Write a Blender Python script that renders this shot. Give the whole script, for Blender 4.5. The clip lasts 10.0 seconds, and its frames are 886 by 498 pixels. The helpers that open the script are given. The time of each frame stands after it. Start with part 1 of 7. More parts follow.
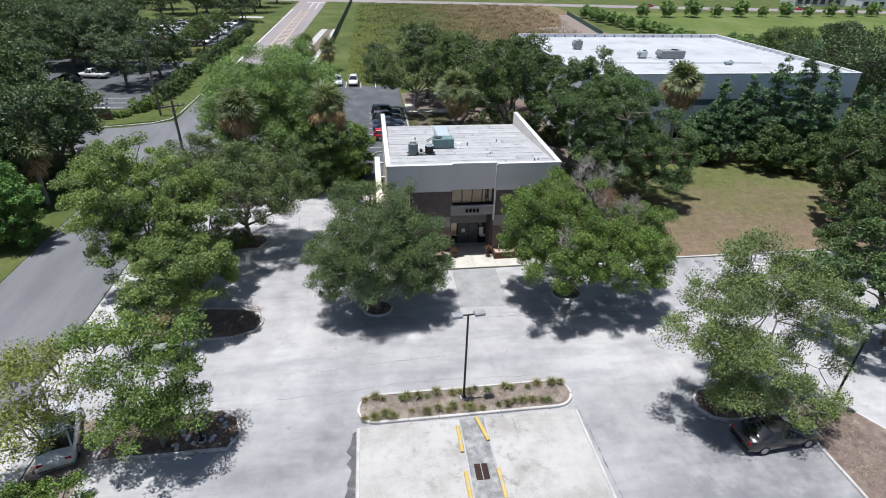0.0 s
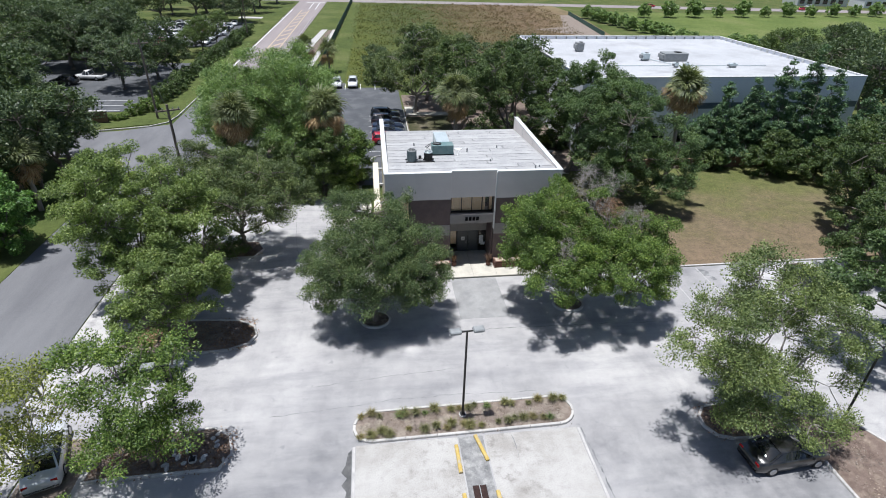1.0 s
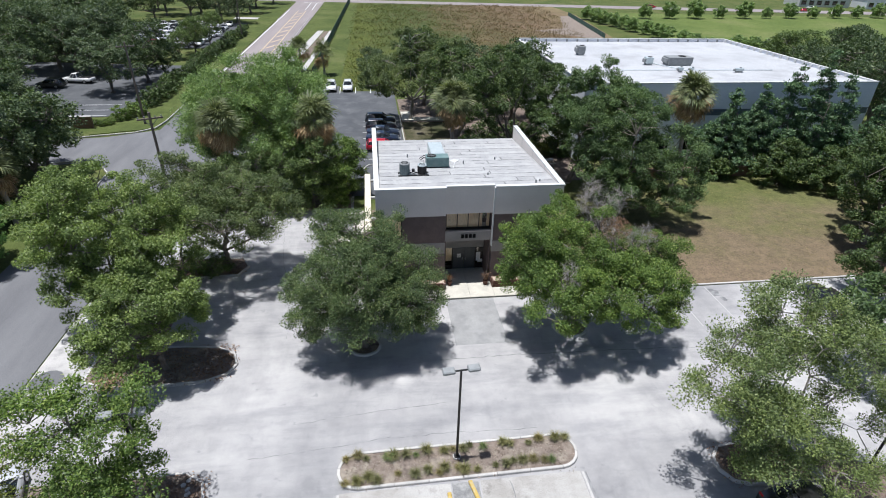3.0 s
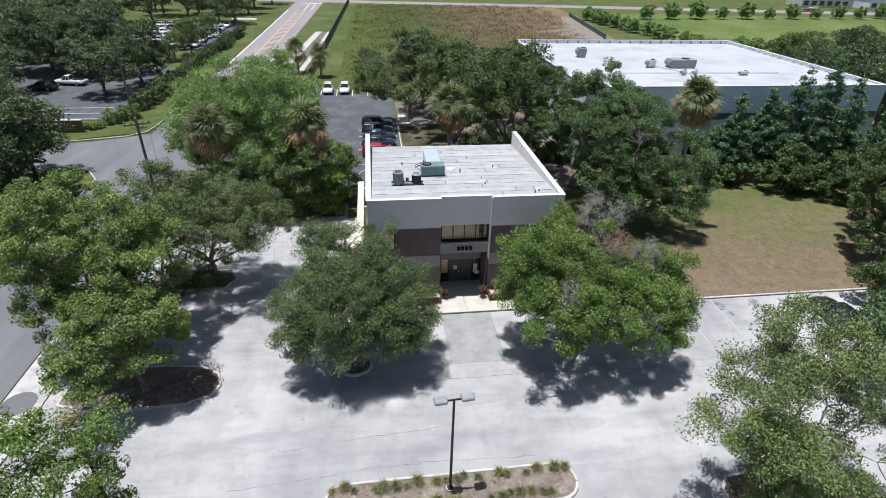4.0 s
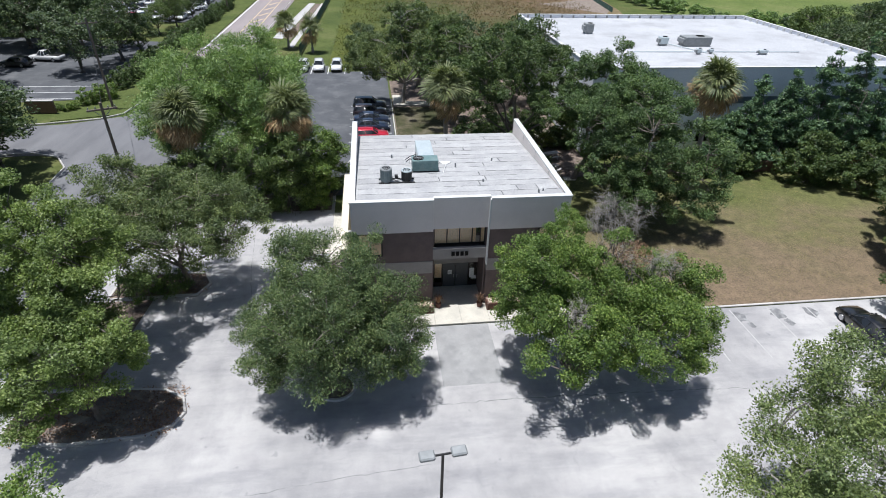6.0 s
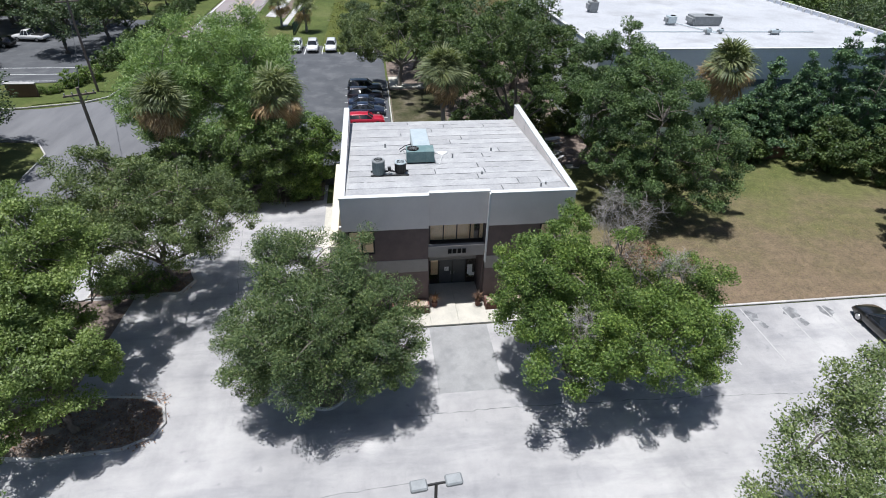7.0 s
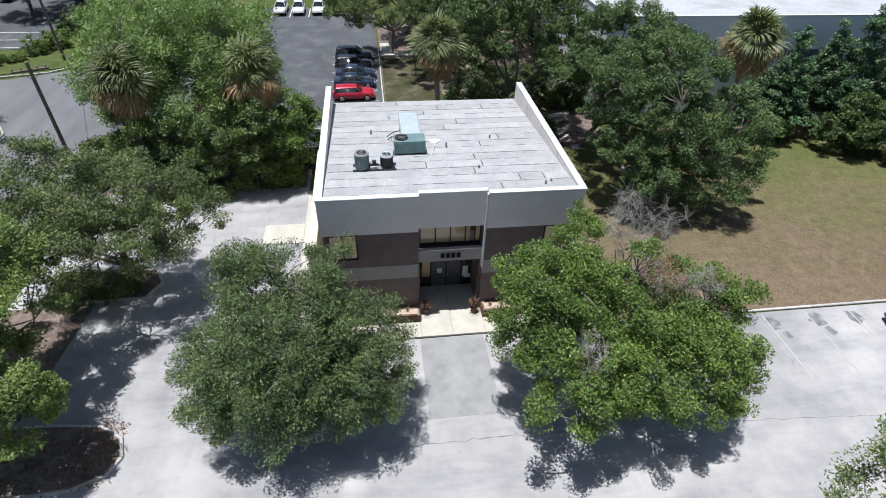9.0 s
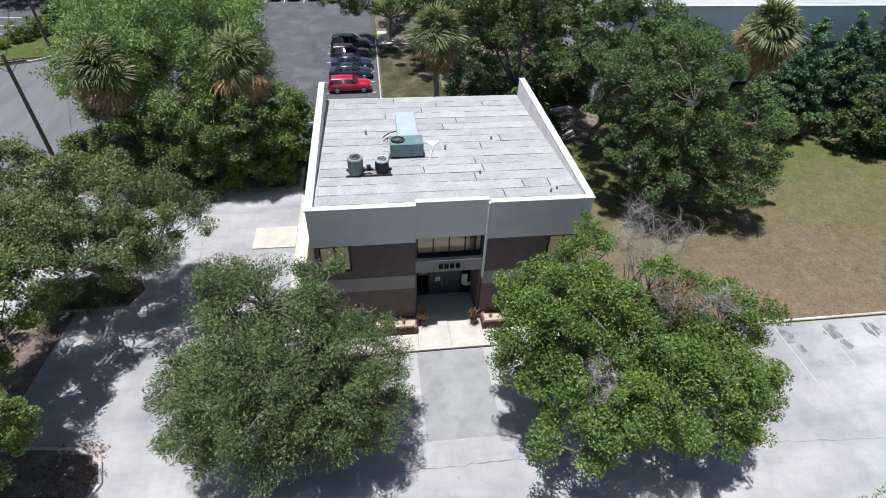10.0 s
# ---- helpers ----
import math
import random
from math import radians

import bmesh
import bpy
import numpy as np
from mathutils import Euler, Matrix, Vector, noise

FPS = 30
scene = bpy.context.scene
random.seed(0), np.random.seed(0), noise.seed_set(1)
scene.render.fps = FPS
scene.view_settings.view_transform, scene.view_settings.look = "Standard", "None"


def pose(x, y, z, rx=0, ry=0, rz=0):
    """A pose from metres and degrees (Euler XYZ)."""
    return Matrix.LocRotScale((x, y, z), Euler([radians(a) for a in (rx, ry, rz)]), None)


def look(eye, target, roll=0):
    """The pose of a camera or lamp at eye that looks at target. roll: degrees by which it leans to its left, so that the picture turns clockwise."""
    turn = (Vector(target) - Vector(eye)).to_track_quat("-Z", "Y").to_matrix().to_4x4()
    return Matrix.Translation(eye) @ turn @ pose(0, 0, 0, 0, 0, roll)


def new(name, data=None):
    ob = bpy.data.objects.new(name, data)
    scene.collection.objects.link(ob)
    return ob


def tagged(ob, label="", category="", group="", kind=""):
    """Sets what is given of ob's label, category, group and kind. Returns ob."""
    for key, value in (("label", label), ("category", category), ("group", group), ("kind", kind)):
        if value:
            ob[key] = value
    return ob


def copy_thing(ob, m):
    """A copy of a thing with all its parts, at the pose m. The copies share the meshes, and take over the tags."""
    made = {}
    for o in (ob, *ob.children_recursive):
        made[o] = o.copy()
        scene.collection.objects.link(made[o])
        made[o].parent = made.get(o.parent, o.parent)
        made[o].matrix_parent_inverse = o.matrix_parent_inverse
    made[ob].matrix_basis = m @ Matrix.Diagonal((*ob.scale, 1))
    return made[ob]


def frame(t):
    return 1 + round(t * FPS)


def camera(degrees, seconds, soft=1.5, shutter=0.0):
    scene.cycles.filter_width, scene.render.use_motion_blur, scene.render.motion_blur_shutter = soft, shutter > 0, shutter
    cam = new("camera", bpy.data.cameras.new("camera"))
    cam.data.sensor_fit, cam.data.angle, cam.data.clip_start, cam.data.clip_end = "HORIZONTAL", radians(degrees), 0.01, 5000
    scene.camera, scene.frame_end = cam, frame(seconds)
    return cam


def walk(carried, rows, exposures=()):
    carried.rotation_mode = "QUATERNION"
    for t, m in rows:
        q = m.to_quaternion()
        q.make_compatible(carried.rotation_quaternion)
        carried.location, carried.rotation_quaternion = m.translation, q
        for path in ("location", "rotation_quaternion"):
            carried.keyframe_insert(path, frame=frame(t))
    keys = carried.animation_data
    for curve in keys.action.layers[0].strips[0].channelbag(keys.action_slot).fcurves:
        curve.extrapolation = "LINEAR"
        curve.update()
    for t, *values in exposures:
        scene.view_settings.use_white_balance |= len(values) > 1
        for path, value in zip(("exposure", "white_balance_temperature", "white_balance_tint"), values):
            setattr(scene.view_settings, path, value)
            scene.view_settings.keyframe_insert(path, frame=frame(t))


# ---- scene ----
cam = camera(79.6, 10.0, soft=1.0)
PATH = [
    (0, (-0.958, -40.138, 24.255), (-0.716, -38.421, 23.258), 1.4),
    (0.5, (-0.749, -39.675, 24.386), (-0.514, -37.957, 23.389), 1.3),
    (1, (-0.675, -38.981, 24.5), (-0.436, -37.265, 23.501), 1.4),
    (1.5, (-0.541, -38.355, 24.604), (-0.302, -36.639, 23.606), 1.4),
    (2, (-0.379, -37.659, 24.663), (-0.138, -35.943, 23.663), 1.4),
    (2.2, (-0.347, -37.39, 24.674), (-0.098, -35.675, 23.676), 1.5),
    (3.5, (0.404, -35.14, 24.498), (0.643, -33.424, 23.497), 1.5),
    (4, (0.705, -34.188, 24.528), (0.945, -32.473, 23.529), 1.5),
    (4.5, (0.952, -33.17, 24.531), (1.191, -31.453, 23.534), 1.5),
    (5, (1.185, -32.042, 24.523), (1.424, -30.335, 23.509), 1.6),
    (5.5, (1.45, -30.941, 24.438), (1.688, -29.253, 23.392), 1.7),
    (7, (2.269, -27.543, 24.123), (2.503, -25.916, 22.983), 1.8),
    (7.5, (2.468, -26.498, 24.066), (2.702, -24.892, 22.897), 1.9),
    (8, (2.755, -25.351, 24.06), (2.986, -23.768, 22.86), 1.9),
    (8.5, (2.968, -24.224, 24.016), (3.2, -22.663, 22.787), 2.0),
    (9, (3.166, -23.177, 23.951), (3.4, -21.635, 22.699), 2.1),
    (9.5, (3.251, -22.117, 23.981), (3.489, -20.593, 22.708), 2.3),
    (10, (3.461, -21.026, 23.99), (3.696, -19.521, 22.694), 2.5),
]
walk(cam, [(t, look(eye, target, roll)) for t, eye, target, roll in PATH])

# ---------------- world, sun ----------------
SUN_ELEV, SUN_AZ = 81.5, 175.0          # degrees; azimuth of the sun's place, counted from +x to +y
world = bpy.data.worlds.new("sky")
scene.world = world
world.use_nodes = True
wn = world.node_tree.nodes
sky = wn.new("ShaderNodeTexSky")
sky.sky_type, sky.sun_disc = "NISHITA", False
sky.sun_elevation, sky.sun_rotation = radians(SUN_ELEV), radians(90 - SUN_AZ)
sky.air_density, sky.dust_density, sky.ozone_density = 1.0, 1.2, 1.0
wn["Background"].inputs["Strength"].default_value = 0.068
world.node_tree.links.new(sky.outputs[0], wn["Background"].inputs["Color"])
sun = new("sun", bpy.data.lights.new("sun", "SUN"))
sun.data.energy, sun.data.angle, sun.data.color = 4.75, radians(0.53), (1.0, 0.985, 0.965)
_d = Vector((math.cos(radians(SUN_ELEV)) * math.cos(radians(SUN_AZ)), math.cos(radians(SUN_ELEV)) * math.sin(radians(SUN_AZ)), math.sin(radians(SUN_ELEV))))
sun.matrix_world = look(_d * 60, (0, 0, 0))
scene.view_settings.exposure = 0.36
scene.view_settings.use_white_balance = True
scene.view_settings.white_balance_temperature = 6200


# ---------------- materials ----------------
def ramp(nt, fac, stops):
    r = nt.nodes.new("ShaderNodeValToRGB")
    e = r.color_ramp.elements
    while len(e) < len(stops):
        e.new(0.5)
    for k, (p, c) in zip(e, stops):
        k.position, k.color = p, (*c, 1)
    nt.links.new(fac, r.inputs["Fac"])
    return r.outputs["Color"]


def mixc(nt, fac, a, b, mode="MIX"):
    m = nt.nodes.new("ShaderNodeMix")
    m.data_type, m.blend_type = "RGBA", mode
    for sock, v in ((m.inputs["Factor"], fac), (m.inputs["A"], a), (m.inputs["B"], b)):
        if isinstance(v, bpy.types.NodeSocket):
            nt.links.new(v, sock)
        elif isinstance(v, tuple):
            sock.default_value = (*v, 1)
        else:
            sock.default_value = v
    return m.outputs["Result"]


def nois(nt, co, scale, detail=4, rough=0.55, stretch=None):
    n = nt.nodes.new("ShaderNodeTexNoise")
    n.inputs["Scale"].default_value, n.inputs["Detail"].default_value, n.inputs["Roughness"].default_value = scale, detail, rough
    if stretch:
        mp = nt.nodes.new("ShaderNodeMapping")
        mp.inputs["Scale"].default_value = stretch[:3]
        if len(stretch) > 3:
            mp.inputs["Rotation"].default_value = (0, 0, radians(stretch[3]))
        nt.links.new(co, mp.inputs["Vector"])
        co = mp.outputs[0]
    nt.links.new(co, n.inputs["Vector"])
    return n.outputs["Fac"]


def start_mat(name, rough=0.8, metal=0.0, spec=0.5):
    m = bpy.data.materials.new(name)
    m.use_nodes = True
    nt = m.node_tree
    b = nt.nodes["Principled BSDF"]
    b.inputs["Roughness"].default_value, b.inputs["Metallic"].default_value = rough, metal
    b.inputs["Specular IOR Level"].default_value = spec
    g = nt.nodes.new("ShaderNodeNewGeometry")
    return m, nt, b, g.outputs["Position"], g.outputs["Random Per Island"]


def bumped(nt, b, height, strength=0.3, dist=0.02):
    bp = nt.nodes.new("ShaderNodeBump")
    bp.inputs["Strength"].default_value, bp.inputs["Distance"].default_value = strength, dist
    nt.links.new(height, bp.inputs["Height"])
    nt.links.new(bp.outputs[0], b.inputs["Normal"])


def surface(name, c1, c2, scale=3.0, fine=40.0, rough=0.8, metal=0.0, bump=0.15, stretch=None, stain=None, stain_scale=0.5, spec=0.4):
    """Two colours mixed by coarse and fine noise, with stains of a third."""
    m, nt, b, pos, _ = start_mat(name, rough, metal, spec)
    n1, n2 = nois(nt, pos, scale, 5, 0.6, stretch), nois(nt, pos, fine, 3, 0.6, stretch)
    col = ramp(nt, n1, [(0.3, c1), (0.7, c2)])
    f = ramp(nt, n2, [(0.3, (0.82, 0.82, 0.82)), (0.7, (1.08, 1.08, 1.08))])
    col = mixc(nt, 1.0, col, f, "MULTIPLY")
    if stain:
        s = ramp(nt, nois(nt, pos, stain_scale, 6, 0.65), [(0.5, (0, 0, 0)), (0.68, (1, 1, 1))])
        col = mixc(nt, s, col, stain)
    nt.links.new(col, b.inputs["Base Color"])
    if bump:
        bumped(nt, b, n2, bump, 0.01)
    return m


def lot_material():
    """Sun-bleached, patchy asphalt with tyre sweeps, stains and a web of cracks."""
    m, nt, b, pos, _ = start_mat("bleached_asphalt", 0.9, 0, 0.3)
    big = nois(nt, pos, 0.09, 5, 0.6)
    mid = nois(nt, pos, 0.55, 6, 0.65)
    fine = nois(nt, pos, 22, 3, 0.7)
    sweep = nois(nt, pos, 0.42, 7, 0.7, (0.3, 1.4, 1, 6))
    sweep2 = nois(nt, pos, 0.5, 6, 0.7, (1.3, 0.35, 1, 24))
    col = ramp(nt, big, [(0.3, (0.285, 0.279, 0.28)), (0.5, (0.365, 0.355, 0.352)), (0.66, (0.455, 0.442, 0.432))])
    col = mixc(nt, 0.85, col, ramp(nt, mid, [(0.3, (0.8, 0.8, 0.815)), (0.55, (1, 1, 1)), (0.72, (1.1, 1.09, 1.08))]), "MULTIPLY")
    col = mixc(nt, 0.6, col, ramp(nt, sweep, [(0.36, (0.72, 0.73, 0.76)), (0.5, (1, 1, 1)), (0.66, (1.14, 1.13, 1.12))]), "MULTIPLY")
    col = mixc(nt, 0.3, col, ramp(nt, sweep2, [(0.34, (0.7, 0.71, 0.73)), (0.5, (1, 1, 1)), (0.7, (1.08, 1.08, 1.08))]), "MULTIPLY")
    col = mixc(nt, 0.7, col, ramp(nt, fine, [(0.3, (0.8, 0.8, 0.8)), (0.7, (1.12, 1.12, 1.12))]), "MULTIPLY")
    v = nt.nodes.new("ShaderNodeTexVoronoi")
    v.feature = "DISTANCE_TO_EDGE"
    v.inputs["Scale"].default_value = 0.23
    w = nt.nodes.new("ShaderNodeVectorMath")
    w.operation = "ADD"
    nz = nt.nodes.new("ShaderNodeTexNoise")
    nz.inputs["Scale"].default_value, nz.inputs["Detail"].default_value = 0.8, 5
    nt.links.new(pos, nz.inputs["Vector"])
    sc = nt.nodes.new("ShaderNodeVectorMath")
    sc.operation = "SCALE"
    sc.inputs["Scale"].default_value = 2.2
    nt.links.new(nz.outputs["Color"], sc.inputs[0])
    nt.links.new(pos, w.inputs[0])
    nt.links.new(sc.outputs[0], w.inputs[1])
    nt.links.new(w.outputs[0], v.inputs["Vector"])
    crack = ramp(nt, v.outputs["Distance"], [(0.0, (1, 1, 1)), (0.012, (0, 0, 0))])
    patch = ramp(nt, nois(nt, pos, 0.2, 3), [(0.5, (0, 0, 0)), (0.62, (0.22, 0.22, 0.22))])
    col = mixc(nt, mixc(nt, 1.0, crack, patch, "MULTIPLY"), col, (0.17, 0.17, 0.18))
    spots = ramp(nt, nois(nt, pos, 1.3, 2), [(0.68, (0, 0, 0)), (0.74, (0.5, 0.5, 0.5))])
    col = mixc(nt, spots, col, (0.2, 0.2, 0.21))
    # darker round areas about set centres, soft-edged and broken into blotches
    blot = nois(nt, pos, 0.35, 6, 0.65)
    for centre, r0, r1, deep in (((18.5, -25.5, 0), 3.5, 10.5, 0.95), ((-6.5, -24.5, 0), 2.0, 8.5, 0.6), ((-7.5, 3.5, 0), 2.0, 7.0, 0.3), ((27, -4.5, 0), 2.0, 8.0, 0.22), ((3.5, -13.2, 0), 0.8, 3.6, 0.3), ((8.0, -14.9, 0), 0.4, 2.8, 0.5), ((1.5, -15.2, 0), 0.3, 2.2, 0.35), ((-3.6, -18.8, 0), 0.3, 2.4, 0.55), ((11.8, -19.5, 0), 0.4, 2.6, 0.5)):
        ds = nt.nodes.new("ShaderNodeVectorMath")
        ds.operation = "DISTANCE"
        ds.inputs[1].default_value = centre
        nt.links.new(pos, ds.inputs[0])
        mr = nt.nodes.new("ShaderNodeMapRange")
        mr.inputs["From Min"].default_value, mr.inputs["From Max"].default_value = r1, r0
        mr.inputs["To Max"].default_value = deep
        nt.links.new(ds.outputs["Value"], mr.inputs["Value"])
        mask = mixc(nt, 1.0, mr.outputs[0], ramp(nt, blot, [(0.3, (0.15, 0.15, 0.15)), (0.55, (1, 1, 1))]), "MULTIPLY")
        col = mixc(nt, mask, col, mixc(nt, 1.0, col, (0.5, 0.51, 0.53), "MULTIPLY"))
    nt.links.new(col, b.inputs["Base Color"])
    bumped(nt, b, fine, 0.25, 0.01)
    return m


def bay_material():
    """Old bay concrete: broad brownish stains, gritty dark specks and worn pale spots."""
    m, nt, b, pos, _ = start_mat("stained_bay_concrete", 0.9, 0, 0.3)
    col = ramp(nt, nois(nt, pos, 0.4, 6, 0.65), [(0.34, (0.3, 0.283, 0.262)), (0.5, (0.385, 0.37, 0.35)), (0.66, (0.43, 0.415, 0.395))])
    grime = ramp(nt, nois(nt, pos, 1.3, 7, 0.7), [(0.52, (0, 0, 0)), (0.66, (0.75, 0.75, 0.75))])
    near = nt.nodes.new("ShaderNodeMapRange")       # more grime beside the worn strip
    sep, off, ab = nt.nodes.new("ShaderNodeSeparateXYZ"), nt.nodes.new("ShaderNodeMath"), nt.nodes.new("ShaderNodeMath")
    off.operation, ab.operation = "SUBTRACT", "ABSOLUTE"
    off.inputs[1].default_value = 4.1
    nt.links.new(pos, sep.inputs[0])
    nt.links.new(sep.outputs["X"], off.inputs[0])
    nt.links.new(off.outputs[0], ab.inputs[0])
    near.inputs["From Min"].default_value, near.inputs["From Max"].default_value = 5.0, 0.8
    near.inputs["To Min"].default_value = 0.25
    nt.links.new(ab.outputs[0], near.inputs["Value"])
    col = mixc(nt, mixc(nt, 1.0, grime, near.outputs[0], "MULTIPLY"), col, (0.17, 0.155, 0.14))
    grit = nois(nt, pos, 16, 4, 0.75)
    col = mixc(nt, 0.9, col, ramp(nt, grit, [(0.32, (0.72, 0.72, 0.72)), (0.5, (1, 1, 1)), (0.72, (1.15, 1.15, 1.15))]), "MULTIPLY")
    nt.links.new(col, b.inputs["Base Color"])
    bumped(nt, b, grit, 0.3, 0.01)
    return m


def leaf_mat(name, dark, light, tip=None, gloss=0.5, trans=0.24):
    """Leaves: each one its own shade, in drifts over the crown; some light passes through."""
    m, nt, b, pos, isl = start_mat(name, gloss, 0, 0.35)
    col = ramp(nt, isl, [(0.0, dark), (0.75, light), (1.0, tip or light)])
    col = mixc(nt, 0.85, col, ramp(nt, nois(nt, pos, 0.55, 3), [(0.32, (0.66, 0.7, 0.74)), (0.68, (1.25, 1.2, 1.03))]), "MULTIPLY")
    nt.links.new(col, b.inputs["Base Color"])
    t = nt.nodes.new("ShaderNodeBsdfTranslucent")
    nt.links.new(mixc(nt, 1.0, col, (1.25, 1.35, 0.7), "MULTIPLY"), t.inputs["Color"])
    mx = nt.nodes.new("ShaderNodeMixShader")
    mx.inputs[0].default_value = trans
    nt.links.new(b.outputs[0], mx.inputs[1])
    nt.links.new(t.outputs[0], mx.inputs[2])
    nt.links.new(mx.outputs[0], nt.nodes["Material Output"].inputs["Surface"])
    return m


def glass_mat(name, tint=(0.05, 0.06, 0.065)):
    m, nt, b, pos, _ = start_mat(name, 0.04, 0, 0.8)
    b.inputs["Base Color"].default_value = (*tint, 1)
    b.inputs["Transmission Weight"].default_value = 0.0
    return m


def clear_glass(name):
    """Thin clear glass: lets the view through and mirrors the sky at its surface."""
    m, nt, b, pos, _ = start_mat(name, 0.02, 0, 0.6)
    tr, gl, fr, mx = (nt.nodes.new("ShaderNode" + k) for k in ("BsdfTransparent", "BsdfGlossy", "Fresnel", "MixShader"))
    tr.inputs["Color"].default_value = (0.97, 0.97, 0.96, 1)
    gl.inputs["Roughness"].default_value = 0.02
    fr.inputs["IOR"].default_value = 1.45
    nt.links.new(fr.outputs[0], mx.inputs[0])
    nt.links.new(tr.outputs[0], mx.inputs[1])
    nt.links.new(gl.outputs[0], mx.inputs[2])
    nt.links.new(mx.outputs[0], nt.nodes["Material Output"].inputs["Surface"])
    return m


def grass_mat(name, a, bb, c, s1=0.12, s2=1.4, stretch=None):
    m, nt, b, pos, _ = start_mat(name, 0.95, 0, 0.15)
    col = ramp(nt, nois(nt, pos, s1, 6, 0.62, stretch), [(0.36, a), (0.52, bb), (0.68, c)])
    col = mixc(nt, 0.9, col, ramp(nt, nois(nt, pos, s2, 5, 0.7), [(0.3, (0.72, 0.74, 0.7)), (0.7, (1.22, 1.2, 1.15))]), "MULTIPLY")
    fine = nois(nt, pos, 14, 4, 0.75)
    col = mixc(nt, 0.9, col, ramp(nt, fine, [(0.3, (0.6, 0.6, 0.6)), (0.7, (1.3, 1.3, 1.25))]), "MULTIPLY")
    nt.links.new(col, b.inputs["Base Color"])
    bumped(nt, b, fine, 0.6, 0.06)
    return m


def lawn_material():
    """A parched lawn: pinkish brown by the kerb, greener away from the lot, in drifts."""
    m, nt, b, pos, _ = start_mat("dry_lawn", 0.95, 0, 0.15)
    sep = nt.nodes.new("ShaderNodeSeparateXYZ")
    nt.links.new(pos, sep.inputs[0])
    mr = nt.nodes.new("ShaderNodeMapRange")
    mr.inputs["From Min"].default_value, mr.inputs["From Max"].default_value = -2.0, 20.0
    nt.links.new(sep.outputs["Y"], mr.inputs["Value"])
    drift = mixc(nt, 0.55, mr.outputs[0], nois(nt, pos, 0.22, 5, 0.65))
    col = ramp(nt, drift, [(0.2, (0.198, 0.147, 0.109)), (0.4, (0.166, 0.132, 0.09)), (0.58, (0.13, 0.13, 0.06)), (0.78, (0.1, 0.118, 0.04))])
    col = mixc(nt, 0.9, col, ramp(nt, nois(nt, pos, 1.1, 5, 0.7), [(0.3, (0.72, 0.74, 0.72)), (0.7, (1.22, 1.18, 1.12))]), "MULTIPLY")
    fine = nois(nt, pos, 9, 5, 0.8)
    col = mixc(nt, 0.95, col, ramp(nt, fine, [(0.32, (0.5, 0.5, 0.5)), (0.68, (1.4, 1.38, 1.3))]), "MULTIPLY")
    nt.links.new(col, b.inputs["Base Color"])
    bumped(nt, b, fine, 0.7, 0.08)
    return m


def field_material():
    """Marsh grass: olive and yellow-green on the west side, russet towards the east, straw at the far edge."""
    m, nt, b, pos, _ = start_mat("marsh_grass", 0.95, 0, 0.15)
    sep = nt.nodes.new("ShaderNodeSeparateXYZ")
    nt.links.new(pos, sep.inputs[0])
    mr = nt.nodes.new("ShaderNodeMapRange")
    mr.inputs["From Min"].default_value, mr.inputs["From Max"].default_value = -10.0, 90.0
    nt.links.new(sep.outputs["X"], mr.inputs["Value"])
    drift = mixc(nt, 0.45, mr.outputs[0], nois(nt, pos, 0.035, 5, 0.65, (1, 1.6, 1)))
    col = ramp(nt, drift, [(0.24, (0.085, 0.1, 0.025)), (0.36, (0.062, 0.078, 0.026)), (0.46, (0.105, 0.085, 0.045)), (0.62, (0.15, 0.105, 0.07)), (0.78, (0.2, 0.165, 0.095))])
    col = mixc(nt, 0.9, col, ramp(nt, nois(nt, pos, 0.25, 5, 0.7), [(0.3, (0.7, 0.72, 0.7)), (0.7, (1.25, 1.22, 1.15))]), "MULTIPLY")
    fine = nois(nt, pos, 5, 4, 0.75)
    col = mixc(nt, 0.9, col, ramp(nt, fine, [(0.3, (0.6, 0.6, 0.6)), (0.7, (1.3, 1.3, 1.25))]), "MULTIPLY")
    nt.links.new(col, b.inputs["Base Color"])
    bumped(nt, b, fine, 0.6, 0.08)
    return m


def per_object(name, c1, c2, fine=30.0, rough=0.85, bump=0.2):
    m, nt, b, pos, _ = start_mat(name, rough, 0, 0.3)
    oi = nt.nodes.new("ShaderNodeObjectInfo")
    col = ramp(nt, oi.outputs["Random"], [(0.0, c1), (1.0, c2)])
    n = nois(nt, pos, fine, 4, 0.65)
    col = mixc(nt, 1.0, col, ramp(nt, n, [(0.3, (0.8, 0.8, 0.8)), (0.7, (1.12, 1.12, 1.12))]), "MULTIPLY")
    col = mixc(nt, 0.8, col, ramp(nt, nois(nt, pos, 1.1, 5, 0.6), [(0.3, (0.78, 0.79, 0.8)), (0.7, (1.08, 1.08, 1.07))]), "MULTIPLY")
    nt.links.new(col, b.inputs["Base Color"])
    bumped(nt, b, n, bump, 0.008)
    return m


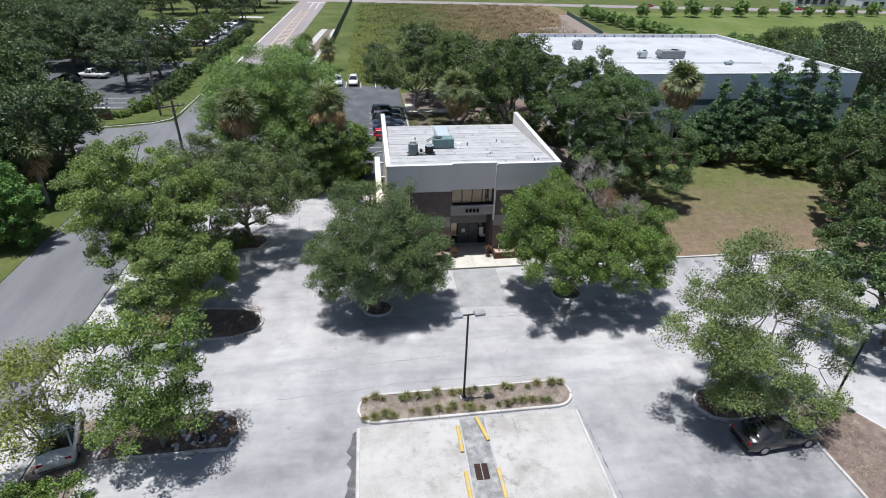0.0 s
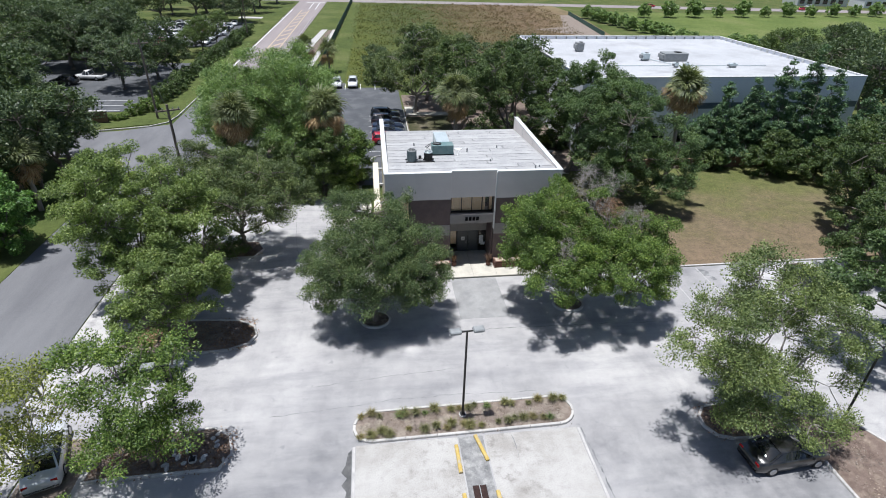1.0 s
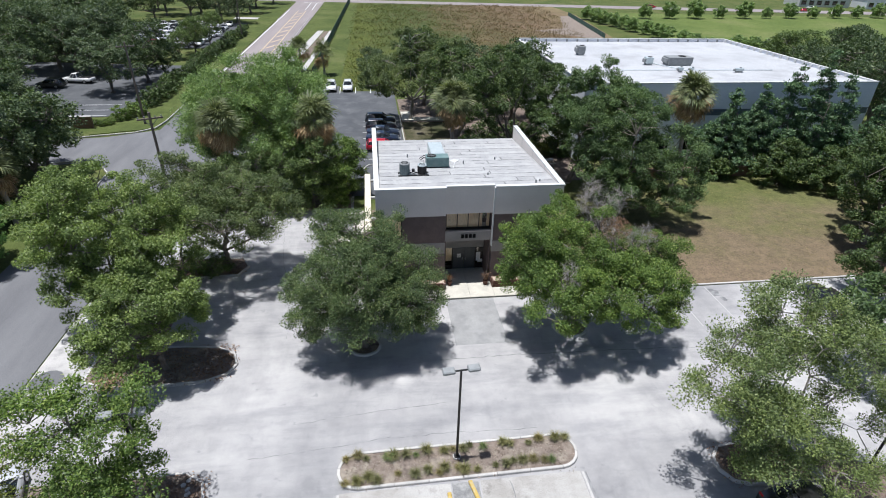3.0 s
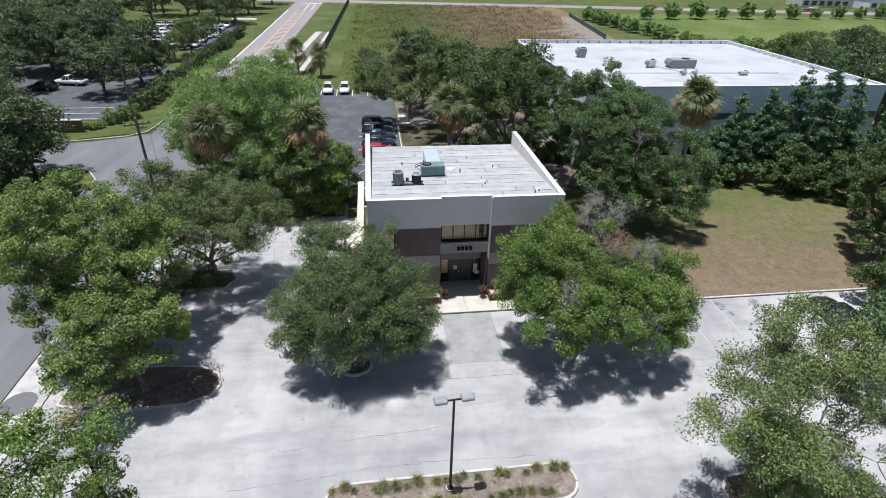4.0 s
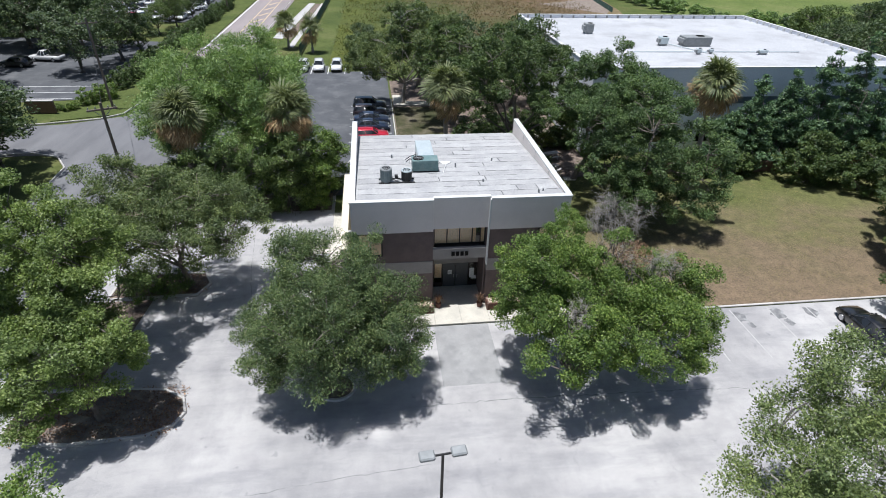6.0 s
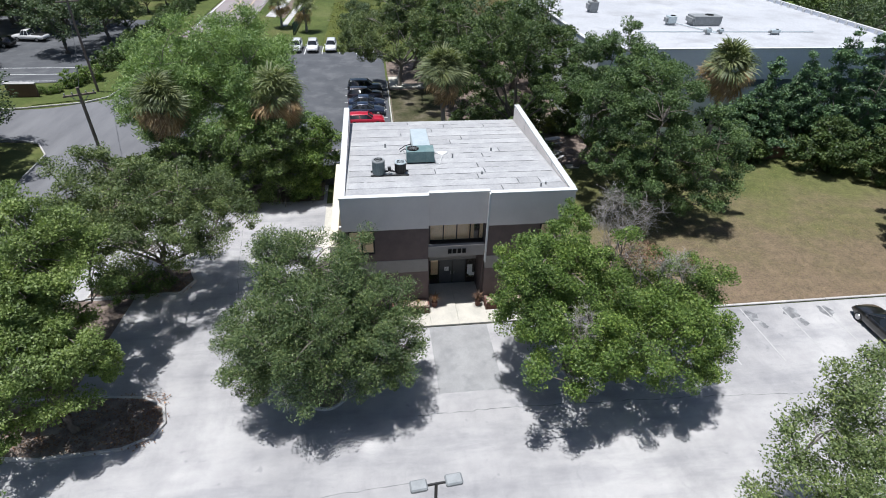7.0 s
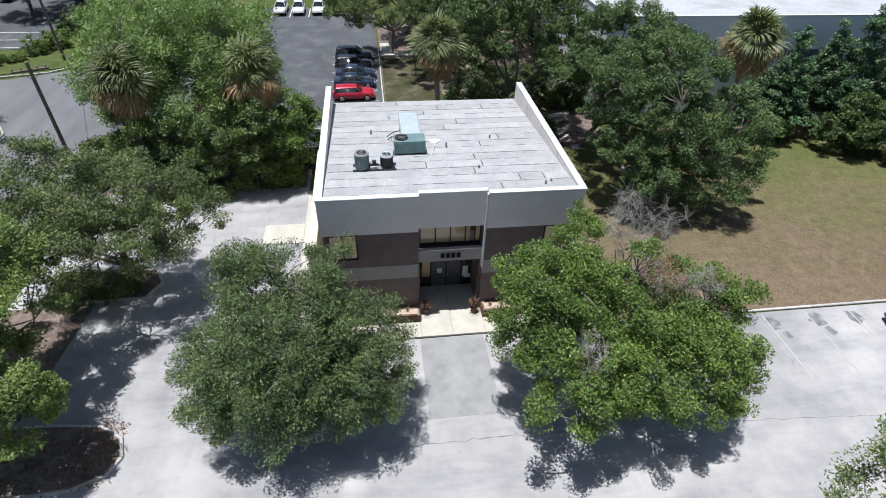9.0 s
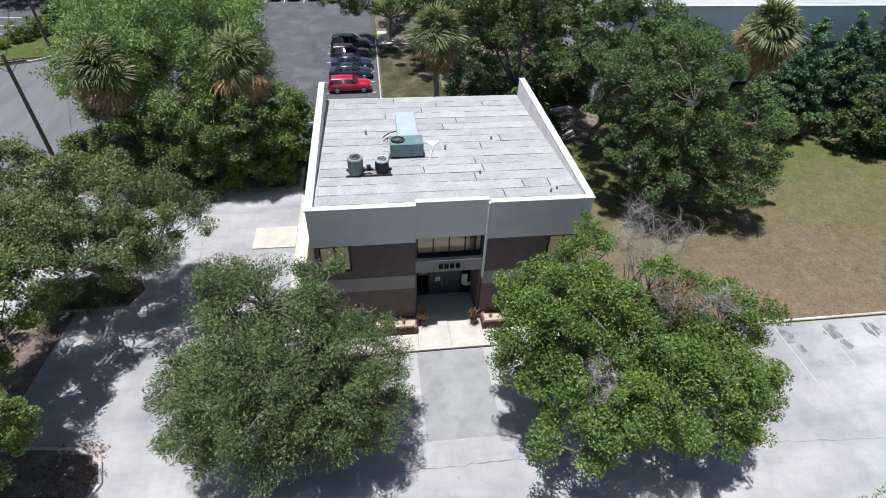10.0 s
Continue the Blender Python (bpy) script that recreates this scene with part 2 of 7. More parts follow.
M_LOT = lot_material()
M_GROUND = grass_mat("rough_grass", (0.06, 0.085, 0.025), (0.085, 0.105, 0.034), (0.12, 0.12, 0.05))
M_LAWN = grass_mat("green_lawn", (0.062, 0.084, 0.026), (0.086, 0.108, 0.034), (0.115, 0.128, 0.05), 0.07, 0.8)
M_MEADOW = grass_mat("bright_meadow", (0.085, 0.12, 0.034), (0.115, 0.15, 0.045), (0.15, 0.17, 0.065), 0.04, 0.6)
M_DRYLAWN = lawn_material()
M_FIELD = field_material()
M_PATCHY = grass_mat("patchy_shaded_grass", (0.045, 0.05, 0.024), (0.075, 0.07, 0.042), (0.15, 0.13, 0.1), 0.35, 1.8)
M_MULCH = surface("pine_mulch", (0.14, 0.108, 0.088), (0.255, 0.208, 0.175), 2.2, 28, 0.95, bump=0.8, stain=(0.3, 0.265, 0.215), stain_scale=1.2)
M_DARKMULCH = surface("dark_brown_mulch", (0.115, 0.08, 0.065), (0.2, 0.15, 0.125), 2.0, 26, 0.95, bump=0.8, stain=(0.24, 0.19, 0.15), stain_scale=1.2)
M_SOIL = surface("leaf_litter", (0.085, 0.062, 0.05), (0.2, 0.155, 0.13), 1.8, 22, 0.95, bump=0.8, stain=(0.25, 0.2, 0.15), stain_scale=2.0)
M_ASPHALT = surface("dark_asphalt", (0.0585, 0.0624, 0.0702), (0.0936, 0.0975, 0.105), 0.25, 30, 0.85, bump=0.15, stain=(0.117, 0.119, 0.125), stain_scale=0.35)
M_STREET = surface("grey_street_asphalt", (0.117, 0.117, 0.125), (0.172, 0.172, 0.179), 0.3, 26, 0.85, bump=0.15, stretch=(1.5, 0.3, 1))
M_ROADFAR = surface("pinkish_road_asphalt", (0.221, 0.191, 0.191), (0.281, 0.246, 0.242), 0.2, 20, 0.9, stretch=(1.5, 0.2, 1))
M_STAIN = surface("oily_asphalt", (0.13, 0.13, 0.135), (0.25, 0.25, 0.25), 2.0, 16, 0.8, stain=(0.32, 0.32, 0.32), stain_scale=2.0)
M_DIRT = surface("dark_gritty_asphalt", (0.05, 0.05, 0.052), (0.15, 0.148, 0.145), 1.4, 14, 0.9, bump=0.5, stain=(0.26, 0.255, 0.25), stain_scale=1.6)
M_KERB = per_object("kerb_concrete", (0.44, 0.42, 0.4), (0.54, 0.515, 0.49), 18)
M_SLAB = per_object("cream_concrete", (0.492, 0.463, 0.402), (0.541, 0.508, 0.443), 14)
M_GREYSLAB = surface("weathered_concrete", (0.385, 0.37, 0.36), (0.5, 0.48, 0.465), 0.9, 16, 0.9, stain=(0.26, 0.255, 0.25), stain_scale=0.8)
M_FASCIA = surface("grey_stucco", (0.7, 0.637, 0.6), (0.76, 0.695, 0.655), 0.6, 60, 0.85, bump=0.1, stain=(0.645, 0.587, 0.553), stain_scale=0.5)
M_WHITE = surface("white_coping_metal", (0.57, 0.57, 0.562), (0.64, 0.64, 0.632), 1.5, 30, 0.5, bump=0.03)
M_CREAM = surface("cream_stucco", (0.595, 0.544, 0.425), (0.646, 0.595, 0.484), 0.8, 50, 0.85, bump=0.1, stain=(0.527, 0.476, 0.374), stain_scale=0.7)
M_BROWN = surface("mauve_brown_aggregate", (0.12, 0.09, 0.086), (0.165, 0.123, 0.116), 1.2, 70, 0.85, bump=0.35)
M_BAND = surface("pale_stone_band", (0.264, 0.244, 0.232), (0.32, 0.296, 0.28), 1.0, 50, 0.85)
M_BRONZE = surface("dark_bronze_metal", (0.03, 0.024, 0.022), (0.045, 0.036, 0.032), 3, 50, 0.45, 0.4, bump=0.02)
M_DOOR = surface("charcoal_door_paint", (0.055, 0.06, 0.065), (0.075, 0.08, 0.085), 2, 40, 0.4, bump=0.02)
M_BLIND = surface("tan_blind_fabric", (0.76, 0.55, 0.33), (0.84, 0.63, 0.4), 2, 40, 0.8)
# darkness of unlit rooms put into the base colour
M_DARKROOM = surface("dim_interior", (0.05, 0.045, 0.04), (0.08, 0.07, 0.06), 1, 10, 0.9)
M_GLASS = glass_mat("dark_car_glass", (0.012, 0.014, 0.016))
M_DUSKGLASS = surface("dusky_blue_glass", (0.1, 0.13, 0.16), (0.14, 0.17, 0.2), 0.4, 6, 0.15, bump=0)
M_PANE = clear_glass("window_glass")
M_ROOF = per_object("roof_membrane", (0.345, 0.342, 0.342), (0.415, 0.412, 0.412), 9)
M_SEAM = surface("tar_seam", (0.06, 0.06, 0.065), (0.12, 0.12, 0.125), 3, 30, 0.8)
M_ROOFWH = surface("white_roof_coating", (0.39, 0.395, 0.41), (0.475, 0.48, 0.495), 0.12, 5, 0.7, stain=(0.32, 0.32, 0.33), stain_scale=0.2)
M_WHWALL = surface("pale_blue_grey_paint", (0.78, 0.79, 0.84), (0.82, 0.83, 0.87), 0.25, 18, 0.8, stain=(0.74, 0.75, 0.8), stain_scale=0.3)
M_TEAL = surface("teal_steel", (0.12, 0.2, 0.2), (0.16, 0.25, 0.25), 2.5, 40, 0.5, 0.2, stain=(0.2, 0.27, 0.26), stain_scale=1.5)
M_GALV = surface("galvanised_steel", (0.55, 0.62, 0.63), (0.66, 0.72, 0.73), 2.0, 40, 0.45, 0.5)
M_GREYMET = surface("grey_painted_steel", (0.24, 0.25, 0.25), (0.32, 0.33, 0.33), 3, 40, 0.55, 0.2)
M_BLACKMET = surface("black_painted_steel", (0.016, 0.016, 0.017), (0.03, 0.03, 0.03), 3, 40, 0.45, 0.2)
M_YELLOW = surface("faded_yellow_paint", (0.42, 0.29, 0.07), (0.56, 0.41, 0.13), 3, 30, 0.7, stain=(0.36, 0.33, 0.27), stain_scale=2.2)
M_GRATE = surface("rusty_iron", (0.025, 0.014, 0.013), (0.06, 0.03, 0.026), 5, 40, 0.8, 0.3)
M_BRICK = per_object("red_brown_brick", (0.12, 0.06, 0.045), (0.19, 0.095, 0.07), 25)
M_MORTAR = surface("brick_mortar", (0.2, 0.16, 0.14), (0.27, 0.22, 0.19), 3, 40, 0.9)
M_GRAVEL = surface("pale_gravel", (0.36, 0.27, 0.2), (0.58, 0.48, 0.39), 9, 35, 0.95, bump=0.9)
M_BARK = surface("grey_brown_bark", (0.12, 0.1, 0.085), (0.22, 0.19, 0.165), 3, 26, 0.95, bump=0.7, stretch=(3, 3, 0.5))
M_PALEBARK = surface("pale_bark", (0.22, 0.2, 0.18), (0.34, 0.31, 0.28), 3, 26, 0.95, bump=0.5, stretch=(3, 3, 0.5))
M_DEADTWIG = surface("bare_grey_twig", (0.25, 0.228, 0.208), (0.4, 0.37, 0.34), 3, 20, 0.95)
M_POLE = surface("weathered_timber_pole", (0.13, 0.1, 0.085), (0.2, 0.165, 0.14), 3, 26, 0.9, bump=0.4, stretch=(3, 3, 0.3))
M_PAINT = surface("white_road_paint", (0.55, 0.55, 0.54), (0.7, 0.7, 0.69), 2, 22, 0.8)
M_FADED = surface("faded_road_paint", (0.37, 0.362, 0.355), (0.43, 0.42, 0.41), 2.5, 22, 0.85, stain=(0.34, 0.332, 0.33), stain_scale=1.2)
M_BAY = bay_material()
M_YLINE = surface("faded_yellow_road_paint", (0.42, 0.31, 0.2), (0.52, 0.42, 0.3), 2, 22, 0.8)
M_BLACKPLASTIC = surface("black_sign_plastic", (0.008, 0.008, 0.008), (0.014, 0.014, 0.014), 4, 30, 0.9, spec=0.1)
M_PAPER = surface("white_paper", (0.72, 0.72, 0.7), (0.8, 0.8, 0.78), 6, 40, 0.8)
M_TYRE = surface("tyre_rubber", (0.018, 0.018, 0.018), (0.03, 0.03, 0.03), 5, 40, 0.8)
M_RIM = surface("alloy_rim", (0.45, 0.45, 0.46), (0.55, 0.55, 0.56), 4, 30, 0.3, 0.9)
M_LENS = surface("clear_lamp_lens", (0.6, 0.6, 0.6), (0.7, 0.7, 0.7), 4, 30, 0.15)
M_REDLENS = surface("red_lamp_lens", (0.3, 0.01, 0.01), (0.4, 0.02, 0.02), 4, 30, 0.15)
M_FENCE = surface("green_fence_mesh", (0.03, 0.075, 0.06), (0.05, 0.11, 0.085), 1, 20, 0.8)
M_SIGNWALL = surface("brown_block_wall", (0.15, 0.09, 0.065), (0.2, 0.125, 0.09), 1.2, 20, 0.9)


def car_paint(name, c):
    m, nt, b, pos, _ = start_mat(name, 0.28, 0.1, 0.5)
    b.inputs["Coat Weight"].default_value, b.inputs["Coat Roughness"].default_value = 1.0, 0.04
    dust = nois(nt, pos, 2.0, 4)
    nt.links.new(mixc(nt, mixc(nt, 1.0, ramp(nt, dust, [(0.4, (0, 0, 0)), (0.8, (0.12, 0.12, 0.12))]), (1.0, 1.0, 1.0), "MULTIPLY"), c, (0.3, 0.29, 0.27)), b.inputs["Base Color"])
    return m


P_BLACK, P_RED, P_BLUE, P_WHITE, P_SILVER, P_MAROON = (car_paint(n, c) for n, c in (("black_car_paint", (0.008, 0.008, 0.009)), ("red_car_paint", (0.45, 0.006, 0.028)), ("navy_car_paint", (0.012, 0.022, 0.05)), ("white_car_paint", (0.75, 0.75, 0.75)), ("silver_car_paint", (0.55, 0.56, 0.58)), ("maroon_car_paint", (0.02, 0.008, 0.012))))

L_DEEP = leaf_mat("deep_green_sprig", (0.05, 0.084, 0.036), (0.125, 0.178, 0.07), (0.25, 0.295, 0.125))
L_LIVE = leaf_mat("fresh_oak_leaf", (0.06, 0.108, 0.026), (0.145, 0.222, 0.05), (0.27, 0.34, 0.095))
L_OLIVE = leaf_mat("olive_oak_leaf", (0.063, 0.100, 0.032), (0.131, 0.190, 0.059), (0.210, 0.260, 0.092))
L_SUNOAK = leaf_mat("light_oak_leaf", (0.1, 0.148, 0.046), (0.215, 0.288, 0.09), (0.325, 0.385, 0.15), trans=0.3)
L_DENSE = leaf_mat("deep_oak_leaf", (0.05, 0.088, 0.032), (0.108, 0.172, 0.062), (0.19, 0.25, 0.105), trans=0.22)
L_YELLOW = leaf_mat("yellowing_leaf", (0.12, 0.15, 0.035), (0.25, 0.29, 0.065), (0.38, 0.37, 0.1))
L_AIRY = leaf_mat("light_olive_leaf", (0.084, 0.12, 0.044), (0.18, 0.235, 0.085), (0.285, 0.33, 0.13))
L_LIME = leaf_mat("light_green_willowy_leaf", (0.108, 0.18, 0.062), (0.225, 0.325, 0.112), (0.33, 0.42, 0.165))
L_DARK = leaf_mat("dark_oak_leaf", (0.042, 0.073, 0.025), (0.094, 0.144, 0.048), (0.17, 0.215, 0.076))
L_GREY = leaf_mat("grey_green_leaf", (0.076, 0.108, 0.043), (0.147, 0.195, 0.076), (0.226, 0.260, 0.112))
L_FRESH = leaf_mat("bright_broad_leaf", (0.06, 0.14, 0.03), (0.135, 0.26, 0.06), (0.22, 0.36, 0.1))
# roadside trees: haze and shade put into darker, bluer leaf colours
L_WOOD = leaf_mat("shaded_roadside_leaf", (0.042, 0.072, 0.03), (0.09, 0.132, 0.054), (0.15, 0.19, 0.082))
L_BLUISH = leaf_mat("bluish_roadside_leaf", (0.05, 0.08, 0.042), (0.1, 0.142, 0.07), (0.17, 0.21, 0.105))
L_CONIF = leaf_mat("blue_green_foliage", (0.054, 0.104, 0.056), (0.118, 0.202, 0.1), (0.22, 0.31, 0.16))
L_FROND = leaf_mat("palm_frond_green", (0.1, 0.126, 0.058), (0.195, 0.225, 0.105), (0.33, 0.34, 0.185))
L_DRYFROND = leaf_mat("dry_palm_frond", (0.25, 0.145, 0.07), (0.45, 0.3, 0.155), (0.56, 0.45, 0.26), trans=0.15)
L_RUSH = leaf_mat("dry_bunch_grass", (0.12, 0.12, 0.04), (0.24, 0.2, 0.09), (0.34, 0.27, 0.14), trans=0.2)
L_CHIP = leaf_mat("wood_chip", (0.1, 0.075, 0.06), (0.26, 0.205, 0.17), (0.42, 0.36, 0.31), trans=0.0)
L_SEDGE = leaf_mat("olive_sedge", (0.1, 0.108, 0.04), (0.2, 0.195, 0.085), (0.32, 0.28, 0.145), trans=0.2)
L_RUST = leaf_mat("rusty_fountain_grass", (0.14, 0.075, 0.05), (0.25, 0.15, 0.105), (0.36, 0.24, 0.165), trans=0.2)
L_FIELD = leaf_mat("field_reed", (0.11, 0.09, 0.045), (0.2, 0.145, 0.08), (0.3, 0.21, 0.13), trans=0.2)
L_WEED = leaf_mat("field_weed", (0.07, 0.095, 0.026), (0.14, 0.15, 0.045), (0.23, 0.2, 0.07), trans=0.2)


# ---------------- mesh helpers ----------------
def empty(name, x=0, y=0, z=0, rz=0):
    e = new(name)
    e.empty_display_size = 0.3
    e.matrix_basis = pose(x, y, z, 0, 0, rz)
    return e


def mesh_from(name, verts, faces, mat, smooth=False):
    me = bpy.data.meshes.new(name)
    me.from_pydata([tuple(v) for v in verts], [], faces)
    me.materials.append(mat)
    if smooth:
        me.polygons.foreach_set("use_smooth", [True] * len(me.polygons))
    return me


def part(name, data, mat, parent=None, label="", smooth=False):
    """Links a bmesh (or a finished mesh) as one object under a thing or a part."""
    if isinstance(data, bmesh.types.BMesh):
        me = bpy.data.meshes.new(name)
        bmesh.ops.recalc_face_normals(data, faces=data.faces)
        data.to_mesh(me)
        data.free()
        me.materials.append(mat)
        if smooth:
            me.polygons.foreach_set("use_smooth", [True] * len(me.polygons))
    else:
        me = data
    ob = new(name, me)
    if parent:
        ob.parent = parent
    return tagged(ob, label)


def thing(ob, label, category, group="", kind=""):
    return tagged(ob, label, category, group, kind)


def box(x0, x1, y0, y1, z0, z1, bevel=0.0, bm=None):
    own = bmesh.new()
    m = Matrix.Translation(((x0 + x1) / 2, (y0 + y1) / 2, (z0 + z1) / 2)) @ Matrix.Diagonal((x1 - x0, y1 - y0, z1 - z0, 1))
    bmesh.ops.create_cube(own, size=1, matrix=m)
    if bevel:
        bmesh.ops.bevel(own, geom=own.edges[:], offset=bevel, segments=1, affect="EDGES")
    if bm is None:
        return own
    me = bpy.data.meshes.new("tmp")
    own.to_mesh(me)
    own.free()
    bm.from_mesh(me)
    bpy.data.meshes.remove(me)
    return bm


def rod(p, q, r, bm=None, sides=8, r2=None):
    bm = bm or bmesh.new()
    p, q = Vector(p), Vector(q)
    d = q - p
    m = Matrix.Translation((p + q) / 2) @ d.to_track_quat("Z", "Y").to_matrix().to_4x4()
    bmesh.ops.create_cone(bm, cap_ends=True, segments=sides, radius1=r, radius2=r if r2 is None else r2, depth=d.length, matrix=m)
    return bm


def tube_path(points, radii, sides=6):
    """Vertices and faces of a bent, tapering tube."""
    vs, fs = [], []
    for k, (p, r) in enumerate(zip(points, radii)):
        a = Vector(points[min(k + 1, len(points) - 1)]) - Vector(points[max(k - 1, 0)])
        q = a.to_track_quat("Z", "Y")
        for s in range(sides):
            t = 2 * math.pi * s / sides
            vs.append(Vector(p) + q @ Vector((r * math.cos(t), r * math.sin(t), 0)))
    for k in range(len(points) - 1):
        for s in range(sides):
            a, b = k * sides + s, k * sides + (s + 1) % sides
            fs.append((a, b, b + sides, a + sides))
    fs.append(tuple(range(sides))[::-1])
    fs.append(tuple((len(points) - 1) * sides + s for s in range(sides)))
    return vs, fs


def prism(outline, z0, z1, bevel=0.0):
    """A flat slab with the given outline in plan."""
    bm = bmesh.new()
    f = bm.faces.new([bm.verts.new((x, y, z1)) for x, y in outline])
    if f.normal.z < 0:
        f.normal_flip()
    bm.normal_update()
    r = bmesh.ops.extrude_face_region(bm, geom=[f])
    bmesh.ops.translate(bm, vec=(0, 0, z0 - z1), verts=[v for v in r["geom"] if isinstance(v, bmesh.types.BMVert)])
    if bevel:
        bmesh.ops.bevel(bm, geom=[e for e in bm.edges if all(v.co.z > (z0 + z1) / 2 for v in e.verts)], offset=bevel, segments=1, affect="EDGES")
    return bm


def stadium(x0, x1, y0, y1, n=8, shear=0.0):
    """Outline of a long bed with round ends."""
    r = (y1 - y0) / 2
    cy = (y0 + y1) / 2
    pts = [(x1 - r + r * math.cos(a), cy + r * math.sin(a)) for a in (-math.pi / 2 + math.pi * k / n for k in range(n + 1))]
    pts += [(x0 + r + r * math.cos(a), cy + r * math.sin(a)) for a in (math.pi / 2 + math.pi * k / n for k in range(n + 1))]
    return [(x, y + shear * (x - x0)) for x, y in pts]


def offset_ring(outline, w):
    """The outline moved in by w (for outlines that run counter-clockwise)."""
    n, out = len(outline), []
    for k in range(n):
        a, b, c = (Vector(outline[(k + j) % n]) for j in (-1, 0, 1))
        t = ((b - a).normalized() + (c - b).normalized()).normalized()
        out.append((b.x - t.y * w, b.y + t.x * w))
    return out


def kerb_ring(name, outline, parent, w=0.16, h=0.15, closed=True, gap=0.012, piece=1.6):
    """Kerb stones, each a piece of its own, along an outline that runs counter-clockwise."""
    inner = offset_ring(outline, w)
    n = len(outline)
    run, start = 0.0, 0
    groups, cur = [], [0]
    for k in range(n if closed else n - 1):
        j = (k + 1) % n
        run += (Vector(outline[j]) - Vector(outline[k])).length
        cur.append(j)
        if run >= piece:
            groups.append(cur)
            cur, run = [j], 0.0
    if len(cur) > 1:
        groups.append(cur)
    for g in groups:
        bm = bmesh.new()
        dz = random.uniform(-0.012, 0.012)
        cols = []
        for q, i in enumerate(g):
            o, p = Vector(outline[i]), Vector(inner[i])
            if q in (0, len(g) - 1):
                m = g[1] if q == 0 else g[-2]
                d = (Vector(outline[m]) - o)
                if d.length > gap * 2:
                    d = d.normalized() * gap
                    o, p = o + d, p + d
            mid = (p - o)
            cols.append([bm.verts.new((*v, z)) for v, z in ((o, 0.0), (o + mid * 0.08, h * 0.8 + dz), (o + mid * 0.25, h + dz), (p - mid * 0.1, h + dz), (p, h * 0.9 + dz), (p, 0.0))])
        for a, b in zip(cols, cols[1:]):
            for i in range(5):
                bm.faces.new((a[i], b[i], b[i + 1], a[i + 1]))
        bm.faces.new(cols[0])
        bm.faces.new(cols[-1][::-1])
        part(name, bm, M_KERB, parent)


def densify(outline, step):
    out = []
    for a, b in zip(outline, outline[1:] + outline[:1]):
        n = max(1, int((Vector(b) - Vector(a)).length / step))
        out += [tuple(Vector(a).lerp(Vector(b), k / n)) for k in range(n)]
    return out


# ---------------- foliage ----------------
def leaf_mesh(name, centres, spread, count, length, width, mat, rng, centre=None, up=0.7, droop=0.0, flat=0.65, cup=0.15, tri=False):
    """One mesh of count leaves round each centre: folded diamonds with their own turn and size."""
    centres = np.asarray(centres, float)
    spread = np.broadcast_to(np.asarray(spread, float), (len(centres),))
    idx = np.repeat(np.arange(len(centres)), count)
    n = len(idx)
    off = rng.normal(size=(n, 3))
    off *= (np.minimum(1.0, 1.7 / np.maximum(np.linalg.norm(off, axis=1), 1e-6)))[:, None]
    off *= np.array([1, 1, flat]) * 0.62
    pos = centres[idx] + off * spread[idx][:, None]
    out = off / np.maximum(np.linalg.norm(off, axis=1, keepdims=True), 1e-6)
    if centre is not None:
        hub = np.asarray(centre)
        away = pos - (hub[idx] if hub.ndim == 2 else hub)
        out = 0.5 * out + 0.9 * away / np.maximum(np.linalg.norm(away, axis=1, keepdims=True), 1e-6)
    d = out + rng.normal(size=(n, 3)) * 0.75
    d[:, 2] -= droop
    d /= np.linalg.norm(d, axis=1, keepdims=True)
    nm = rng.normal(size=(n, 3)) * 0.5 + out * 0.75
    nm[:, 2] += up
    side = np.cross(d, nm)
    side /= np.maximum(np.linalg.norm(side, axis=1, keepdims=True), 1e-6)
    nn = np.cross(side, d)
    ln = length * rng.uniform(0.6, 1.35, (n, 1))
    wd = width * rng.uniform(0.7, 1.3, (n, 1))
    v = np.empty((n, 4, 3), np.float32)
    v[:, 0] = pos - d * ln * 0.5
    v[:, 1] = pos + side * wd * 0.5 + nn * wd * cup
    v[:, 2] = pos + d * ln * 0.5
    v[:, 3] = pos - side * wd * 0.5 + nn * wd * cup
    c = 4
    if tri:
        v[:, 1] -= d * ln * 0.3
        v[:, 3] -= d * ln * 0.3
        v, c = np.ascontiguousarray(v[:, 1:]), 3
    me = bpy.data.meshes.new(name)
    me.vertices.add(n * c)
    me.vertices.foreach_set("co", v.ravel())
    me.loops.add(n * c)
    me.loops.foreach_set("vertex_index", np.arange(n * c, dtype=np.int32))
    me.polygons.add(n)
    me.polygons.foreach_set("loop_start", np.arange(0, n * c, c, dtype=np.int32))
    me.polygons.foreach_set("loop_total", np.full(n, c, np.int32))
    me.update(calc_edges=True)
    me.materials.append(mat)
    return me


def bent(p, q, rng, sag=0.12, n=5):
    p, q = np.array(p, float), np.array(q, float)
    ln = np.linalg.norm(q - p)
    b = rng.normal(size=3) * ln * sag
    b[2] = abs(b[2])
    ts = np.linspace(0, 1, n)
    return [tuple(p + (q - p) * t + b * math.sin(math.pi * t) + rng.normal(size=3) * ln * 0.02 * (0 < t < 1)) for t in ts]


